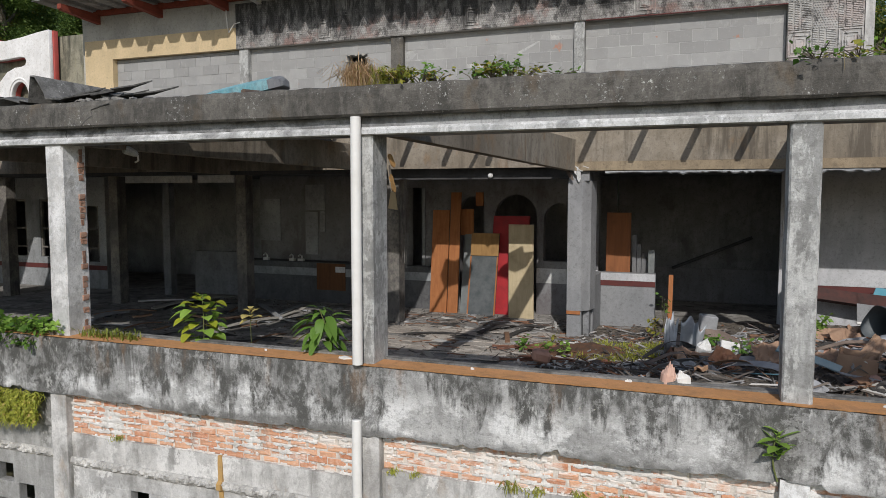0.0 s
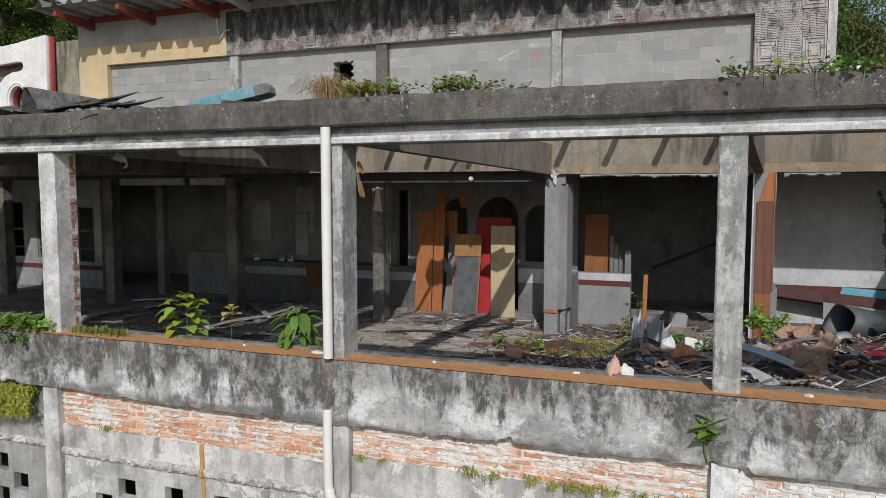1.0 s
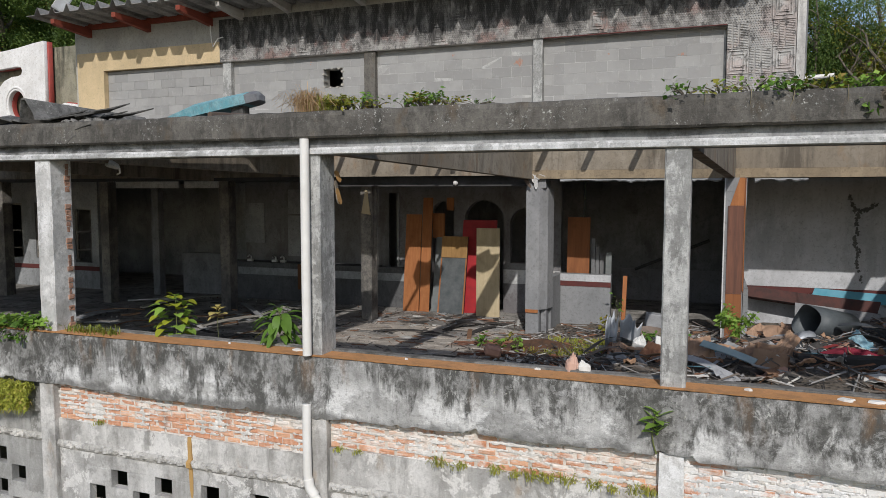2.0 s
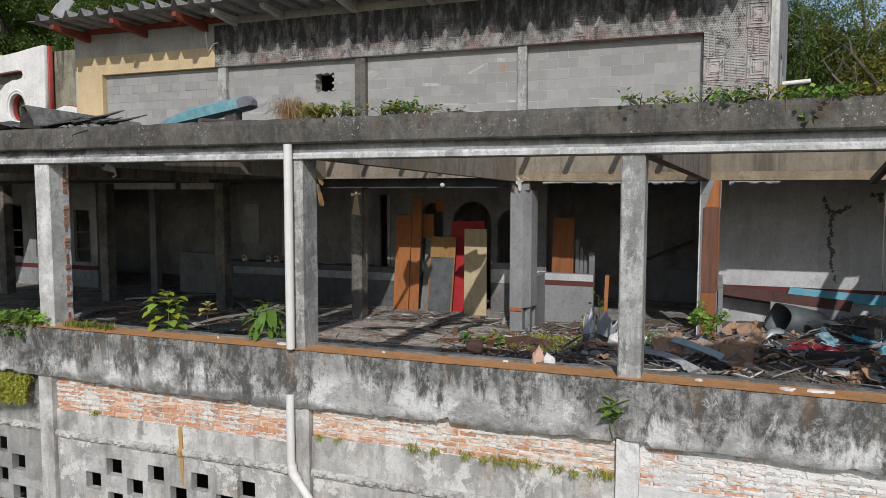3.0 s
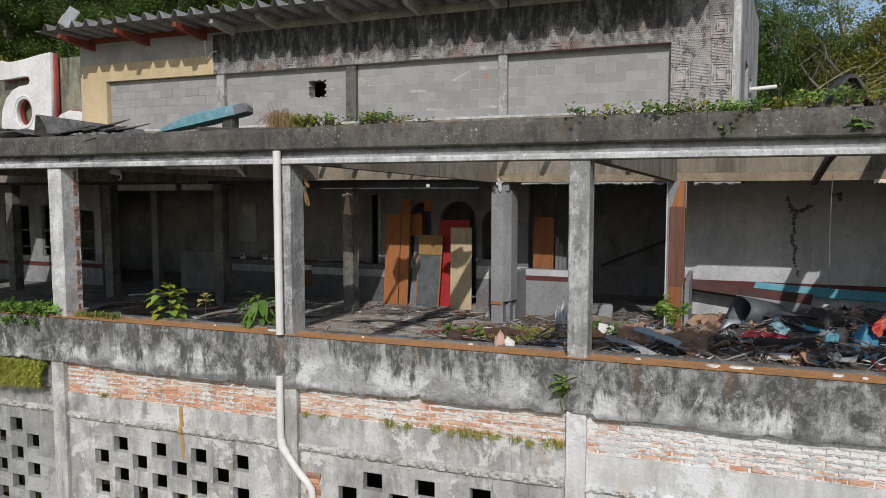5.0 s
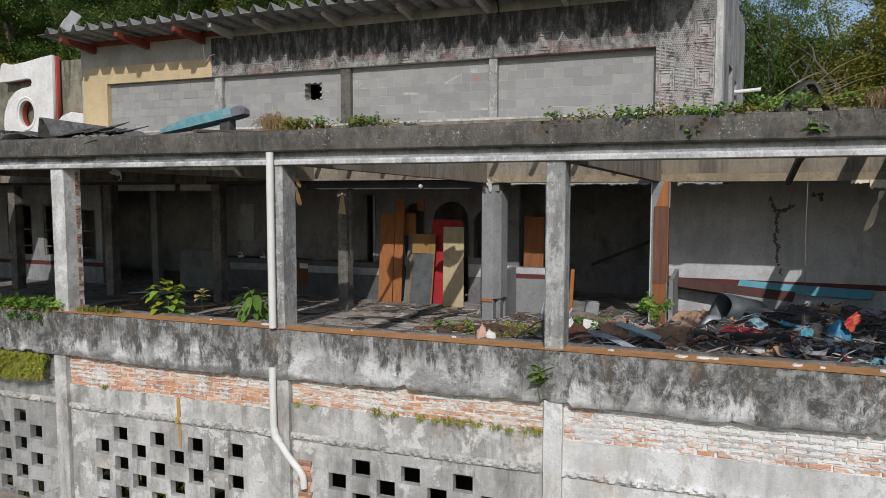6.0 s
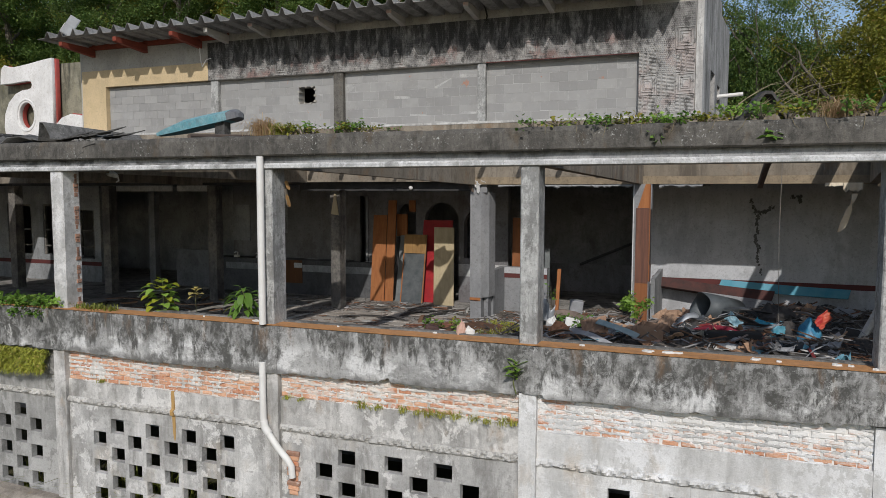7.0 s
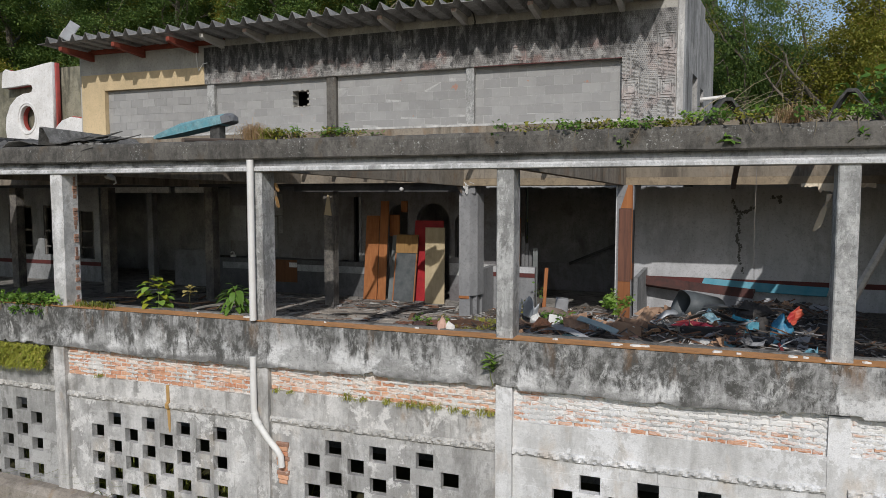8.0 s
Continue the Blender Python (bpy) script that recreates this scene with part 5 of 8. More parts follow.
def tall_plant(name, at, label, leaves, height, leaf, mat, seed, category="plant", shape=0.5, stem=0.008, yellow=0.0, reach=0.0, sag=1.0, lift=0.0, start=0.3):
    """Upright stem with large leaves in whorls; each leaf is a part."""
    rng = np.random.default_rng(seed)
    root = empty(name, at, label, category)
    bm = bmesh.new()
    bend = rng.normal(size=2) * 0.03
    path = [(bend[0] * math.sin(f * 3) * 2, bend[1] * f, height * f) for f in (0, 0.25, 0.5, 0.75, 1.0)]
    tube(bm, path, [stem, stem, stem * 0.8, stem * 0.7, stem * 0.5], 6)
    part("stem", bm, plain(name + "_stem", (0.14, 0.17, 0.05), (0.1, 0.1, 0.04)), root)
    shapes = []
    for q in range(3):
        n = 6
        verts, faces = [], []
        for j in range(n + 1):
            f = j / n
            w = shape * leaf * 0.5 * math.sin(math.pi * min(1, f * 0.94 + 0.06)) ** 0.8
            z = -leaf * (0.28 + 0.1 * q) * f * f * sag
            verts += [(-w, leaf * f, z + w * 0.25), (0, leaf * f, z), (w, leaf * f, z + w * 0.25)]
        for j in range(n):
            a = j * 3
            faces += [(a, a + 1, a + 4, a + 3), (a + 1, a + 2, a + 5, a + 4)]
        me = tri_mesh("leaf", verts, faces)
        for p in me.polygons:
            p.use_smooth = True
        shapes.append(me)
    for k in range(leaves):
        f = start + (1 - start) * k / max(1, leaves - 1)
        me = shapes[k % 3].copy()
        me.materials.append(M_leaf_yellow if rng.uniform() < yellow else mat)
        ob = part("leaf", me, mat, root)
        s = rng.uniform(0.7, 1.1) * (0.65 if f > 0.93 else 1)
        ob.matrix_basis = Matrix.Translation((path[0][0], 0, height * f)) @ Matrix.Rotation(k * 2.4 + rng.uniform(-0.3, 0.3), 4, 'Z') @ Matrix.Translation((0, reach * rng.uniform(0.3, 1.0) * (0.3 if f > 0.93 else 1), 0)) @ Matrix.Rotation(radians(rng.uniform(-8, 38) + lift + (20 if f > 0.9 else 0)), 4, 'X') @ Matrix.Scale(s, 4)
    return root


tall_plant("yellow_leaf_plant", (-2.17, 0.42, 0.66), "young shrub with yellow-green rounded leaves behind the sill", 52, 0.84, 0.125, M_leaf_young, 1, "shrub", 1.15, 0.006, 0.35, 0.20, sag=1.7)
tall_plant("small_yellow_plant", (-1.58, 0.45, 0.72), "thin seedling with pale yellow leaves", 9, 0.66, 0.115, M_leaf_pale, 2, "seedling", 0.95, 0.004, 0.0, 0.03, start=0.80)
tall_plant("broad_leaf_plant", (-0.72, 0.40, 0.68), "green broad-leaved shrub beside the drain pipe", 70, 0.76, 0.185, M_leaf_bright, 3, "shrub", 0.50, 0.009, 0.06, 0.13, sag=2.4, lift=-10, start=0.2)
tall_plant("wall_sapling", (3.29, -0.05, 0.47), "green sapling rooted in the crack below the parapet", 20, 0.36, 0.17, M_leaf_young, 4, "sapling", 0.42, 0.007, sag=0.6, lift=14, start=0.45)
for k in range(10):
    bush("sill_creeper", (-4.9 + k * 0.125, 0.0 + 0.05 * (k % 3), 1.035), "green creeper spilling over the sill", "creeper", 60, 0.06, 0.17, (M_leaf_bright, M_leaf_young)[k % 2], 0.085, 7, 0.12 + 0.08 * abs(fr(k * 2.1)), 200 + k, "sill creepers", 0.7)
for k in range(6):
    bush("hanging_creeper", (-4.62 + k * 0.12, -0.05, 1.03), "creeper hanging over the parapet edge", "creeper", 20, 0.04, 0.09, M_leaf_bright, 0.07, 4, -0.10 - 0.06 * abs(fr(k * 1.9)), 260 + k, "hanging creepers", 0.7)
for k in range(16):
    tuft("undercroft_fern", (-4.9 + k * 0.52, 0.42 + 0.1 * (k % 3), -2.30), "green fern growing behind the pierced wall", "fern", 60, 1.05 + 0.2 * fr(k), 0.35, M_grass, 400 + k, "undercroft ferns", 0.012)
for k in range(5):
    tuft("sill_grass", (-3.35 + k * 0.14, 0.12, 1.04), "low grass on the sill", "grass", 40, 0.11, 0.14, M_grass, 30 + k, "sill grass")
mv, mf = [], []
mr = np.random.default_rng(66)
for k in range(5600):
    x, z = mr.uniform(-5.6, -3.92), mr.uniform(-0.02, 0.40)
    if z < 0.02 + 0.22 * abs(fr(x * 2.3, 1.0)) or fr(x * 3, z * 4, 5) < -0.45 or x > -3.98 - 0.5 * abs(fr(z * 7)):
        continue
    i = len(mv)
    l, a = mr.uniform(0.05, 0.17), mr.normal() * 0.8
    y = 0.06 - mr.uniform(0, 0.10) - 0.22 * max(0.0, fr(x * 4, z * 4))
    mv += [(x - 0.009, y, z), (x + 0.009, y, z), (x + math.sin(a) * l, y - mr.uniform(0.02, 0.08), z - l * 0.6 + mr.uniform(-0.02, 0.09))]
    mf.append((i, i + 1, i + 2))
for k in range(1500):
    x, z = mr.uniform(-5.5, -4.0), mr.uniform(0.04, 0.38)
    if fr(x * 3, z * 4, 5) < -0.1:
        continue
    i, r, a = len(mv), mr.uniform(0.010, 0.026), mr.uniform(0, 6.28)
    y = 0.0 - mr.uniform(0, 0.08) - 0.26 * max(0.0, fr(x * 4, z * 4))
    mv += [(x + r * math.cos(a), y, z + r * math.sin(a)), (x + r * math.cos(a + 2.1), y - r * 0.6, z + r * math.sin(a + 2.1)), (x + r * math.cos(a + 4.2), y + r * 0.3, z + r * math.sin(a + 4.2))]
    mf.append((i, i + 1, i + 2))
thing("moss", fast_mesh("moss", np.array(mv), np.array(mf), M_grass_yellow), M_grass_yellow, "thick yellow-green moss hanging under the parapet", "moss", kind="stuff")
for k, (x, h) in enumerate(((0.2, 0.08), (0.40, 0.07), (1.28, 0.13), (1.5, 0.10), (1.85, 0.12), (2.05, 0.09), (2.2, 0.13), (2.36, 0.14), (2.52, 0.12), (2.78, 0.12), (2.92, 0.07), (3.12, 0.13), (3.24, 0.11), (-2.95, 0.09), (1.95, -0.02))):
    z = 0.075 if x > 0 else -0.01
    if h > 0:
        hay("ledge_grass", (x, 0.035, z - 0.01), "tuft of yellow-green grass on the wall ledge", 40 + int(60 * abs(fr(k * 1.9))), h * (0.8 + 0.6 * abs(fr(k * 2.7))), 0.07, M_grass_yellow, 90 + k, "ledge grass", 1.6)

# ---- things on the front ----
pipe = empty("drain_pipe", (-0.10, -0.09, -1.0), "white plastic drain pipe on the front column", "drain pipe")


def pipe_part(name, pts, r, label=""):
    bm = bmesh.new()
    a, b, c, d = (Vector(q) for q in (pts[0], pts[1], pts[-2], pts[-1]))
    pts = [a, a + (b - a).normalized() * 0.004, *pts[1:-1], d + (c - d).normalized() * 0.004, d]
    tube(bm, pts, r, 14)
    ob = part(name, bm, M_pipe, pipe, label, smooth=True)
    ob.matrix_parent_inverse = pipe.matrix_world.inverted()
    return ob


pipe_part("upper_length", [(-0.10, -0.055, 1.045), (-0.101, -0.057, 2.0), (-0.10, -0.055, 3.205)], 0.047)
pipe_part("lower_length", [(-0.112, -0.06, 0.545), (-0.115, -0.062, 0.2), (-0.112, -0.06, -0.18), (-0.10, -0.06, -0.28)], 0.045)
pipe_part("elbow", [(-0.105, -0.06, -0.23), (-0.09, -0.06, -0.32), (-0.03, -0.06, -0.40)], 0.052, "swollen elbow joint")
pipe_part("slanted_length", [(-0.065, -0.06, -0.36), (0.10, -0.05, -0.58), (0.24, -0.045, -0.72), (0.29, -0.04, -0.80), (0.30, -0.035, -0.95)], 0.044)
# cracks in the coping and the beam
for nm, lab, y, pts, w in (("coping_crack", "thin dark crack across the coping face", -0.086, ((-2.80, 3.433), (-2.92, 3.41), (-3.035, 3.376), (-3.016, 3.32), (-3.10, 3.28), (-3.17, 3.225)), 0.006),
                           ("beam_crack", "thin dark crack down the whitewashed beam", 0.008, ((-3.61, 3.20), (-3.54, 3.195), (-3.47, 3.19), (-3.485, 3.15), (-3.47, 3.125)), 0.005)):
    bm = bmesh.new()
    tube(bm, [(x, y, z) for x, z in pts], w, 5)
    thing(nm, bm, M_eternit_dark, lab, "crack", kind="structure")
# rust run below the lintel
M_rust_plaster = weathered("rust_run", (0.52, 0.32, 0.11), (0.46, 0.28, 0.10), (0.3, 0.2, 0.1), big=3, streak=0.5, grime=0.2, bump=0.3)
bm = bmesh.new()
loft(bm, [[(-1.68 - w - 0.02 * z, yf, z), (-1.68 + w - 0.02 * z, yf, z), (-1.68 + w - 0.02 * z, 0.07, z), (-1.68 - w - 0.02 * z, 0.07, z)] for z, w, yf in ((-0.025, 0.022, 0.040), (-0.10, 0.026, 0.036), (-0.2, 0.024, 0.037), (-0.275, 0.027, 0.036), (-0.30, 0.026, -0.002), (-0.36, 0.026, 0.0), (-0.385, 0.025, 0.040), (-0.50, 0.024, 0.043), (-0.62, 0.022, 0.044), (-0.70, 0.014, 0.047), (-0.735, 0.005, 0.05))])
thing("rust_crust", bm, M_rust_plaster, "orange rust run on the lower wall", "rust stain")

# foam and paper scraps on the sill
M_scrap = plain("white_foam", (0.74, 0.73, 0.70), (0.55, 0.54, 0.5), rough=0.9)
scr = np.random.default_rng(3)
for k, (x, y, w) in enumerate(((4.72, 0.08, 0.12), (4.92, 0.09, 0.10), (5.02, 0.10, 0.08), (5.78, 0.08, 0.11), (6.0, 0.06, 0.05), (6.52, 0.10, 0.10), (6.65, 0.10, 0.06), (6.85, 0.02, 0.05), (-0.32, 0.12, 0.10), (0.9, 0.14, 0.03), (4.0, 0.12, 0.05), (7.2, 0.06, 0.07), (-1.2, 0.15, 0.03), (2.2, 0.2, 0.04))):
    bm = bmesh.new()
    n = 9
    w *= 0.62
    ring = [(w * (0.45 + 0.8 * scr.uniform()) * math.cos(2 * math.pi * i / n), 0.6 * w * (0.4 + 0.8 * scr.uniform()) * math.sin(2 * math.pi * i / n)) for i in range(n)]
    loft(bm, [[(a, b, 0) for a, b in ring], [(a * 0.9, b * 0.9, 0.012 + 0.01 * scr.uniform()) for a, b in ring]])
    ob = thing("foam_scrap", bm, M_scrap, "white scrap of foam lying on the sill", "foam scrap", "sill scraps")
    ob.location = (x, y, 1.041)

# ---- inside the hall ----
M_pillar_white = weathered("white_pillar_paint", (0.31, 0.312, 0.315), (0.255, 0.257, 0.26), (0.13, 0.13, 0.13), big=1.0, streak=0.3, grime=0.2, bump=0.25, off=83)
M_pillar_dark = weathered("sooty_pillar", (0.24, 0.22, 0.19), (0.14, 0.13, 0.12), (0.05, 0.05, 0.05), big=2.0, streak=0.6, grime=0.5, bump=0.5, off=85)
M_brown_wood = wood("brown_veneer", (0.19, 0.085, 0.055), (0.085, 0.045, 0.035))
M_orange_wood = wood("orange_veneer", (0.40, 0.165, 0.06), (0.28, 0.10, 0.036))
M_pale_wood = wood("pale_board", (0.52, 0.43, 0.28), (0.42, 0.34, 0.21))
M_brown_board = wood("olive_brown_board", (0.34, 0.20, 0.075), (0.24, 0.135, 0.05))
M_dark_orange = wood("dark_orange_panel", (0.29, 0.115, 0.045), (0.20, 0.075, 0.03))
M_red_board = plain("red_board", (0.42, 0.025, 0.03), (0.26, 0.02, 0.025), rough=0.5)
M_grey_board = plain("grey_board", (0.20, 0.215, 0.21), (0.13, 0.14, 0.14), rough=0.5)
M_glass_board = plain("dusty_glass_panel", (0.07, 0.078, 0.08), (0.13, 0.135, 0.135), rough=0.2)


def plank_bm(l, w, t):
    """A splintered slat, ragged at both ends, along +x."""
    bm = bmesh.new()
    loft(bm, [[(l * f, -w * q / 2, 0.0), (l * f, w * q / 2, 0.0), (l * f, w * q / 2, t + 0.0), (l * f, -w * q / 2, t + 0.0)] for f, q in ((0, 0.4), (0.15, 1.0), (0.5, 0.9), (0.8, 1.0), (1.0, 0.25))])
    return bm


# pillars
for i, x in enumerate((-13.7, -10.2, -6.72, -3.18)):
    bm = bmesh.new()
    loft(bm, [[(x + 0.012 * fr(z * 2, i), 7.16, z), (x + 0.25 + 0.012 * fr(z * 2.5, i, 2), 7.16, z), (x + 0.25, 7.42, z), (x, 7.42, z)] for z in span(0.001, 2.925, 0.15)])
    thing(f"pillar_{i + 1}", bm, M_pillar_dark, "soot-blackened concrete pillar of the hall", "pillar", "hall pillars", kind="structure")
bm = bmesh.new()
loft(bm, [[(0.42, 6.82, z), (0.67, 6.82, z), (0.80, 6.98, z), (0.84, 7.30, z), (0.42, 7.30, z)] for z in (0.50, 1.2, 2.0, 2.76)])
bx(bm, 0.42, 0.67, 6.84, 7.29, 0.001, 0.50)
bx(bm, 0.43, 0.78, 6.85, 7.25, 2.76, 2.926)
thing("pillar_5", bm, M_pillar_white, "white painted pillar with a broken foot", "pillar", "hall pillars", kind="structure")
bm = bmesh.new()
bx(bm, 0.418, 0.66, 6.812, 6.818, 0.44, 0.50)
thing("foot_tile", bm, M_orange_wood, "orange strip at the broken pillar foot", "trim", kind="structure")
thing("pillar_inside", cube_bm(0.68, 0.78, 7.0, 7.2, 0.001, 0.50), M_dark_inner, "dark broken core of the pillar foot", "pillar", kind="structure")
# brown clad pillar
cp = empty("clad_pillar", (3.98, 6.7, 0.0), "pillar clad in dark brown veneer with a sunlit orange triangle at the top", "pillar")


def at_world(ob, parent):
    ob.matrix_parent_inverse = parent.matrix_world.inverted()
    return ob


at_world(part("core", cube_bm(3.86, 4.16, 6.60, 6.86, 0.001, 2.926), M_pillar_white, cp), cp)
at_world(part("cladding", cube_bm(3.90, 4.145, 6.578, 6.597, 1.0, 2.46), M_brown_wood, cp, "dark brown veneer"), cp)
at_world(part("lower_cladding", cube_bm(3.90, 4.145, 6.578, 6.597, 0.002, 0.995), M_dark_orange, cp, "rusty orange-brown veneer"), cp)
# Orange triangle cut to the sunlit patch at the pillar head.
bm = bmesh.new()
loft(bm, [[(3.93, y, 2.465), (4.148, y, 2.465), (4.148, y, 2.925), (4.07, y, 2.925)] for y in (6.582, 6.598)])
at_world(part("raw_panel", bm, M_orange_wood, cp, "orange triangle in the shape of the sunlit patch"), cp)
at_world(part("corner_strip", cube_bm(4.15, 4.168, 6.57, 6.60, 1.05, 2.92), M_dark_orange, cp), cp)
at_world(part("top_plate", cube_bm(4.164, 4.182, 6.615, 6.86, 2.44, 2.92), M_inner, cp, "grey side plate"), cp)
# Black panel paints shade onto the pillar's right side.
at_world(part("side_recess", cube_bm(4.162, 4.170, 6.615, 6.86, 1.36, 2.435), M_pitch, cp, "black panel for the shaded side"), cp)
at_world(part("side_board", cube_bm(4.162, 4.176, 6.615, 6.86, 1.02, 1.355), M_brown_wood, cp, "brown side board"), cp)
at_world(part("edge_strip", cube_bm(3.838, 3.858, 6.60, 6.66, 0.002, 2.92), M_white_inner, cp, "white edge strip"), cp)

# white band and maroon stripe round the rooms
# Wall-grey strip added where sun falls; it is no separate paint band.
thing("wall_band_1", cube_bm(4.27, XB, 9.085, 9.098, 0.86, 1.20), M_inner_light, "added strip in the wall's own grey on the right room wall", "trim", kind="structure")
thing("wall_band_2", cube_bm(4.27, XB, 9.088, 9.097, 0.74, 0.855), M_maroon, "maroon stripe on the right room wall", "trim", kind="structure")
thing("wall_band_3", cube_bm(4.27, XB, 9.09, 9.098, 0.002, 0.735), M_inner_light, "pale dado of the right room wall", "trim", kind="structure")
thing("wall_band_4", cube_bm(-0.68, 0.59, 9.187, 9.198, 0.66, 0.97), M_white_inner, "white painted band under the niche", "trim", kind="structure")

# low counter wall beside the white pillar
M_counter = weathered("counter_paint", (0.28, 0.285, 0.29), (0.235, 0.24, 0.245), (0.12, 0.12, 0.12), big=1.2, streak=0.2, grime=0.2, bump=0.2, off=87)
ct = empty("counter", (1.35, 8.25, 0), "low white counter wall with a maroon stripe", "counter")
at_world(part("body", cube_bm(0.80, 1.80, 8.20, 8.38, 0.001, 1.045, 0.006), M_counter, ct), ct)
at_world(part("stripe", cube_bm(0.80, 1.803, 8.19, 8.199, 0.80, 0.90), M_maroon, ct, "maroon stripe"), ct)
at_world(part("top_band", cube_bm(0.80, 1.803, 8.19, 8.199, 0.902, 1.04), M_inner_light, ct, "pale top band"), ct)
at_world(part("return_wall", cube_bm(0.66, 0.798, 7.32, 8.38, 0.001, 1.045), M_counter, ct), ct)


def leaning(name, x0, x1, yb, yt, zt, mat, label, category="board", thick=0.03, skew=0.0, zb=0.004):
    """A board that stands on the floor and leans back."""
    root = empty(name, ((x0 + x1) / 2, yb, zb), label, category, "leaning boards")
    bm = bmesh.new()
    xm = (x0 + x1) / 2
    t = thick
    loft(bm, [[(x0 - xm + skew * f, (yt - yb) * f, (zt - zb) * f), (x1 - xm + skew * f, (yt - yb) * f, (zt - zb) * f), (x1 - xm + skew * f, (yt - yb) * f + t, (zt - zb) * f), (x0 - xm + skew * f, (yt - yb) * f + t, (zt - zb) * f)] for f in (0, 0.25, 0.5, 0.75, 1.0)])
    bmesh.ops.bevel(bm, geom=[e for e in bm.edges if abs((e.verts[0].co - e.verts[1].co).z) > 0.1], offset=0.004, segments=1, affect='EDGES')
    part("panel", bm, mat, root)
    return root


leaning("orange_board", -2.88, -2.50, 8.62, 8.9, 2.18, M_orange_wood, "wide orange veneered board leaning on the wall", skew=-0.02)
leaning("orange_board", -2.495, -2.265, 8.66, 8.93, 2.56, M_orange_wood, "tall narrow orange veneered board leaning on the wall")
leaning("grey_board", -2.24, -1.95, 8.75, 9.12, 1.66, M_grey_board, "blue-grey board behind the dark panel")
fp = leaning("framed_panel", -2.02, -1.41, 8.56, 8.82, 1.70, M_glass_board, "dark glossy panel with a worn orange edge", skew=0.03)
for x0, x1 in ((-0.305, -0.275), (0.275, 0.305)):
    bm = bmesh.new()
    loft(bm, [[(x0 + 0.03 * f, 0.26 * f - 0.006, 1.696 * f), (x1 + 0.03 * f, 0.26 * f - 0.006, 1.696 * f), (x1 + 0.03 * f, 0.26 * f - 0.001, 1.696 * f), (x0 + 0.03 * f, 0.26 * f - 0.001, 1.696 * f)] for f in (0.01, 0.72)])
    part("edge_strip", bm, M_orange_wood, fp, "worn orange edge strip")
leaning("wood_board", -1.99, -1.385, 8.73, 8.80, 1.705, M_brown_board, "yellow-brown top board of the dark panel", zb=1.24, skew=0.0)
leaning("red_board", -1.63, -0.84, 8.84, 9.15, 2.06, M_red_board, "bright red board leaning into the arch", skew=0.02)
leaning("pale_board", -1.10, -0.575, 8.52, 8.78, 1.90, M_pale_wood, "pale wooden board leaning beside the red one", skew=-0.08)
thing("orange_square", cube_bm(-2.36, -2.07, 9.165, 9.196, 1.64, 2.2), M_orange_wood, "orange square board hung in the small arch", "board")
thing("orange_square", cube_bm(-2.02, -1.85, 9.165, 9.196, 2.27, 2.56), M_orange_wood, "small orange board on the wall", "board")
leaning("tall_wood_board", 0.80, 1.27, 8.78, 8.92, 2.16, M_dark_orange, "brown-orange wooden panel standing behind the counter", zb=0.004)
for k_ in range(4):
    leaning("stacked_slat", 1.30 + 0.09 * k_, 1.38 + 0.09 * k_, 8.86, 8.92, 1.72 - 0.17 * k_, M_dark_inner, "narrow grey slat standing behind the counter", thick=0.05)
leaning("grey_box_board", 1.62, 1.74, 8.7, 8.75, 1.45, M_grey_board, "grey board behind the counter")
leaning("wood_stake", 2.04, 2.12, 7.9, 8.2, 1.04, M_orange_wood, "broken orange stake standing in the rubble", thick=0.05)
# slanting rail in the deep room
bm = bmesh.new()
tube(bm, [(1.9, 11.9, 0.8), (3.6, 11.9, 1.55)], 0.04, 6)
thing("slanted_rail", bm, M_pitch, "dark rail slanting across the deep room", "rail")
thing("deep_dado", cube_bm(0.75, 4.24, 12.24, 12.298, 0.002, 0.78), M_dim_wall, "dark dado of the deep room", "trim", kind="structure")

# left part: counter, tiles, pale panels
# Counter and door darkened in colour for the shade at the hall's back.
M_counter_dim = weathered("dim_counter_paint", (0.135, 0.135, 0.137), (0.10, 0.10, 0.102), (0.045, 0.045, 0.045), big=1.2, streak=0.3, grime=0.4, bump=0.3, off=89)
M_door_dim = wood("dim_brown_door", (0.17, 0.075, 0.03), (0.10, 0.045, 0.02))
lc = empty("wash_counter", (-5.6, 9.2, 0), "long grey wash counter with a white band", "counter")
at_world(part("body", cube_bm(-8.0, -3.805, 9.0, 9.5, 0.001, 0.93), M_counter_dim, lc), lc)
at_world(part("end_body", cube_bm(-3.803, -2.95, 9.0, 9.19, 0.001, 0.93), M_counter_dim, lc), lc)
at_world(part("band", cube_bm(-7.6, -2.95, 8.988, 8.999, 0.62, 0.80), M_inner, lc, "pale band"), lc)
at_world(part("door", cube_bm(-5.85, -5.1, 8.975, 8.987, 0.3, 0.92), M_door_dim, lc, "brown cupboard door in a darkened tone"), lc)
at_world(part("label_plate", cube_bm(-5.35, -5.1, 8.966, 8.974, 0.72, 0.85), M_white_inner, lc), lc)
thing("wall_wash", cube_bm(-8.0, -3.81, 9.9, 10.0, 0.001, 2.958), M_dim_wall, "dark wall behind the wash counter", "wall", kind="structure")
for q in ((-6.67, -6.13, 2.12, 2.75), (-6.68, -6.33, 1.03, 2.08), (-6.27, -6.13, 1.6, 2.10), (-8.0, -7.4, 1.35, 2.4)):
    thing("grey_poster", cube_bm(q[0], q[1], 9.87, 9.898, q[2], q[3]), M_inner, "pale grey poster board on the dark wall", "poster board", "wash room boards")
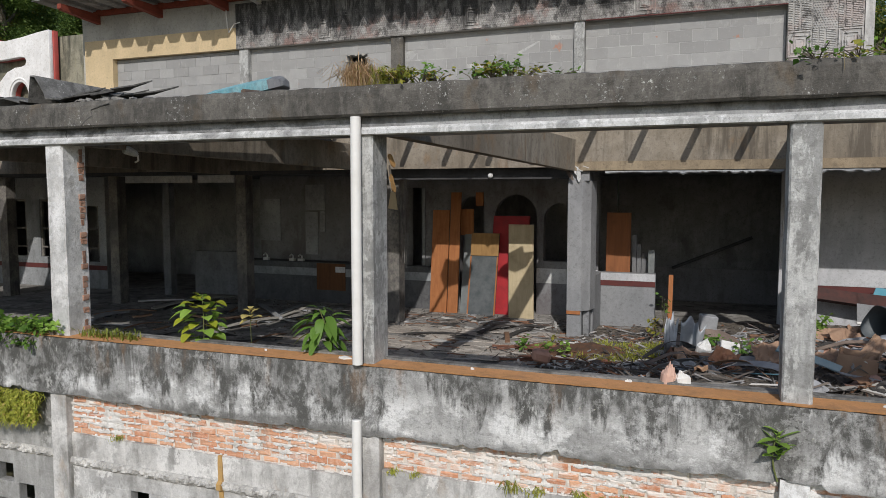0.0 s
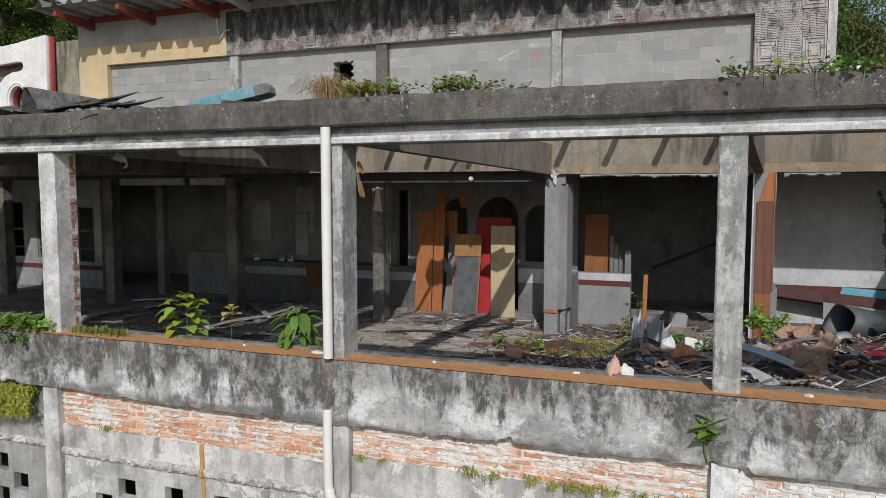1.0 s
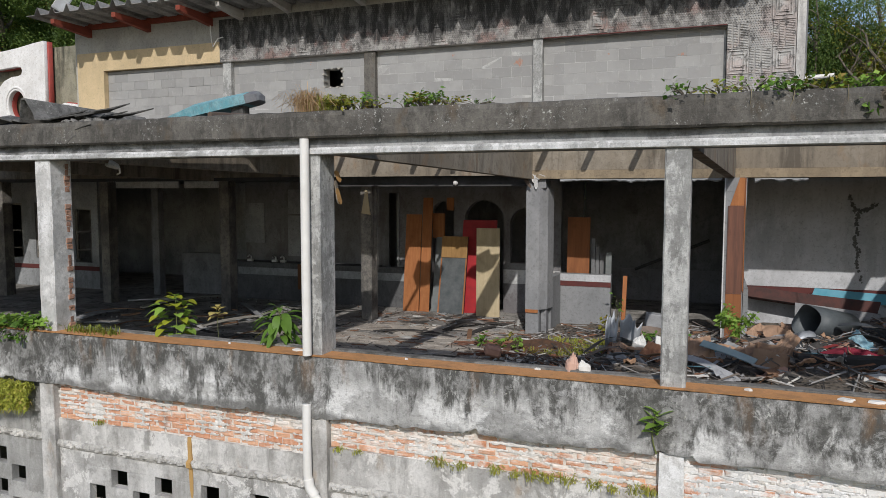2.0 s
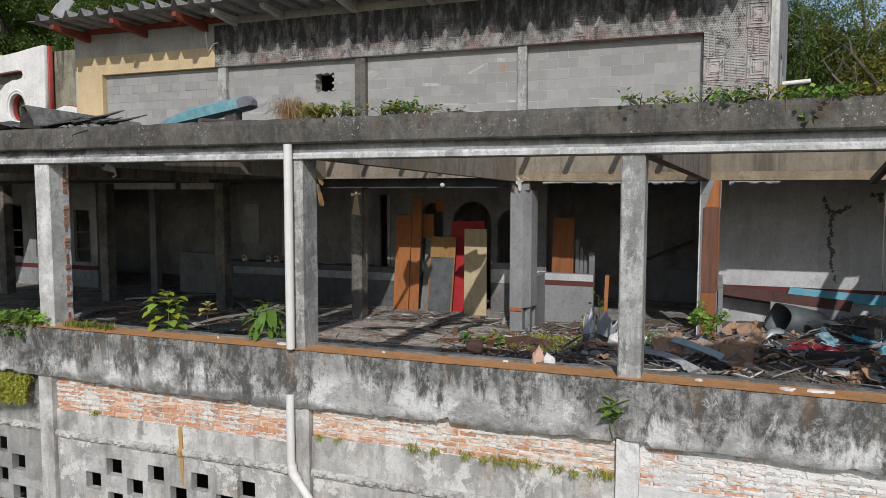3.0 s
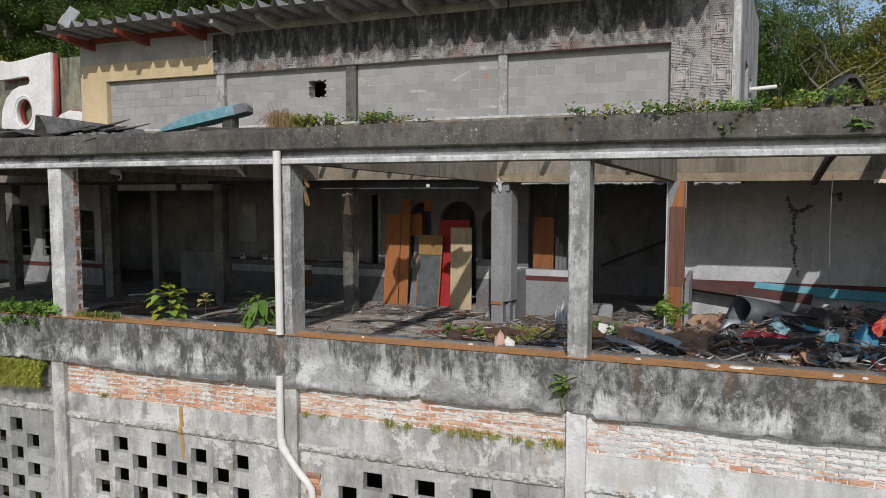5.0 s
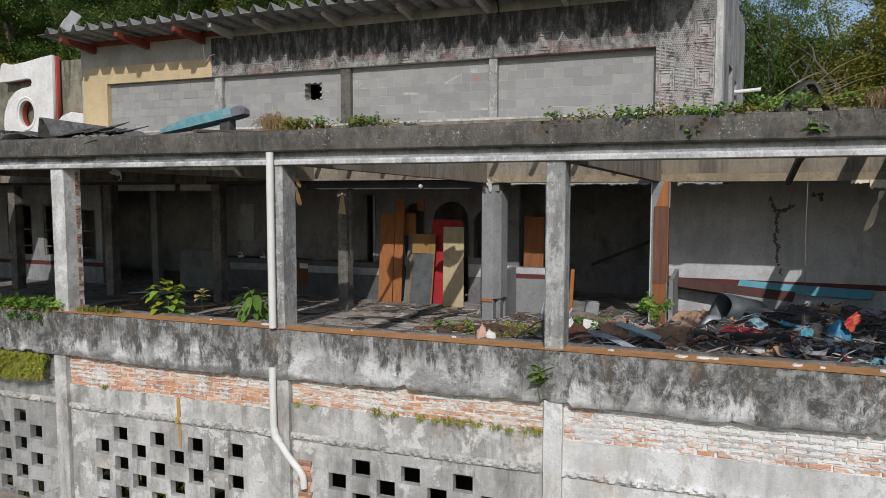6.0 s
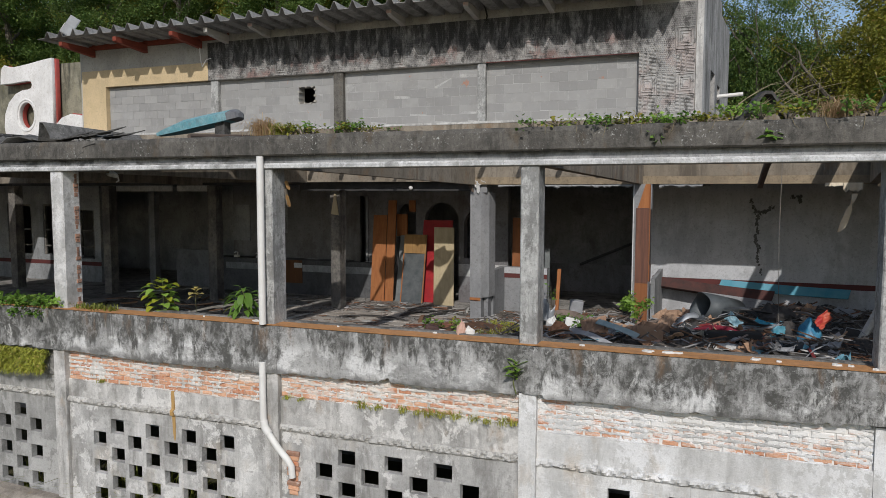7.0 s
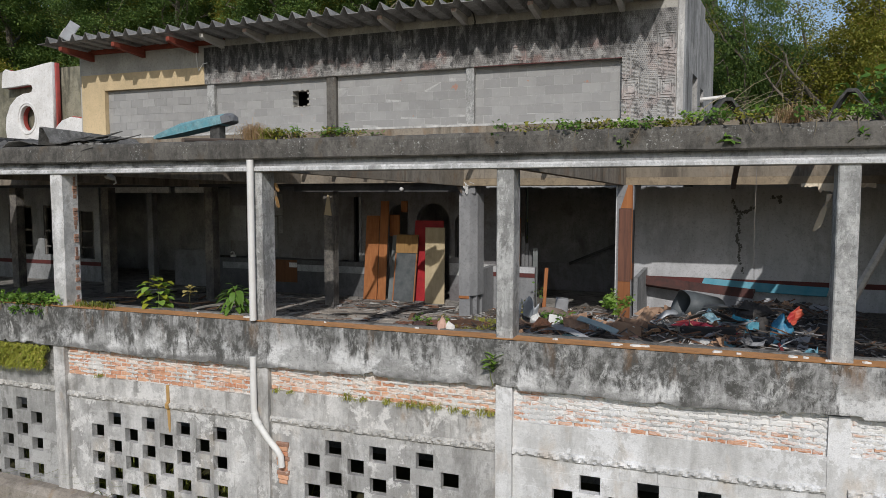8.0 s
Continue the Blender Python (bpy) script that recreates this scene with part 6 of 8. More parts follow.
for x in (-7.35, -6.62, -6.38):
    bm = bmesh.new()
    tube(bm, [(x, 9.2, 0.93), (x, 9.2, 1.05), (x, 9.12, 1.09), (x, 9.05, 1.06)], 0.02, 6)
    bx(bm, x - 0.07, x + 0.07, 9.12, 9.2, 0.932, 0.99)
    thing("tap", bm, M_white_inner, "white tap on the wash counter", "tap", "taps")
thing("half_wall", cube_bm(-9.6, -8.3, 9.3, 9.45, 0.001, 1.08), M_dark_inner, "grey half-height wall in the dark room", "wall", kind="structure")
thing("grey_post", cube_bm(-10.06, -9.84, 8.7, 8.9, 0.001, 2.95, 0.008), M_dark_inner, "slim grey post in the burnt room", "post")
# far left room with windows
bm = bmesh.new()
for q in ((XA, -16.1, 0.001, 2.958), (-16.099, -15.05, 0.001, 0.80), (-16.099, -15.05, 2.38, 2.958), (-15.049, -14.55, 0.001, 2.958), (-14.549, -13.9, 0.001, 0.8), (-14.549, -13.9, 2.38, 2.958), (-13.899, -13.05, 0.001, 2.958), (-13.049, -12.45, 0.001, 0.72), (-13.049, -12.45, 2.2, 2.958), (-12.449, -12.2, 0.001, 2.958)):
    bx(bm, q[0], q[1], 9.0, 9.15, q[2], q[3])
thing("wall_left_room", bm, M_inner, "grey wall with window openings of the left room", "wall", kind="structure")
thing("wall_band_6", cube_bm(XA, -12.2, 8.985, 8.998, 0.50, 0.62), M_maroon, "maroon stripe of the left room", "trim", kind="structure")
for x0, x1 in ((-16.1, -15.05), (-14.55, -13.9), (-13.05, -12.45)):
    w = empty("window_1" if x0 < -15 else "window_2" if x0 < -14 else "window_3", ((x0 + x1) / 2, 9.05, 0.8), "dark window frame with bars in the left room", "window", kind="structure")
    for nm, q in (("frame_side", (x0, x0 + 0.06, 0.81, 2.37)), ("frame_side", (x1 - 0.06, x1, 0.81, 2.37)), ("bar", (x0 + 0.061, x1 - 0.061, 1.55, 1.60)), ("bar", (x0 + 0.061, x1 - 0.061, 1.05, 1.09)), ("frame_head", (x0 + 0.061, x1 - 0.061, 2.31, 2.37))):
        at_world(part(nm, cube_bm(q[0], q[1], 9.03, 9.08, q[2], q[3]), M_pillar_dark, w), w)
# ceiling strips and a bare lamp
for q in ((-10.7, -8.5, 7.9), (-8.3, -7.3, 7.9)):
    thing("ceiling_strip", cube_bm(q[0], q[1], q[2], q[2] + 0.06, 2.78, 2.958), M_white_inner, "pale strip of ceiling edge left under the dark slab", "ceiling panel", "ceiling panels")
lamp = empty("spot_lamp", (-3.585, 1.03, 3.06), "white plastic spot lamp on a bent bracket under the cross beam", "lamp")
bm = bmesh.new()
tube(bm, [(0.0, 0, 0.0), (0.03, -0.02, -0.03), (0.05, -0.03, -0.06)], 0.014, 6)
part("bracket", bm, M_pipe, lamp)
bm = bmesh.new()
tube(bm, [(-0.03, -0.10, 0.0), (-0.02, -0.07, -0.01), (0.05, -0.02, -0.05), (0.07, 0.0, -0.07)], [0.05, 0.055, 0.04, 0.02], 10)
part("housing", bm, M_white_inner, lamp)
bm = bmesh.new()
tube(bm, [(0.07, 0.0, -0.07), (0.06, 0.02, -0.13), (0.01, 0.02, -0.15)], 0.012, 6)
part("cable", bm, M_pipe, lamp)
# small lamps and rag on the beam lip
for x in (-1.02, 0.50):
    bm = bmesh.new()
    bmesh.ops.create_uvsphere(bm, u_segments=8, v_segments=6, radius=0.05)
    ob = thing("round_lamp", bm, M_white_inner, "small round white lamp under the beam", "lamp", "round lamps")
    ob.location = (x, 6.95, 2.86)
# torn ceiling lining at the right
M_torn = plain("torn_lining", (0.74, 0.65, 0.50), (0.58, 0.47, 0.33))
for x, w, h in ((7.18, 0.28, 0.13), (7.47, 0.31, 0.32), (8.0, 0.4, 0.16)):
    bm = bmesh.new()
    n = 8
    top = [(x + w * i / n, 6.755 + 0.01 * fr(i * 0.7 + x), 2.945) for i in range(n + 1)]
    bot = [(x + w * i / n, 6.74 + 0.03 * fr(i * 0.9 + x), 2.94 - h * (0.35 + 0.65 * abs(fr(i * 0.8 + x * 3)))) for i in range(n + 1)]
    vt, vb = [bm.verts.new(p) for p in top], [bm.verts.new(p) for p in bot]
    wt, wb = [bm.verts.new((a, b + 0.01, c)) for a, b, c in top], [bm.verts.new((a, b + 0.01, c)) for a, b, c in bot]
    for i in range(n):
        bm.faces.new((vb[i], vb[i + 1], vt[i + 1], vt[i]))
        bm.faces.new((wt[i], wt[i + 1], wb[i + 1], wb[i]))
        bm.faces.new((wb[i], wb[i + 1], vb[i + 1], vb[i]))
    thing("torn_lining", bm, M_torn, "torn cream ceiling lining hanging down", "ceiling lining", "torn linings")
for x0, x1 in ((1.05, 2.9), (2.902, 3.8), (4.3, 5.1)):
    bm = bmesh.new()
    loft(bm, [[(x, 6.80, 2.925), (x, 6.78, 2.905 - 0.09 * abs(fr(x * 5))), (x, 6.80, 2.89 - 0.12 * abs(fr(x * 5))), (x, 6.83, 2.925)] for x in span(x0, x1, 0.05)])
    thing("torn_edge", bm, M_inner, "ragged white plaster edge under the fascia", "plaster", "torn edges")
bm = bmesh.new()
loft(bm, [[(x - w, 6.74, z), (x + w, 6.74 + 0.03 * fr(z * 5), z), (x + w, 6.75 + 0.03 * fr(z * 5), z), (x - w, 6.75, z)] for x, w, z in ((7.66, 0.05, 2.75), (7.63, 0.03, 2.62), (7.60, 0.012, 2.55), (7.57, 0.05, 2.46), (7.54, 0.055, 2.34), (7.50, 0.06, 2.22), (7.47, 0.05, 2.14), (7.42, 0.02, 2.06))])
thing("hanging_strip", bm, M_torn, "long torn strip of cream lining hanging from the fascia", "ceiling lining")
# yellowish torn veneer on the sooty pillar
bm = bmesh.new()
loft(bm, [[(-3.15, 7.13, 2.25), (-2.95, 7.13, 2.22), (-3.02, 7.13, 2.72), (-3.06, 7.13, 2.74)], [(-3.15, 7.155, 2.25), (-2.95, 7.155, 2.22), (-3.02, 7.155, 2.72), (-3.06, 7.155, 2.74)]])
thing("torn_veneer", bm, M_pale_wood, "pale torn veneer on the sooty pillar", "veneer")
for k in range(6):
    bm = bmesh.new()
    a = -2.90 + 0.03 * k
    tube(bm, [(a, 7.12, 2.9), (a + 0.02 * fr(k), 7.10, 2.3), (a + 0.05 * fr(k * 2), 7.08, 1.6 - 0.1 * k)], 0.007, 4)
    thing("loose_wire", bm, M_pillar_dark, "loose wire hanging beside the sooty pillar", "wire", "loose wires")
bm = bmesh.new()
tube(bm, [(6.35, 5.2, 3.5), (6.34, 5.2, 2.0), (6.38, 5.2, 0.6)], 0.006, 4)
thing("hanging_wire", bm, M_pillar_dark, "thin wire hanging from the roof", "wire")

bm = bmesh.new()
tube(bm, [(7.38, 5.0, 0.03), (7.94, 5.0, 1.29), (8.26, 5.0, 2.0), (8.74, 5.0, 3.06)], 0.065, 7)
thing("leaning_post", bm, M_rafter, "pale grey post leaning against the open bay", "post")
for k, (x, y, z, l, ry) in enumerate(((0.50, 6.79, 3.04, 0.20, 70), (0.60, 6.79, 3.0, 0.26, 88), (0.55, 6.79, 3.02, 0.16, 40), (0.30, 6.74, 3.12, 0.42, 58), (0.66, 6.79, 3.0, 0.14, 20))):
    ob = thing("torn_splinter", plank_bm(l, 0.05 + 0.02 * (k % 2), 0.014), M_white_inner if k != 3 else M_joist, "torn splinter of lining at the pillar head", "splinter", "torn splinters")
    ob.matrix_world = pose(x, y, z, 60 + 9 * k, ry, 0)
for k, (x, z, l) in enumerate(((0.045, 2.80, 0.24), (0.06, 2.72, 0.17), (0.05, 2.9, 0.13))):
    ob = thing("torn_splinter", plank_bm(l, 0.05, 0.012), M_brown_board if k else M_fascia, "torn brown splinter on the front column", "splinter", "torn splinters")
    ob.matrix_world = pose(x, 0.29, z, 12 * k, 82 - 8 * k, 0)

# black vine and moss growth on the right room wall, built from small lumps
M_growth = plain("black_growth", (0.15, 0.148, 0.14), (0.075, 0.075, 0.07), rough=1.0, scale=14)
crk = np.random.default_rng(12)
for path in ([(6.05, 2.62), (6.10, 2.45), (6.22, 2.30), (6.17, 2.12), (6.20, 1.95), (6.15, 1.75), (6.24, 1.55), (6.20, 1.35), (6.26, 1.18), (6.33, 0.98)], [(6.22, 2.32), (6.40, 2.40), (6.52, 2.48)], [(6.85, 2.66), (6.98, 2.70), (7.02, 2.58)]):
    bm = bmesh.new()
    for (xa, za), (xb, zb) in zip(path, path[1:]):
        for k in range(14):
            f = k / 14
            w = 0.014 + 0.022 * abs(fr(xa * 3 + za * 5 + f))
            x, z = xa + (xb - xa) * f + crk.normal() * w, za + (zb - za) * f + crk.normal() * 0.02
            r = crk.uniform(0.008, 0.034)
            ring = [(x + r * (0.6 + 0.6 * crk.uniform()) * math.cos(a), z + r * (0.6 + 0.8 * crk.uniform()) * math.sin(a)) for a in [math.pi * q / 3 for q in range(6)]]
            yf = 9.080 + crk.uniform(0.0, 0.012)
            loft(bm, [[(p, yf, q) for p, q in ring], [(p, 9.099, q) for p, q in ring]])
    thing("wall_crack", bm, M_growth, "black vine and moss growth on the grey wall", "crack", kind="stuff")

# ---- rubble on the hall floor ----


def sm(a, b, t):
    t = max(0.0, min(1.0, (t - a) / (b - a)))
    return t * t * (3 - 2 * t)


def heap(x, y):
    """Height of the rubble over the floor."""
    h = 0.33 * sm(0.9, 2.6, x - 0.15 * (y - 2)) * (0.4 + 0.6 * sm(1.6, 3.4, y)) * (1 - 0.5 * sm(4.4, 7.0, y))
    h += 0.12 * sm(4.3, 5.2, x) * sm(2.4, 3.8, y) * (1 - sm(6.6, 8.6, y))
    h *= 1 - 0.5 * sm(7.0, 9.0, x)
    h += 0.24 * sm(5.4, 6.6, x) * sm(5.2, 6.8, y)
    return max(0.02, h * (1 + 0.25 * fr(x * 1.1, y * 1.1)) + 0.05 * fr(x * 4, y * 4, 2) + 0.03)


M_rubble = Mat("rubble_mix", 0.95)
rc = M_rubble.mix(M_rubble.step(M_rubble.voronoi(16, out="Distance"), 0.1, 0.6), (0.07, 0.064, 0.057), (0.20, 0.17, 0.135))
rc = M_rubble.mix(M_rubble.step(M_rubble.noise(7, 7, 0.75), 0.56, 0.7), rc, (0.30, 0.28, 0.25))
M_rubble.color(rc).bump(M_rubble.noise(22, 8, 0.75), 1.0, 0.06)
M_rubble = M_rubble.m
hx, hy = span(0.4, 11.0, 0.10), span(0.345, 8.6, 0.10)
hv = [(x, y, heap(x, y) + 0.03 * nz(x * 9, y * 9)) for y in hy for x in hx]
hf = [(j * len(hx) + i, j * len(hx) + i + 1, (j + 1) * len(hx) + i + 1, (j + 1) * len(hx) + i) for j in range(len(hy) - 1) for i in range(len(hx) - 1)]
thing("rubble", tri_mesh("rubble", hv, hf), M_rubble, "heap of dark broken rubble and ash", "rubble", kind="stuff")

PAL = [plain("scrap_" + n, c, d, rough=r, scale=7, per=0.3) for n, c, d, r in (
    ("brown", (0.28, 0.16, 0.095), (0.16, 0.09, 0.055), 0.8), ("charred", (0.08, 0.072, 0.066), (0.035, 0.034, 0.033), 0.8), ("grey", (0.38, 0.385, 0.39), (0.24, 0.24, 0.245), 0.6),
    ("white", (0.60, 0.59, 0.56), (0.4, 0.39, 0.36), 0.8), ("cardboard", (0.48, 0.31, 0.20), (0.34, 0.20, 0.12), 0.9), ("slate", (0.09, 0.10, 0.11), (0.05, 0.055, 0.06), 0.6),
    ("pink", (0.48, 0.29, 0.22), (0.36, 0.2, 0.14), 0.9), ("dark", (0.075, 0.068, 0.062), (0.035, 0.034, 0.033), 0.8))]
RB = np.random.default_rng(41)


def put_on(ob, x, y, lift, rx, ry, rz):
    ob.matrix_world = pose(x, y, heap(x, y) + lift, rx, ry, rz)


def plank(l, w, t, mat):
    bm = bmesh.new()
    n = 5
    b = RB.uniform(-0.06, 0.06) * l
    secs = []
    for j in range(n + 1):
        f = j / n
        e = (0.03 * l * RB.uniform(-1, 1)) if j in (0, n) else 0
        z = b * math.sin(math.pi * f)
        secs.append([(l * (f - 0.5) + e, -w / 2, z), (l * (f - 0.5), w / 2, z), (l * (f - 0.5), w / 2, z + t), (l * (f - 0.5) + e, -w / 2, z + t)])
    loft(bm, secs)
    return bm


def crumple(w, l, amp, mat=None, n=9):
    """A bent, torn sheet with thickness."""
    bm = bmesh.new()
    s = RB.uniform(0, 50)
    g = [[None] * (n + 1) for _ in range(n + 1)]
    g2 = [[None] * (n + 1) for _ in range(n + 1)]
    for j in range(n + 1):
        for i in range(n + 1):
            x, y = w * (i / n - 0.5), l * (j / n - 0.5)
            z = amp * (fr(x * 3 / w + s, y * 3 / l) + 0.8 * abs(nz(x * 2.2 / w + s, y * 0.7 / l, 3)))
            if i in (0, n):
                x += 0.06 * w * nz(j * 0.9 + s)
            if j in (0, n):
                y += 0.06 * l * nz(i * 0.9 + s, 4)
            g[j][i] = bm.verts.new((x, y, z))
            g2[j][i] = bm.verts.new((x, y, z - 0.008))
    for j in range(n):
        for i in range(n):
            bm.faces.new((g[j][i], g[j][i + 1], g[j + 1][i + 1], g[j + 1][i]))
            bm.faces.new((g2[j + 1][i], g2[j + 1][i + 1], g2[j][i + 1], g2[j][i]))
    for k in range(n):
        for q in ((g[0][k + 1], g[0][k], g2[0][k], g2[0][k + 1]), (g[n][k], g[n][k + 1], g2[n][k + 1], g2[n][k]), (g[k][0], g[k + 1][0], g2[k + 1][0], g2[k][0]), (g[k + 1][n], g[k][n], g2[k][n], g2[k + 1][n])):
            bm.faces.new(q)
    return bm


PAL += [plain("scrap_" + n, c, d, rough=0.6, scale=7, per=0.3) for n, c, d in (("blue", (0.06, 0.24, 0.33), (0.2, 0.36, 0.42)), ("red", (0.30, 0.04, 0.04), (0.15, 0.03, 0.03)), ("pale", (0.46, 0.43, 0.38), (0.3, 0.28, 0.24)))]
for k in range(190):
    x = RB.uniform(1.3, 7.6) if k % 3 else RB.uniform(3.6, 7.4)
    y = RB.uniform(2.9, 5.4) if RB.uniform() < 0.66 else RB.uniform(5.2, 8)
    if heap(x, y) < 0.12:
        continue
    c = PAL[RB.choice(11, p=(0.14, 0.08, 0.24, 0.07, 0.09, 0.09, 0.05, 0.08, 0.03, 0.02, 0.11))]
    u = RB.uniform()
    if u < 0.55:
        l = RB.uniform(0.25, 1.1)
        ob = thing("broken_plank", plank(l, RB.uniform(0.02, 0.10), RB.uniform(0.006, 0.02), c), c, "broken board lying in the rubble", "board", "rubble boards")
        put_on(ob, x, y, 0.02 + 0.03 * l, RB.uniform(-30, 30), RB.uniform(-12, 12), RB.normal() * 45)
    else:
        ob = thing("torn_sheet", crumple(RB.uniform(0.16, 0.46), RB.uniform(0.12, 0.34), RB.uniform(0.04, 0.12), n=7), c, "bent torn sheet lying in the rubble", "sheet", "rubble sheets")
        put_on(ob, x, y, 0.04, RB.uniform(-30, 30), RB.uniform(-30, 30), RB.uniform(0, 360))
# bent rods and cables sticking out
for k in range(26):
    x, y = RB.uniform(2.0, 7.3), RB.uniform(0.5, 6.0)
    z = heap(x, y)
    a, l = RB.uniform(0, 6.28), RB.uniform(0.3, 0.8)
    bm = bmesh.new()
    tube(bm, [(0, 0, -0.05), (l * 0.3 * math.cos(a), l * 0.3 * math.sin(a), 0.12 + RB.uniform(0, 0.1)), (l * 0.7 * math.cos(a + 0.4), l * 0.7 * math.sin(a + 0.4), 0.12 + RB.uniform(-0.05, 0.16)), (l * math.cos(a + 0.6), l * math.sin(a + 0.6), 0.02 + RB.uniform(0, 0.2))], RB.uniform(0.005, 0.011), 5)
    ob = thing("bent_rod", bm, PAL[(1, 2, 5)[k % 3]], "bent metal rod sticking out of the rubble", "rod", "rubble rods")
    ob.location = (x, y, z)
# scattered boards on the open floor
for k in range(90):
    x, y = RB.uniform(-9.0, 1.8), RB.uniform(4.4, 8.3)
    c = PAL[(0, 2, 2, 4, 3, 10)[int(RB.integers(0, 6))] if RB.uniform() < 0.65 else 7]
    ob = thing("floor_slat", plank(RB.uniform(0.3, 1.3), RB.uniform(0.04, 0.13), 0.015, c), c, "thin broken slat on the hall floor", "slat", "floor slats")
    ob.matrix_world = pose(x, y, 0.012, 0, RB.uniform(-2, 2), RB.uniform(0, 180))
for k, (xa, ya, xb, yb, w) in enumerate(((-8.47, 6.58, -7.98, 8.73, 0.16), (-8.66, 5.04, -8.71, 6.0, 0.22), (-6.65, 7.87, -5.26, 6.54, 0.10), (-5.69, 5.23, -5.33, 6.58, 0.10), (-8.10, 5.61, -7.97, 5.96, 0.10), (-9.6, 7.3, -8.7, 7.9, 0.14), (-7.2, 6.2, -6.1, 6.5, 0.08))):
    l = math.hypot(xb - xa, yb - ya)
    c = PAL[(10, 2, 2, 10, 4, 3, 4)[k]]
    ob = thing("fallen_plank", plank(l, w, 0.03, c), c, "long pale plank fallen on the hall floor", "plank", "fallen planks")
    ob.matrix_world = pose((xa + xb) / 2, (ya + yb) / 2, 0.05, 0, 0, math.degrees(math.atan2(yb - ya, xb - xa)))
# fine litter, uncountable
lv, lf = [], []
for k in range(3400):
    x, y = (RB.uniform(-9, 0.9), RB.uniform(4.2, 9)) if k % 5 < 2 else (RB.uniform(0.9, 8.5), RB.uniform(0.4, 8.2))
    z = (heap(x, y) if x > 0.4 else 0.0) + 0.012
    r = RB.uniform(0.006, 0.028) if x < 0.9 else RB.uniform(0.008, 0.05)
    a = RB.uniform(0, 6.28)
    i = len(lv)
    for q in range(4):
        b = a + q * 1.57 + RB.uniform(-0.4, 0.4)
        rr = r * RB.uniform(0.4, 1.3)
        lv.append((x + rr * math.cos(b), y + rr * math.sin(b), z + RB.uniform(-0.4, 1.0) * r))
    lv.append((x, y, z + r * 0.9))
    lf += [(i, i + 1, i + 4), (i + 1, i + 2, i + 4), (i + 2, i + 3, i + 4), (i + 3, i, i + 4)]
# splinters: thin slivers over the heap and the burnt floor
for k in range(4400):
    if k % 5 < 3:
        x, y = RB.uniform(1.0, 8.2), RB.uniform(0.4, 7.6)
    elif k % 10 == 3:
        x, y = RB.uniform(-3.6, 2.0), RB.uniform(4.6, 8.4)
    else:
        x, y = RB.normal(1.0, 0.5), RB.normal(5.4, 0.45)
    g = heap(x, y) if x > 0.4 else 0.0
    l, w, a = RB.uniform(0.04, 0.28), RB.uniform(0.003, 0.013), RB.normal() * 0.9
    dz = RB.normal() * (0.22 if x > 0.9 else 0.04) * l
    z = g + 0.015 + RB.uniform(0, 0.05 if x > 0.9 else 0.015)
    ca, sa = math.cos(a), math.sin(a)
    i = len(lv)
    lv += [(x - ca * l, y - sa * l, z - dz), (x + ca * l, y + sa * l, z + dz), (x + ca * l * 0.9 - sa * w, y + sa * l * 0.9 + ca * w, z + dz + w * 1.4), (x - ca * l * 0.9 - sa * w, y - sa * l * 0.9 + ca * w, z - dz + w * 1.4), (x - sa * w * 2, y + ca * w * 2, z - 0.004)]
    lf += [(i, i + 1, i + 2), (i, i + 2, i + 3), (i + 3, i + 2, i + 4), (i, i + 4, i + 1)]
kk = Mat("litter_mix", 0.9)
rr_ = kk.island()
lc_ = kk.mix(rr_, (0.055, 0.05, 0.046), (0.24, 0.20, 0.165))
lc_ = kk.mix(kk.step(rr_, 0.55, 0.57), lc_, (0.17, 0.085, 0.05))
lc_ = kk.mix(kk.step(rr_, 0.74, 0.76), lc_, (0.27, 0.26, 0.25))
lc_ = kk.mix(kk.step(rr_, 0.955, 0.97), lc_, (0.52, 0.50, 0.46))
kk.color(lc_)
thing("litter", tri_mesh("litter", lv, lf), kk.m, "fine litter and plaster crumbs on the floor", "litter", kind="stuff")

# single larger pieces
def special(name, bm, mat, at, turn, label, category, smooth=False, lift=0.16):
    ob = thing(name, bm, mat, label, category, smooth=smooth)
    x, y, z = at
    ob.matrix_world = pose(x, y, max(z, heap(x, y) + lift) if x > 0.4 else z, *turn)
    return ob


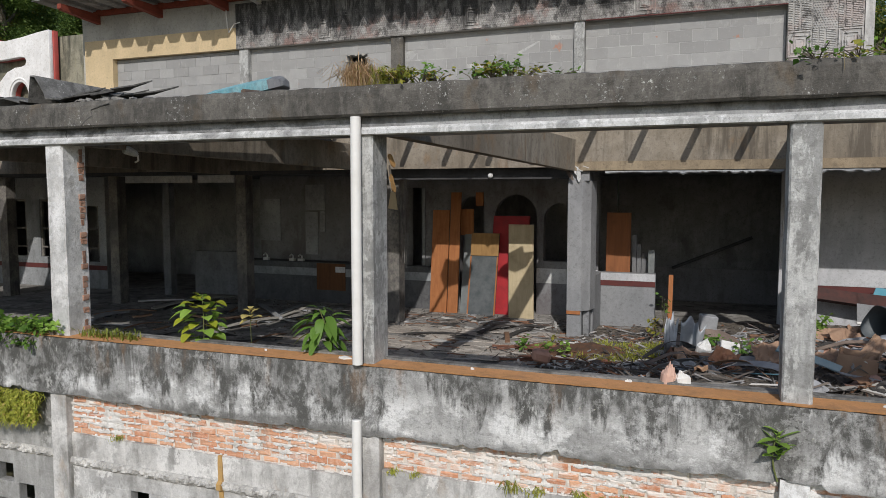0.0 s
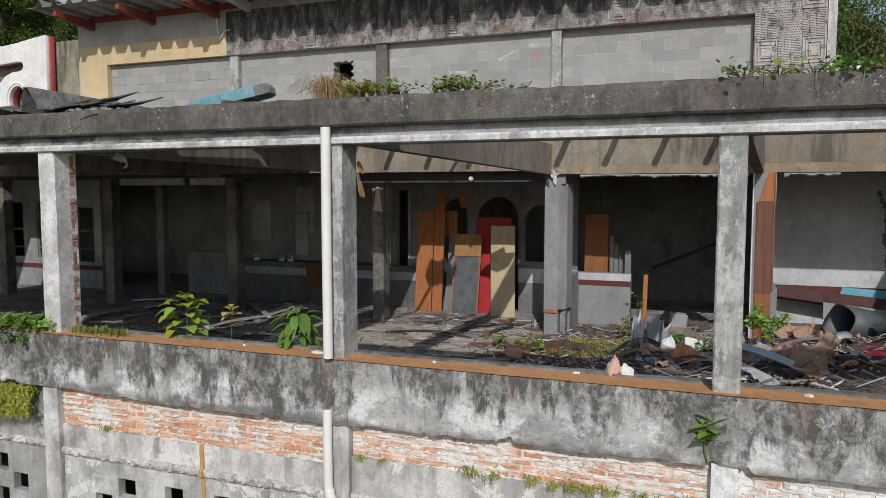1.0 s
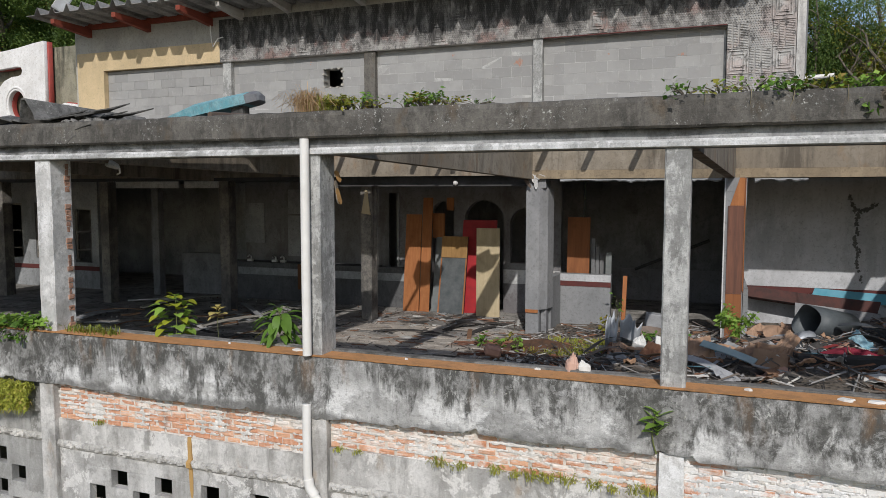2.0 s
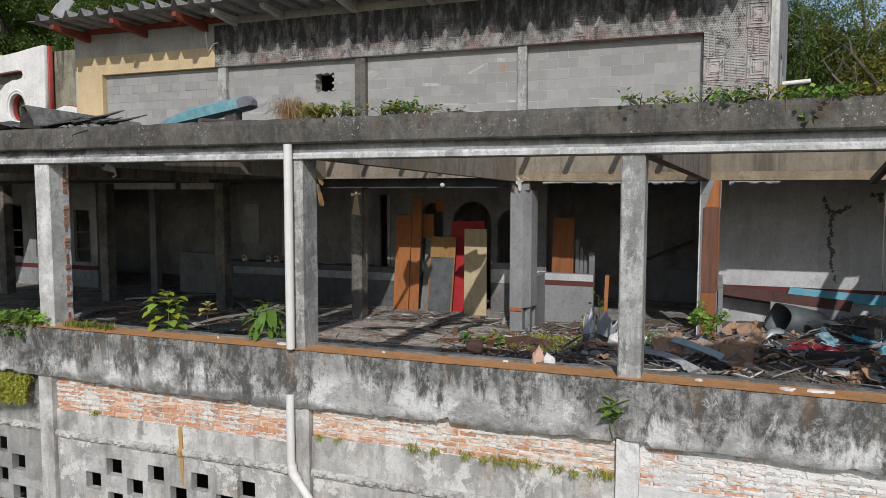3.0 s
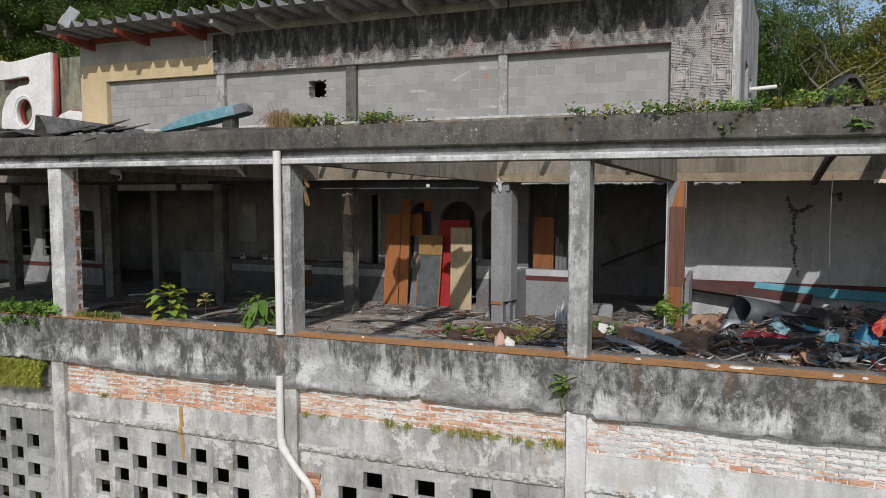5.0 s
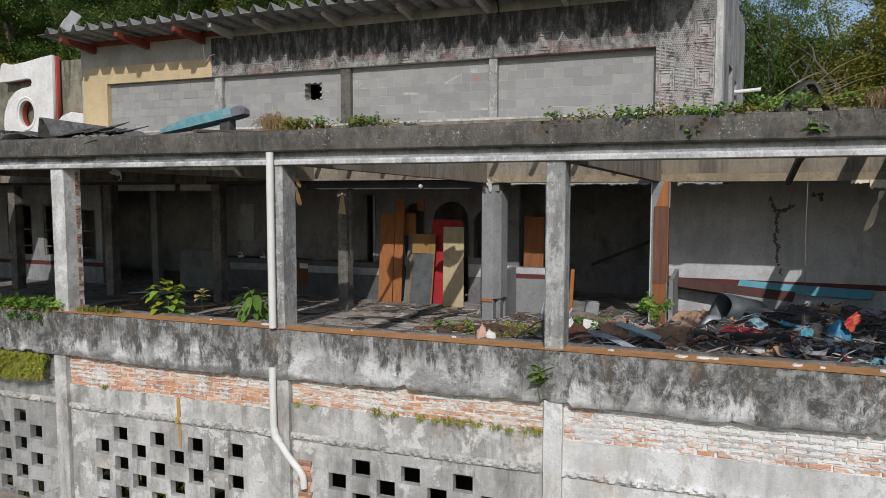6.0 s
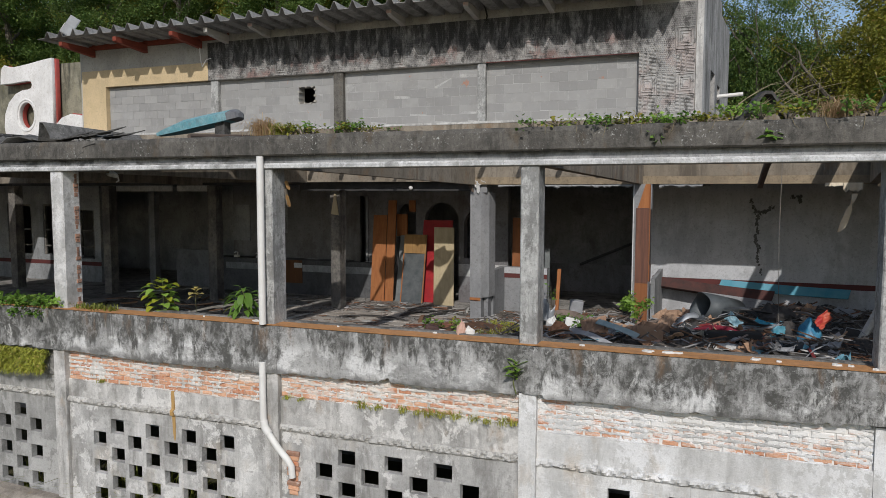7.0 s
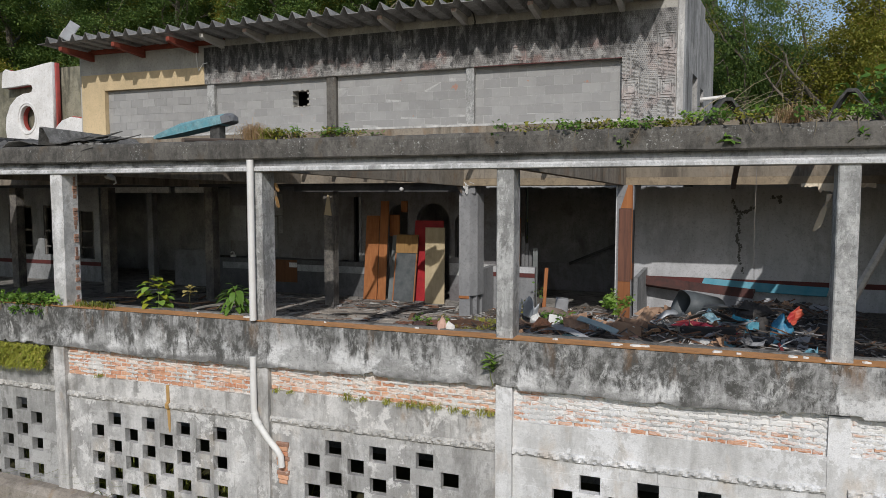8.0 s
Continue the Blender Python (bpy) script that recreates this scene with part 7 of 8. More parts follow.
def bundle(w, l, h, seed):
    """A slumped soft thing: a low dome full of folds, closed below."""
    bm = bmesh.new()
    nr, na = 7, 22
    rings = []
    for r in range(nr + 1):
        f = r / nr
        ring = []
        for a in range(na):
            t = 2 * math.pi * a / na
            e = 1 + 0.28 * nz(math.cos(t) * 1.6 + seed, math.sin(t) * 1.6) + 0.12 * nz(math.cos(t) * 5 + seed, math.sin(t) * 5)
            x, y = math.cos(t) * f * e * w / 2, math.sin(t) * f * e * l / 2
            fold = abs(nz(x * 9 / w + seed, y * 4 / l, seed)) + 0.5 * abs(nz(x * 17 / w, y * 11 / l + seed, 3))
            ring.append(bm.verts.new((x, y, h * (1 - f * f) * (0.55 + 0.5 * nz(x * 3 / w, y * 3 / l, seed)) + 0.45 * h * fold * (1 - 0.6 * f))))
        rings.append(ring)
    for a, b in zip(rings[1:], rings[2:]):
        for q in range(na):
            bm.faces.new((a[q], a[(q + 1) % na], b[(q + 1) % na], b[q]))
    bm.faces.new(rings[1])
    base = [bm.verts.new((v.co.x * 0.9, v.co.y * 0.9, -0.12)) for v in rings[-1]]
    for q in range(na):
        bm.faces.new((rings[-1][q], rings[-1][(q + 1) % na], base[(q + 1) % na], base[q]))
    bm.faces.new(list(reversed(base)))
    bmesh.ops.delete(bm, geom=rings[0], context='VERTS')
    bmesh.ops.recalc_face_normals(bm, faces=list(bm.faces))
    return bm


def open_box(w, d, h, t=0.008):
    """A squashed carton without a lid; walls and floor in one skin."""
    bm = bmesh.new()
    sd = RB.uniform(0, 50)

    def ring(a, b, z):
        pts = [(-a, -b), (-a * 0.3, -b), (a * 0.4, -b), (a, -b), (a, -b * 0.2), (a, b), (a * 0.3, b), (-a * 0.4, b), (-a, b), (-a, b * 0.3)]
        return [(x + 0.09 * w * nz(x * 4 + sd, y * 4, z * 5) , y + 0.09 * d * nz(x * 4, y * 4 + sd, z * 5), z + (0.10 * h * nz(x * 6 + sd, y * 6) if z > h * 0.9 else 0)) for x, y in pts]
    a, b = w / 2, d / 2
    loft(bm, [ring(a, b, 0), ring(a, b, h * 0.5), ring(a, b, h), ring(a - t, b - t, h), ring(a - t, b - t, h * 0.5), ring(a - t, b - t, t)])
    return bm


M_foil = plain("crumpled_zinc", (0.46, 0.48, 0.50), (0.30, 0.32, 0.34), rough=0.5, metal=0.3, scale=5)


def arc_strip(l, w, rise, t=0.012, turn=0.3, n=12):
    """A long strip sprung into an arch, twisted and torn at its ends, along x."""
    bm = bmesh.new()
    s = RB.uniform(0, 40)
    secs = []
    for k in range(n + 1):
        f = k / n
        x, z = l * (f - 0.5), rise * math.sin(math.pi * f) + 0.02 * nz(f * 4 + s)
        a = turn * (f - 0.5) + 0.25 * nz(f * 2 + s, 3)
        q = w * (0.35 if k in (0, n) else 1.0) * (0.9 + 0.2 * nz(f * 5 + s, 8)) / 2
        dy, dz = math.cos(a) * q, math.sin(a) * q
        secs.append([(x, -dy, z - dz), (x, dy, z + dz), (x, dy, z + dz + t), (x, -dy, z - dz + t)])
    loft(bm, secs)
    return bm


def folded_sheet(w, h, folds, amp, t=0.006):
    """A standing sheet of metal with vertical folds, torn along the top; foot at z = 0."""
    bm = bmesh.new()
    s = RB.uniform(0, 40)
    nx, nh = 26, 7
    grid = []
    for side in (0, 1):
        for j in range(nh + 1):
            for i in range(nx + 1):
                f, g = i / nx, j / nh
                y = amp * math.sin(2 * math.pi * folds * f + 0.8 * g + s) * (0.6 + 0.5 * g) + 0.25 * amp * nz(f * 5 + s, g * 4)
                top = h * (0.82 + 0.30 * nz(f * 5 + s, 9))
                grid.append(bm.verts.new((w * (f - 0.5) * (1 + 0.15 * g), y + side * t, top * g)))
    m = (nx + 1) * (nh + 1)
    at = lambda side, j, i: grid[side * m + j * (nx + 1) + i]
    for j in range(nh):
        for i in range(nx):
            bm.faces.new((at(0, j, i), at(0, j, i + 1), at(0, j + 1, i + 1), at(0, j + 1, i)))
            bm.faces.new((at(1, j + 1, i), at(1, j + 1, i + 1), at(1, j, i + 1), at(1, j, i)))
    for i in range(nx):
        bm.faces.new((at(0, nh, i), at(0, nh, i + 1), at(1, nh, i + 1), at(1, nh, i)))
        bm.faces.new((at(1, 0, i), at(1, 0, i + 1), at(0, 0, i + 1), at(0, 0, i)))
    for j in range(nh):
        bm.faces.new((at(1, j, 0), at(0, j, 0), at(0, j + 1, 0), at(1, j + 1, 0)))
        bm.faces.new((at(0, j, nx), at(1, j, nx), at(1, j + 1, nx), at(0, j + 1, nx)))
    return bm


def place(name, bm, mat, at, turn, label, category, group="", smooth=False):
    ob = thing(name, bm, mat, label, category, group, smooth=smooth)
    ob.matrix_world = pose(*at, *turn)
    return ob


place("zinc_sheet", folded_sheet(0.17, 0.62, 0.5, 0.09), M_foil, (2.27, 4.7, 0.30), (-8, 4, 12), "folded pale zinc sheet standing in the rubble", "metal sheet", "zinc sheets", True)
place("zinc_sheet", folded_sheet(0.28, 0.62, 1.4, 0.07), M_foil, (2.52, 4.8, 0.28), (6, 10, -20), "crumpled grey zinc sheet standing in the rubble", "metal sheet", "zinc sheets", True)
place("grey_block", cube_bm(-0.13, 0.13, -0.10, 0.10, 0, 0.36, 0.012), PAL[2], (2.72, 6.7, 0.22), (4, 6, 14), "grey concrete block on the heap", "block")
M_strip_dark = plain("dark_rubber_strip", (0.06, 0.056, 0.053), (0.10, 0.095, 0.09), rough=0.6, scale=5)
M_strip_brown = plain("brown_lining_strip", (0.26, 0.20, 0.16), (0.15, 0.115, 0.095), rough=0.7, scale=5)
for k in range(12):
    f = k / 11
    l = 0.7 + 0.7 * RB.uniform()
    place("sprung_strip", arc_strip(l, 0.10 + 0.20 * RB.uniform(), 0.06 + 0.16 * RB.uniform(), 0.006, RB.uniform(-0.9, 0.9)), (M_strip_dark, M_strip_brown, PAL[2], PAL[4])[k % 4],
          (2.3 + 1.3 * f + 0.15 * RB.normal(), 4.0 + 0.55 * RB.normal(), 0.30 + 0.08 * RB.uniform()), (RB.uniform(-35, 35), RB.uniform(-14, 14), RB.normal() * 28), "long dark strip sprung into an arch on the heap", "strip", "sprung strips")
for k in range(8):
    l = 0.7 + 0.8 * RB.uniform()
    x, y = 4.1 + 2.9 * RB.uniform(), 5.0 + 1.6 * RB.uniform()
    place("sprung_strip", arc_strip(l, 0.05 + 0.12 * RB.uniform(), 0.06 + 0.16 * RB.uniform(), turn=RB.uniform(-0.9, 0.9)), (M_strip_dark, PAL[5], PAL[2], M_strip_brown)[k % 4],
          (x, y, heap(x, y) + 0.04), (RB.uniform(-35, 35), RB.uniform(-16, 16), RB.normal() * 35), "long dark strip sprung into an arch on the heap", "strip", "sprung strips")
place("pale_sheet", arc_strip(0.5, 0.13, 0.12, turn=1.0), M_foil, (4.92, 5.3, 0.50), (30, -28, 25), "pale metal sheet bent upwards on the heap", "metal sheet", smooth=True)
leaf_panel = empty("fallen_partition", (5.8, 8.2, 0.30), "flat grey partition panel with a white edge lying behind the duct", "partition", turn=(-32, 6, 4))
part("board", cube_bm(-0.7, 0.7, -0.012, 0.012, 0, 0.34, 0.004), M_counter, leaf_panel)
part("edge_strip", cube_bm(-0.7, 0.7, -0.016, 0.016, -0.045, -0.001, 0.004), M_scrap, leaf_panel, "white edge strip")
place("plaster_block", bundle(0.12, 0.10, 0.12, 6.2), plain("pink_plaster", (0.62, 0.42, 0.34), (0.5, 0.32, 0.25), rough=0.95), (2.50, 0.30, 1.10), (0, 9, 20), "pink broken plaster block standing on the sill", "plaster")
place("plaster_block", bundle(0.13, 0.09, 0.07, 8.7), M_scrap, (2.61, 0.31, 1.08), (0, -7, -12), "white broken plaster block standing on the sill", "plaster")
bm = bmesh.new()
for k in range(420):
    x, y = RB.normal(1.5, 0.5), RB.normal(4.75, 0.25)
    if k % 4 == 0:
        x, y = RB.normal(3.25, 0.25), RB.normal(6.3, 0.3)
    r = RB.uniform(0.008, 0.035)
    m = pose(x, y, heap(x, y) + 0.03 if x > 0.4 else 0.03, *[float(q) for q in RB.uniform(0, 360, 3)])
    bx(bm, -r, r, -r * 0.7, r * 0.7, -r * 0.4, r * 0.4, m)
thing("plaster_crumbs", bm, PAL[3], "white plaster crumbs scattered over the rubble edge", "crumbs", kind="stuff")
mo = [(0.25 + 1.65 * i / 30, 4.85 + 1.25 * j / 24) for j in range(25) for i in range(31)]
mv_ = [(x, y, max(heap(x, y) if x > 0.4 else 0.0, 0.0) - 0.03 + 0.20 * max(0.0, 1 - ((x - 1.08) / 0.8) ** 2 - ((y - 5.47) / 0.6) ** 2) ** 0.7 + 0.035 * fr(x * 5, y * 5)) for x, y in mo]
me = tri_mesh("soil_mound", mv_, [(j * 31 + i, j * 31 + i + 1, (j + 1) * 31 + i + 1, (j + 1) * 31 + i) for j in range(24) for i in range(30)])
thing("soil_mound", me, plain("rusty_soil", (0.15, 0.075, 0.042), (0.06, 0.045, 0.035), rough=0.95, scale=5, bump=0.8), "low mound of rusty brown soil on the hall floor", "soil", kind="stuff")
# open duct: a rolled sheet with a wall thickness
bm = bmesh.new()
ring = lambda y, r: [(r * (1 + 0.05 * math.sin(2 * a)) * math.cos(a), y + 0.03 * math.sin(3 * a), r * 0.92 * math.sin(a)) for a in [2 * math.pi * q / 26 for q in range(26)]]
outer = [ring(y, r) for y, r in ((0, 0.31), (0.35, 0.29), (0.78, 0.25))]
inner = [ring(y, r) for y, r in ((0.77, 0.236), (0.35, 0.278), (0.0, 0.298))]
rv = [[bm.verts.new(p) for p in r] for r in outer + inner]
for a, b in zip(rv, rv[1:] + rv[:1]):
    for q in range(26):
        bm.faces.new((a[q], a[(q + 1) % 26], b[(q + 1) % 26], b[q]))
bmesh.ops.recalc_face_normals(bm, faces=list(bm.faces))
special("sheet_duct", bm, plain("duct_grey", (0.10, 0.115, 0.12), (0.055, 0.06, 0.065), rough=0.5, scale=3), (5.12, 6.55, 0.60), (-8, 0, -58), "grey sheet-metal duct lying open on the heap", "duct", True, 0.24)
M_carton = plain("brown_carton", (0.42, 0.28, 0.19), (0.28, 0.175, 0.115), rough=0.9, scale=3)
place("open_carton", open_box(0.42, 0.30, 0.34), M_carton, (4.45, 4.08, 0.30), (6, 5, -14), "squashed open brown carton standing in the rubble", "carton")
place("bent_carton", crumple(0.20, 0.36, 0.06, n=12), M_carton, (4.64, 4.2, 0.66), (62, 30, -20), "torn flap of brown carton sticking up", "carton")
special("bent_carton", crumple(0.42, 0.36, 0.12, n=14), M_carton, (3.52, 4.1, 0.52), (50, -8, 12), "bent sheet of brown corrugated carton", "carton", lift=0.16)
special("bent_carton", crumple(0.34, 0.26, 0.14, n=14), plain("orange_carton", (0.50, 0.25, 0.14), (0.38, 0.18, 0.10), rough=0.9), (2.98, 3.95, 0.3), (40, 10, -24), "bent orange-brown carton on the rubble", "carton", lift=0.14)
for k in range(20):
    x, y = RB.uniform(2.0, 7.0), RB.uniform(3.2, 5.4)
    ob = thing("crumpled_scrap", crumple(RB.uniform(0.2, 0.5), RB.uniform(0.08, 0.22), RB.uniform(0.06, 0.14), n=10), PAL[(2, 1, 5, 0, 7, 2, 7, 4)[k % 8]], "crumpled bent scrap lying on the heap", "scrap", "crumpled scraps")
    put_on(ob, x, y, 0.05, RB.uniform(5, 40), RB.uniform(-20, 20), RB.normal() * 40)
M_rusty = plain("rusty_brown", (0.22, 0.095, 0.055), (0.11, 0.06, 0.045), rough=0.9, scale=5)
for k in range(16):
    x, y = RB.uniform(-0.2, 1.7), RB.uniform(4.7, 5.9)
    ob = thing("rusty_strip", crumple(RB.uniform(0.5, 1.0), RB.uniform(0.07, 0.16), RB.uniform(0.02, 0.05), n=10), M_rusty, "rusty brown strip lying on the hall floor", "strip", "rusty strips")
    ob.matrix_world = pose(x, y, (heap(x, y) if x > 0.4 else 0.0) + 0.05, RB.uniform(-8, 8), RB.uniform(-4, 4), RB.normal() * 22)
special("plaster_board", cube_bm(-0.13, 0.13, -0.02, 0.02, 0, 0.20, 0.006), M_scrap, (3.05, 4.6, 0.35), (-28, 12, 20), "broken white plaster board stuck in the rubble", "plaster", lift=0.02)
for k in range(9):
    x, y = RB.uniform(1.9, 7.4), RB.uniform(3.4, 6.4)
    ob = thing("bent_dark_sheet", crumple(RB.uniform(0.5, 1.0), RB.uniform(0.09, 0.2), RB.uniform(0.10, 0.18), n=12), PAL[(1, 5, 7, 2, 0)[k % 5]], "long bent dark sheet in the rubble", "sheet", "bent dark sheets")
    put_on(ob, x, y, 0.04, RB.uniform(-30, 30), RB.uniform(-10, 10), RB.normal() * 35)
special("open_carton", open_box(0.2, 0.16, 0.14), PAL[6], (2.35, 4.5, 0.3), (40, 10, 30), "small pinkish open carton in the rubble", "carton", lift=0.05)
for x, y, w, rz, ry in ((2.5, 4.35, 0.26, 18, 10), (4.15, 4.2, 0.28, -20, -14), (4.72, 6.6, 0.36, 12, 8), (4.45, 6.8, 0.30, 50, -18), (4.95, 7.0, 0.24, 40, 4)):
    special("flattened_carton", crumple(w * 1.3, w, 0.10, n=11), M_carton, (x, y, 0.0), (34, ry, rz), "crumpled brown carton on the heap", "carton", lift=0.12)
sack = empty("shopping_sack", (6.76, 4.6, 0.36), "upright blue plastic sack with a red and orange flap", "sack", turn=(-6, 8, 12))
bm = bundle(0.40, 0.30, 0.34, 7.1)
for v_ in bm.verts:
    v_.co.z = v_.co.z * 1.35 + 0.1
    v_.co.x *= 1 - 0.25 * max(0.0, v_.co.z)
part("body", bm, plain("blue_sack", (0.02, 0.15, 0.28), (0.10, 0.30, 0.42), rough=0.4, scale=9), sack, smooth=True)
bm = crumple(0.16, 0.32, 0.07, n=10)
bmesh.ops.transform(bm, matrix=pose(0.13, -0.10, 0.44, 68, 42, 0), verts=bm.verts)
part("flap", bm, plain("red_orange_flap", (0.46, 0.03, 0.04), (0.52, 0.17, 0.08), rough=0.45, scale=5), sack, "crumpled red and orange flap", smooth=True)
special("blue_sack", bundle(0.24, 0.26, 0.18, 9.4), plain("teal_sack", (0.05, 0.27, 0.36), (0.2, 0.4, 0.46), rough=0.5, scale=6), (6.35, 4.6, 0.2), (40, 10, 40), "blue plastic sack half buried in rubble", "sack", lift=0.04)
special("blue_rag", crumple(0.34, 0.10, 0.08, n=9), plain("bright_blue_rag", (0.03, 0.28, 0.42), (0.10, 0.4, 0.5), rough=0.5), (6.2, 5.4, 0.3), (30, 14, -20), "bright blue plastic rag on the heap", "rag", lift=0.10)
M_foam_blue = plain("pale_blue_foam", (0.16, 0.36, 0.44), (0.4, 0.52, 0.56), rough=0.7, scale=5)
special("foam_piece", crumple(0.36, 0.16, 0.09, n=11), M_foam_blue, (5.72, 5.3, 0.45), (40, 30, -34), "pale blue foam piece on the heap", "foam", lift=0.14)
special("foam_strip", plank(0.72, 0.11, 0.02, None), plain("grey_teal_strip", (0.22, 0.32, 0.34), (0.34, 0.40, 0.40), rough=0.7, scale=5), (3.92, 3.94, 0.5), (35, 14, -14), "grey-blue board lying across the rubble", "board", lift=0.16)
special("maroon_cloth", bundle(1.1, 0.5, 0.17, 5.5), plain("maroon_cloth", (0.26, 0.025, 0.045), (0.12, 0.015, 0.025), rough=0.9), (5.6, 4.42, 0.42), (12, 4, 6), "maroon cloth heaped on the rubble", "cloth", lift=0.02)
for k, (x, y, w, h) in enumerate(((6.5, 4.7, 0.45, 0.24), (5.15, 5.0, 0.45, 0.2), (3.4, 4.4, 0.4, 0.16), (7.5, 4.2, 0.6, 0.2), (7.4, 5.4, 0.7, 0.24), (6.4, 6.2, 0.8, 0.3))):
    special("black_bag", bundle(w, w * 0.8, h, 20 + k * 1.7), PAL[1], (x, y, 0.0), (10, 5, 40 * k), "slumped black plastic bag in the rubble", "bag", lift=0.02)
special("fallen_beam", plank(2.5, 0.22, 0.12, None), plain("charred_maroon_beam", (0.10, 0.04, 0.034), (0.045, 0.03, 0.028), rough=0.8, scale=5), (5.3, 8.75, 0.66), (60, 5, -4), "long brown fallen beam along the back wall", "beam")
M_blue_panel = plain("blue_panel", (0.05, 0.25, 0.34), (0.12, 0.32, 0.40), rough=0.6, scale=4)
special("blue_sheet", plank(2.5, 0.20, 0.03, None), M_blue_panel, (6.75, 8.9, 0.72), (70, 2.5, 0), "bright blue sheet leaning on the back wall", "sheet")
special("black_tray", cube_bm(-0.67, 0.67, -0.10, 0.10, 0, 0.17, 0.015), plain("black_plastic", (0.035, 0.034, 0.034), (0.02, 0.02, 0.02), rough=0.5), (5.4, 3.95, 0.38), (0, -1, 5), "long black plastic tray lying on the rubble", "tray", lift=-0.06)
special("stone_chunk", bundle(0.20, 0.18, 0.14, 4.4), M_scrap, (2.72, 4.5, 0.4), (20, 10, 30), "white plaster lump on the heap", "plaster")
# brick lump on the open floor
special("plaster_lump", cube_bm(-0.13, 0.13, -0.09, 0.09, 0, 0.17, 0.04), PAL[6], (0.55, 4.2, 0.03), (10, 14, 25), "pinkish plaster lump on the floor", "plaster")
for x, y, z, n, sp, h, seed in ((0.72, 5.1, 0.16, 36, 0.12, 0.24, 1), (0.50, 4.62, 0.1, 50, 0.14, 0.34, 2), (1.95, 6.9, 0.2, 60, 0.2, 0.42, 3), (2.9, 5.0, 0.4, 60, 0.2, 0.26, 4), (3.2, 4.6, 0.42, 50, 0.2, 0.24, 5), (4.02, 5.5, 0.35, 340, 0.30, 0.68, 6), (0.0, 5.4, 0.0, 40, 0.12, 0.26, 7), (0.35, 5.9, 0.0, 24, 0.1, 0.2, 8), (2.0, 7.9, 0.1, 30, 0.12, 0.7, 9)):
    bush("floor_weed", (x, y, heap(x, y) if x > 0.4 else 0.0), "green weed growing out of the rubble", "weed", n, 0.08, sp, M_leaf_young if seed in (1, 2, 6) else M_leaf_bright if seed in (4, 5, 7, 9) else M_leaf_olive, 0.09, 8, h, 500 + seed, "floor weeds", 0.55)
for k in range(26):
    x, y = 1.0 + 0.042 * k + 0.1 * fr(k * 1.3), 5.0 + 0.26 * (k % 5)
    tuft("floor_grass", (x, y, heap(x, y)), "olive grass growing on the rubble", "grass", 80, 0.20, 0.16, M_grass_yellow, 500 + k, "floor grass")

# ---- bricks, blocks and tiles ----


def brick_mat(name, cover, tone, rise=0.30, white=(0.76, 0.70, 0.64)):
    """Old brick with whitewash left on it; cover: how much."""
    k = Mat(name, 0.92)
    r = k.rand()
    c = k.mix(r, tone[0], tone[1])
    c = k.mix(k.step(k.noise(30, 6, 0.7), 0.4, 0.7, 0, 0.5), c, tone[2])
    low = k.op('MULTIPLY', k.op('SUBTRACT', k.axis(2), 0.22), rise)
    n = k.op('ADD', k.op('ADD', low, k.noise(4.5, 8, 0.70, k.stretch(0.7, 1, 1.9, 6), 0.6)), k.op('MULTIPLY', k.op('SUBTRACT', k.op('FRACT', k.op('MULTIPLY', r, 13.7)), 0.5), 0.10))
    c = k.mix(k.step(n, 0.57 - cover * 0.22, 0.70 - cover * 0.22), c, white)
    c = k.mix(k.step(k.noise(2.2, 7, 0.7, k.stretch(2, 2, 0.7, 4)), 0.57, 0.72, 0, 0.6), c, (0.24, 0.23, 0.21))
    k.color(c)
    return k.bump(k.noise(45, 6, 0.75), 0.7, 0.012).m


TONE = ((0.68, 0.38, 0.23), (0.50, 0.20, 0.10), (0.74, 0.56, 0.44))
M_bricks = [brick_mat("bare_brick", 0.36, TONE), brick_mat("half_washed_brick", 0.42, TONE), brick_mat("mostly_washed_brick", 0.52, TONE), brick_mat("whitewashed_brick", 0.86, TONE, 0.40, (0.80, 0.785, 0.76)), brick_mat("whitewashed_brick_end", 0.80, TONE, 0.40, (0.80, 0.785, 0.76))]


def piece_mesh(w, h, d, e, mat, seed=0, rough=0.0):
    """A block with a chamfered, slightly uneven face; front at y = 0."""
    rg = np.random.default_rng(seed)
    j = lambda: float(rg.uniform(-rough, rough))
    a, b = w / 2, h / 2
    v = [(-a, d, -b), (a, d, -b), (a, d, b), (-a, d, b)]
    v += [(sx * a + j() * 0.5, e, sz * b + j() * 0.5) for sx, sz in ((-1, -1), (1, -1), (1, 1), (-1, 1))]
    v += [(sx * (a - e) + j(), 0.0 + j() * 0.6, sz * (b - e) + j()) for sx, sz in ((-1, -1), (1, -1), (1, 1), (-1, 1))]
    f = [(3, 2, 1, 0)]
    for o in (0, 4):
        for i in range(4):
            f.append((o + i, o + (i + 1) % 4, o + 4 + (i + 1) % 4, o + 4 + i))
    f.append((8, 9, 10, 11))
    me = tri_mesh("piece", v, f)
    me.materials.append(mat)
    return me


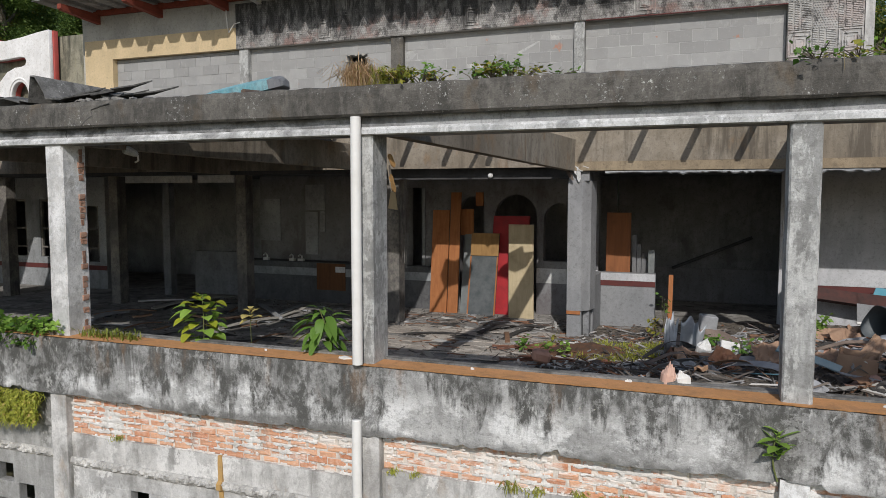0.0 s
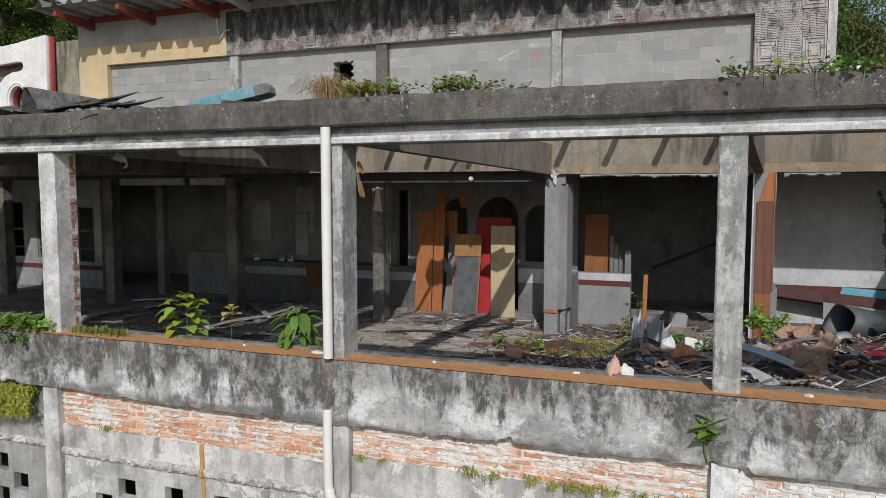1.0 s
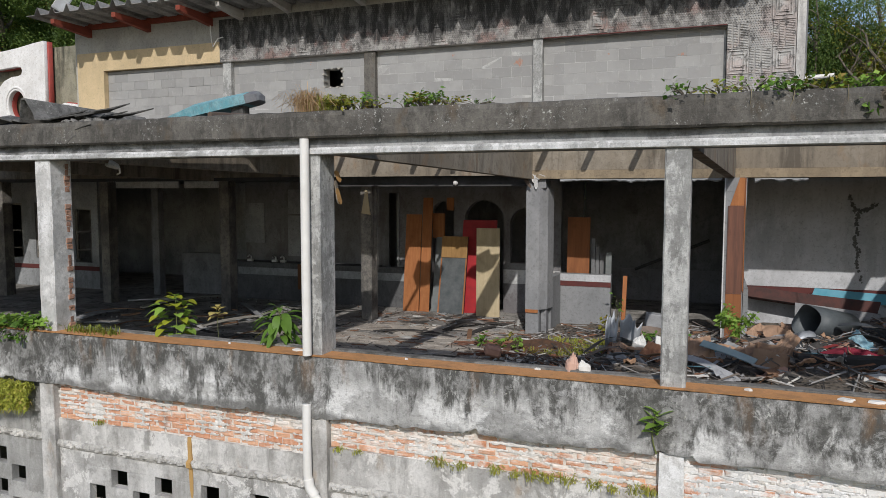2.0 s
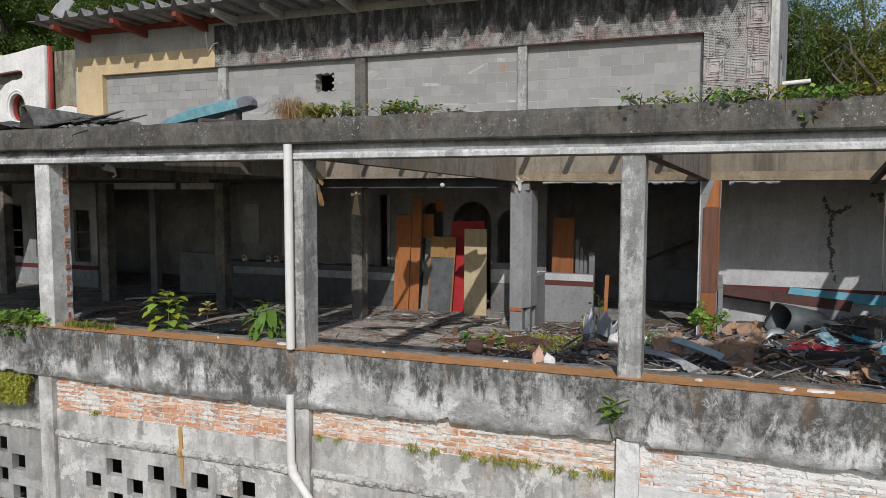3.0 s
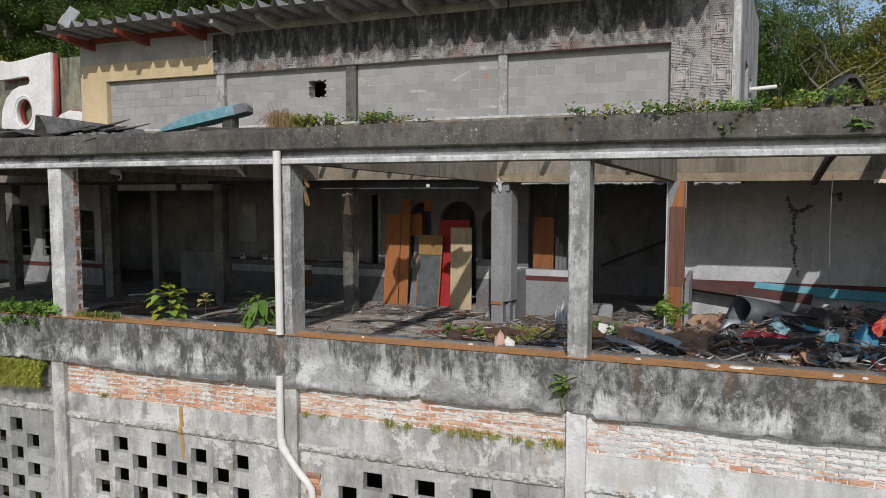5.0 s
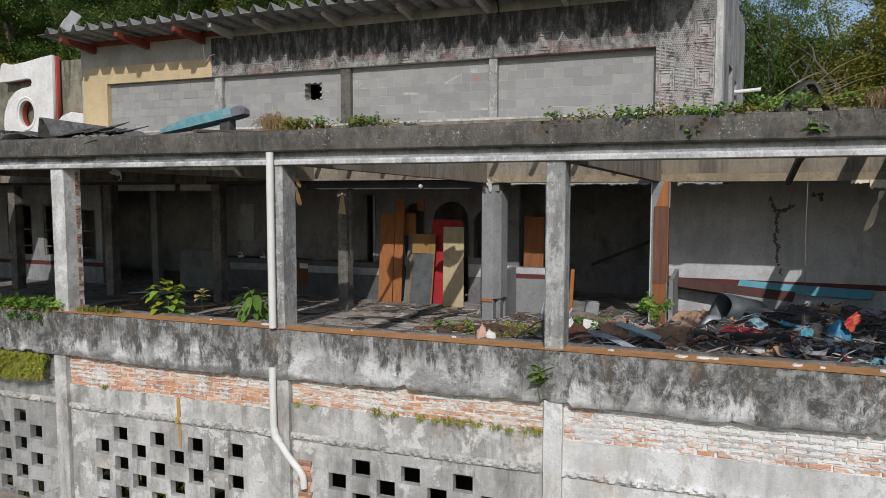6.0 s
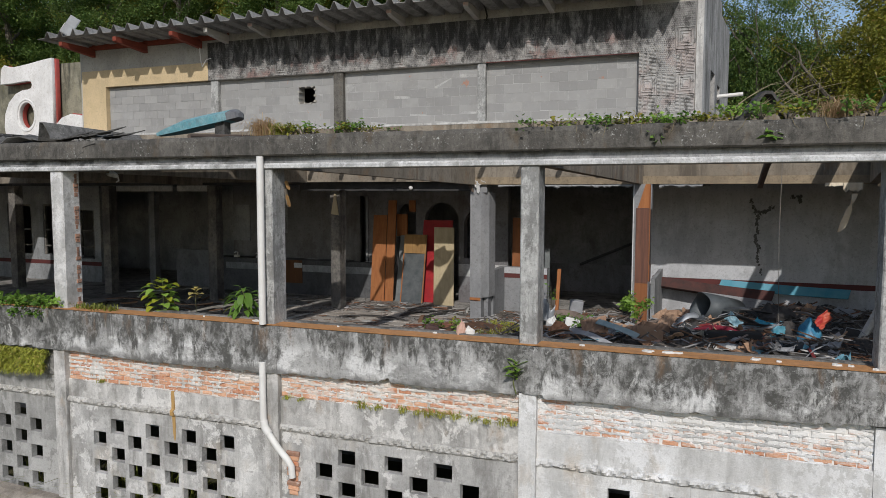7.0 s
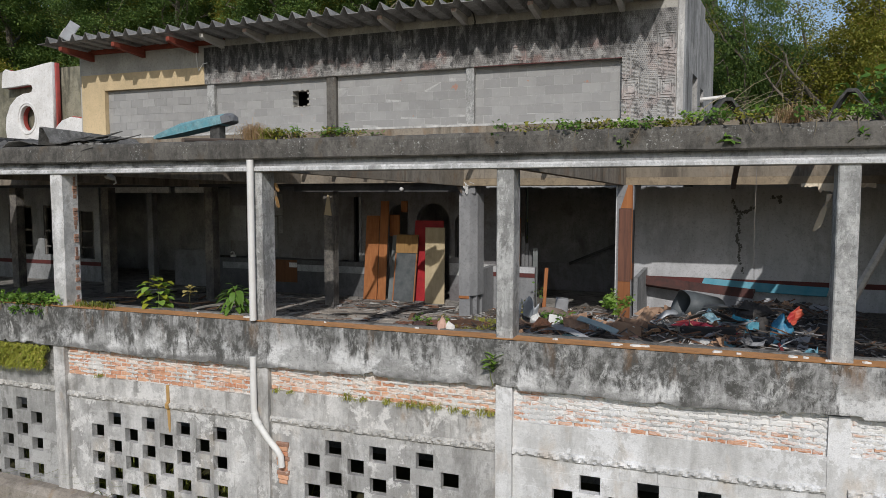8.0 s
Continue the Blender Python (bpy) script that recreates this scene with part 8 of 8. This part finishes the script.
PC = np.random.default_rng(77)
for i, (a, b) in enumerate(BAYS):
    wall = bpy.data.objects[f"wall_brick_{i + 1}"]
    d = 0.10 if i == 0 else 0.0
    zt = (-0.02, -0.03, 0.08, 0.03, 0.05)[i]
    ch = 0.0655
    meshes = [piece_mesh(0.204 - 0.010 * q, 0.060 - 0.003 * q, 0.055, 0.009, M_bricks[i], 10 * i + q, 0.009 if i < 3 else 0.005) for q in range(5)]
    halves = [piece_mesh(0.095, 0.056, 0.055, 0.007, M_bricks[i], 10 * i + q + 5, 0.006) for q in range(2)]
    row = 0
    z = zt + 0.035
    while z < 0.475:
        x = a + 0.01 + (0.0 if row % 2 else 0.104)
        if row % 2 == 0:
            ob = part("brick", halves[row % 2], None, wall)
            ob.location = (a + 0.055, 0.072 + d, z)
        while x + 0.2 < b:
            ob = part("brick", meshes[int(PC.integers(0, 5))], None, wall)
            ob.location = (x + 0.1, 0.0725 + d + float(PC.uniform(-0.009, 0.010)) * (0.8 if i < 3 else 0.3), z + float(PC.uniform(-0.005, 0.005)))
            ob.rotation_euler = (0, float(PC.uniform(-0.012, 0.012)), float(PC.uniform(-0.02, 0.02)))
            x += 0.208
        if b - x > 0.1:
            ob = part("brick", halves[1], None, wall)
            ob.location = (x + 0.05, 0.072 + d, z)
        z += ch
        row += 1

M_oldwash = weathered("flaking_limewash", (0.76, 0.74, 0.705), (0.66, 0.63, 0.59), (0.44, 0.41, 0.37), big=2.2, streak=0.4, grime=0.3, pits=0.3, warm=(0.66, 0.47, 0.34), bump=0.5, off=26)
# old whitewashed plaster that still clings to the bricks
for i, (a, b) in enumerate(BAYS):
    d = 0.10 if i == 0 else 0.0
    zt = (-0.02, -0.03, 0.08, 0.03, 0.05)[i]
    thr = (0.10, 0.12, 0.05, 0.02, 0.02)[i]
    xs, zs = span(a + 0.004, b - 0.004, 0.012), span(zt, 0.47, 0.011)
    pv, keep, idx = [], [], {}
    for jz, z in enumerate(zs):
        for ix, x in enumerate(xs):
            n = fr(x * 2.1, z * 3.4, 8.0 + i) + 0.35 * nz(x * 19, z * 23, i) + 0.2 * nz(x * 47, z * 53, i) - 0.24 * math.cos(2 * math.pi * (z - zt - 0.035) / 0.0655)
            idx[ix, jz] = len(pv)
            keep.append(n > thr)
            jt = 0.004 * nz(x * 90, z * 90)
            pv.append((x + jt, (0.064 if i < 3 else 0.0685) + d + (0.006 if i < 3 else 0.002) * nz(x * 6, z * 6, 2) + (0.004 if i < 3 else 0.002) * nz(x * 30, z * 40, 5) + 0.0012 * math.cos(2 * math.pi * (z - zt - 0.035) / 0.0655) + (0.006 if n < thr + 0.08 else 0.0), z + jt))
    pf = []
    for jz in range(len(zs) - 1):
        for ix in range(len(xs) - 1):
            q = (idx[ix, jz], idx[ix + 1, jz], idx[ix + 1, jz + 1], idx[ix, jz + 1])
            if sum(keep[p] for p in q) >= 3:
                pf.append(q)
    me = tri_mesh("old_plaster", pv, pf)
    me.materials.append(M_cleanwash if i > 2 else M_greywash if i == 0 else M_oldwash)
    tagged(part("old_plaster", me, None, bpy.data.objects[f"wall_brick_{i + 1}"], "flaking whitewashed plaster on the bricks"), kind="stuff")

# brick edge on the first visible column
colA = bpy.data.objects["column_2"]
M_brick_edge = brick_mat("sooty_bare_brick", -0.25, ((0.38, 0.21, 0.14), (0.25, 0.13, 0.085), (0.40, 0.32, 0.27)), 0.0)
jm = [piece_mesh(0.085 - 0.012 * q, 0.062, 0.035, 0.010, M_brick_edge, 200 + q, 0.012) for q in range(4)]
for k in range(29):
    z = 1.08 + k * 0.068
    if k % 9 == 4 or k % 7 == 2:
        continue
    ob = part("brick", jm[(k * 3 + k // 4) % 4], None, colA)
    ob.matrix_world = pose(-3.552 + float(PC.uniform(-0.004, 0.004)), 0.255, z, 0, 0, 90)

# pierced block wall: hole centres in even and odd rows
HOLES = (((-4.77, 0.655, 3, -1), (-4.45, 0.655, 4, -1)), ((-2.71, 0.642, 4, 1), (-3.05, 0.655, 4, 1)), ((1.05, 0.655, 3, 1), (0.72, 0.66, 4, 1)), ((4.44, 0.655, 4, 1), (4.12, 0.655, 4, 1)), ((8.0, 0.655, 3, 1), (7.7, 0.655, 4, 1)))
cache = {}


def block(w, h, mat, seed, e=0.006, gap=0.004, wobble=0.004):
    w = round(w, 3)
    key = (w, round(h, 3), mat.name, seed % 3)
    if key not in cache:
        cache[key] = piece_mesh(w - gap, h - gap, 0.10, e * 0.7, mat, seed, wobble)
    return cache[key]


for i, (a, b) in enumerate(BAYS):
    d = 0.10 if i == 0 else 0.0
    wall = empty(f"wall_blocks_{i + 1}", ((a + b) / 2, 0.04 + d, -2.5), "whitewashed wall of pierced concrete blocks", "block wall", kind="structure")
    inv = wall.matrix_world.inverted()
    for row in range(-1, 12):
        zo = (0.02, 0.028, 0.0, 0.0, 0.0)[i]
        z1 = -0.378 if row < 0 else -0.525 - zo - row * 0.2125
        h = 0.147 + zo if row < 0 else 0.2125
        gaps = []
        if 0 <= row <= 7:
            x0, p, n, s = HOLES[i][row % 2]
            gaps = sorted((x0 + s * p * q - 0.12, x0 + s * p * q + 0.12) for q in range(n))
        cur = a + 0.002
        runs = []
        for g in gaps + [(b - 0.002, None)]:
            if g[0] > cur + 0.02:
                runs.append((cur, min(g[0], b - 0.002)))
            cur = g[1] if g[1] else cur
        for xa, xb in runs:
            n = max(1, round((xb - xa) / 0.42))
            w = (xb - xa) / n
            for q in range(n):
                ob = part("block", block(w, h, M_cleanwash if i > 2 else M_greywash if i == 0 else M_block_low, int(PC.integers(0, 3)), 0.004, 0.0005, 0.002), None, wall)
                ob.matrix_parent_inverse = inv
                ob.location = (xa + w * (q + 0.5), 0.052 + d + float(PC.uniform(-0.0015, 0.0015)), z1 - h / 2)
# broken bricks beside the drain pipe
w3 = bpy.data.objects["wall_blocks_3"]
for k in range(9):
    ob = part("brick", piece_mesh(0.19 - 0.03 * (k % 3), 0.058, 0.07, 0.010, M_bricks[1] if k % 3 else M_brick_edge, 300 + k, 0.012), None, w3)
    ob.matrix_parent_inverse = w3.matrix_world.inverted()
    ob.location = (0.27 + 0.03 * fr(k * 1.7), 0.022 + 0.02 * abs(fr(k * 2.1)), -0.66 - k * 0.066)

# grey block infill of the upper wall
M_block_up = Mat("grey_concrete_block", 0.95)
q_ = M_block_up
cc = q_.mix(q_.rand(), (0.275, 0.272, 0.264), (0.345, 0.341, 0.33))
cc = q_.mix(q_.step(q_.noise(2.6, 7, 0.62), 0.46, 0.68, 0, 0.45), cc, (0.24, 0.237, 0.228))
cc = q_.mix(q_.step(q_.noise(8, 9, 0.78, q_.stretch(1, 1, 0.6, 12)), 0.54, 0.64, 0, 0.3), cc, (0.46, 0.455, 0.44))
cc = q_.mix(q_.step(q_.noise(4.4, 4, 0.6, q_.stretch(1, 1, 1, 30)), 0.70, 0.74, 0, 0.8), cc, (0.42, 0.20, 0.13))
q_.color(cc).bump(q_.noise(60, 6, 0.75), 0.6, 0.01)
M_block_up = q_.m
M_joint = weathered("grey_joint", (0.48, 0.475, 0.46), (0.38, 0.375, 0.365), (0.2, 0.2, 0.19), big=3, streak=0.1, grime=0.2, bump=0.5)
for i, (a, b) in enumerate(((-10.125, -6.705), (-6.475, -3.185), (-2.925, 0.385), (0.575, 3.80))):
    wall = empty(f"wall_infill_{i + 1}", ((a + b) / 2, UY + 0.12, 4.262), "grey concrete block infill of the upper wall", "block wall", kind="structure")
    inv = wall.matrix_world.inverted()
    bm = bmesh.new()
    jy = UY + (0.134, 0.1295, 0.1285, 0.1285)[i]
    if i == 1:
        bx(bm, a, -4.20, jy, UY + 0.268, 4.301, 5.57)
        bx(bm, -3.74, b, jy, UY + 0.268, 4.301, 5.57)
        bx(bm, -4.199, -3.741, jy, UY + 0.268, 4.301, 4.90)
        bx(bm, -4.199, -3.741, jy, UY + 0.268, 5.30, 5.57)
    else:
        bx(bm, a, b, jy, UY + 0.268, 4.301, 5.57)
    ob = part("joints", bm, M_joint, wall, "grey mortar joints")
    ob.matrix_parent_inverse = inv
    for row in range(7):
        z = 4.302 + row * 0.2 + 0.1
        h = 0.2 if z + 0.1 < 5.572 else 0.2 - (z + 0.1 - 5.57)
        zc = z - (0.2 - h) / 2
        x = a + 0.002 - (0.2 if row % 2 else 0.0) - (0.07 * i)
        while x < b - 0.03:
            xa, xb = max(x, a + 0.002), min(x + 0.4, b - 0.002)
            x += 0.4
            if xb - xa < 0.04 or h < 0.03:
                continue
            if i == 1 and 4.90 < zc < 5.30 and xb > -4.20 and xa < -3.68:
                for ya, yb in ((xa, min(xb, -4.20 + 0.02 * fr(row))), (max(xa, -3.74 + 0.02 * fr(row + 3)), xb)):
                    if yb - ya > 0.04:
                        ob = part("block", block(yb - ya, h, M_block_up, row, 0.004), None, wall)
                        ob.matrix_parent_inverse = inv
                        ob.location = ((ya + yb) / 2, UY + 0.128, zc)
                continue
            ob = part("block", block(xb - xa, h, M_block_up, row + int(PC.integers(0, 3)), 0.004), None, wall)
            ob.matrix_parent_inverse = inv
            ob.location = ((xa + xb) / 2, UY + 0.126 + float(PC.uniform(-0.002, 0.002)), zc)

# relief tiles of the upper frieze
def frieze_mat(name, gain):
    """Pale moulded tiles with black run-off and reddish wear; gain below 1 paints shade into the recesses."""
    k = Mat(name, 0.9)
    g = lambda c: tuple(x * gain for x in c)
    base = k.mix(k.step(k.noise(3.4, 9, 0.76), 0.44, 0.56), g((0.47, 0.455, 0.43)), g((0.27, 0.258, 0.245)))
    red = k.op('MULTIPLY', k.step(k.noise(1.6, 7, 0.72, k.stretch(1, 1, 1, 8)), 0.52, 0.60), k.step(k.axis(2), 6.1, 5.9, 0.0, 1.0))
    base = k.mix(k.op('MULTIPLY', red, 0.6), base, g((0.34, 0.19, 0.16)))
    base = k.mix(k.step(k.axis(0), 3.7, 3.9, 0.0, 0.5), base, g((0.54, 0.53, 0.51)))
    lim = k.op('ADD', k.op('MULTIPLY', k.op('SUBTRACT', k.noise(1.0, 8, 0.74, k.stretch(2.2, 2.2, 0.9, 2)), 0.5), 2.6), 5.80)
    drk = k.op('MULTIPLY', k.step(k.op('SUBTRACT', k.axis(2), lim), -0.15, 0.20), k.step(k.axis(0), 3.75, 4.3, 1.0, 0.5))
    drk = k.op('MULTIPLY', drk, k.step(k.noise(1.0, 9, 0.76, k.stretch(7, 7, 1.6, 15)), 0.38, 0.54, 0.3, 1.0))
    base = k.mix(drk, base, g((0.06, 0.058, 0.056)))
    base = k.mix(k.step(k.noise(6, 10, 0.78, k.stretch(1, 1, 0.7, 20), 0.3), 0.51, 0.58, 0, 0.8), base, g((0.08, 0.077, 0.074)))
    k.color(base).bump(k.noise(70, 5, 0.7), 0.5, 0.01)
    return k.m


M_tile = frieze_mat("relief_tile", 1.0)
M_tile_recess = frieze_mat("tile_recess_shade", 0.78)


def tile_mesh(kind, w, h):
    bm = bmesh.new()
    bx(bm, -w / 2, w / 2, 0.03, 0.05, -h / 2, h / 2)
    if kind == 0:
        for s in (0.47, 0.33, 0.21):
            t = 0.018
            a, b = s * w, s * h
            bx(bm, -a, a, 0, 0.03, b - t, b)
            bx(bm, -a, a, 0, 0.03, -b, -b + t)
            bx(bm, -a, -a + t, 0, 0.03, -b + t, b - t)
            bx(bm, a - t, a, 0, 0.03, -b + t, b - t)
        bx(bm, -0.15 * w, 0.15 * w, 0.002, 0.03, -0.15 * h, 0.15 * h)
    elif kind == 1:
        n = 16
        for q in range(n):
            z = h * (-0.5 + (q + 0.5) / n)
            for p in range(4):
                x = w * (-0.49 + p * 0.245 + 0.03 * ((q * 3 + p) % 3))
                bx(bm, x, x + w * 0.19, 0.0, 0.03, z - 0.008, z + 0.008)
    else:
        n, m = 9, 11
        for q in range(m):
            for p in range(n):
                x = w * (-0.5 + (p + 0.5 + (0.5 if q % 2 else 0) * 0.8) / (n + 0.4))
                z = h * (-0.5 + (q + 0.5) / m)
                r = 0.014
                v = [bm.verts.new(c) for c in ((x - r, 0.02, z), (x, 0.02, z - r), (x + r, 0.02, z), (x, 0.02, z + r), (x, 0.0, z))]
                for i in range(4):
                    bm.faces.new((v[i], v[(i + 1) % 4], v[4]))
    for vv in bm.verts:
        vv.co.y = 0.03 + (vv.co.y - 0.03) * 0.55
    me = mesh_of(bm, "tile")
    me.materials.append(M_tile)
    me.materials.append(M_tile_recess)
    # Back plate takes the darker copy: shade painted between the raised parts.
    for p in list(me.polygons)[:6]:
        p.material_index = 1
    return me


frieze = empty("relief_frieze", (-1.0, UY, 5.57), "stained frieze of moulded relief tiles", "frieze", kind="structure")
finv = frieze.matrix_world.inverted()
tw, th = (4.89 + 6.75) / 30, 0.465
T = [tile_mesh(q, tw - 0.003, th - 0.003) for q in range(3)]
for i in range(30):
    for j in range(2):
        kind = 0 if (i * 5 + j * 3) % 8 == 1 else (2 if (i * 7 + j * 3) % 7 < 5 else 1)
        ob = part("tile", T[kind], None, frieze)
        ob.matrix_parent_inverse = finv
        ob.location = (-6.75 + tw * (i + 0.5), UY - 0.048 + 0.002 * ((i + j) % 2), 5.572 + th * (j + 0.5))
ob = part("frieze_backing", cube_bm(-6.755, 4.895, UY + 0.003, UY + 0.25, 5.573, 6.503), M_upper, frieze)
ob.matrix_parent_inverse = finv
panel = empty("relief_panel", (4.35, UY, 4.262), "pale panel of moulded relief tiles at the corner", "tile panel", kind="structure")
pinv = panel.matrix_world.inverted()
tw2, th2 = 1.08 / 3, 1.305 / 3
T2 = [tile_mesh(q, tw2 - 0.003, th2 - 0.003) for q in range(3)]
for i in range(3):
    for j in range(3):
        ob = part("tile", T2[0 if (i * 2 + j) % 4 == 1 else (1, 2)[(i + j) % 2]], None, panel)
        ob.matrix_parent_inverse = pinv
        ob.location = (3.81 + tw2 * (i + 0.5), UY - 0.05, 4.264 + th2 * (j + 0.5))
ob = part("panel_backing", cube_bm(3.81, 4.895, UY + 0.003, UY + 0.25, 4.263, 5.57), M_upper, panel)
ob.matrix_parent_inverse = pinv
thing("frieze_edge", cube_bm(0.6, 3.81, UY - 0.045, UY - 0.004, 5.556, 5.570), M_maroon, "thin red edge strip under the frieze", "trim", kind="structure")

# loose floor tiles of the hall
fl_ = bpy.data.objects["floor"]
M_tile_floor = weathered("floor_tile", (0.50, 0.45, 0.39), (0.36, 0.32, 0.275), (0.12, 0.107, 0.092), big=2.2, streak=0.0, grime=0.5, bump=0.5, off=91)
tm = []
for q in range(4):
    me = piece_mesh(0.425, 0.295, 0.016, 0.006, M_tile_floor, 700 + q, 0.006)
    me.transform(Matrix.Rotation(radians(-90), 4, 'X'))
    tm.append(me)
for i in range(12):
    for j in range(9):
        x, y = -4.3 + i * 0.436, 4.5 + j * 0.305
        if PC.uniform() < 0.16 or (x > 0.6 and y < 5.6):
            continue
        ob = part("tile", tm[(i * 3 + j) % 4], None, fl_)
        ob.location = (x + float(PC.uniform(-0.012, 0.012)), y + float(PC.uniform(-0.01, 0.01)), 0.020 + float(PC.uniform(0, 0.012)))
        ob.rotation_euler = (float(PC.uniform(-0.04, 0.04)), float(PC.uniform(-0.03, 0.03)), float(PC.uniform(-0.06, 0.06)))
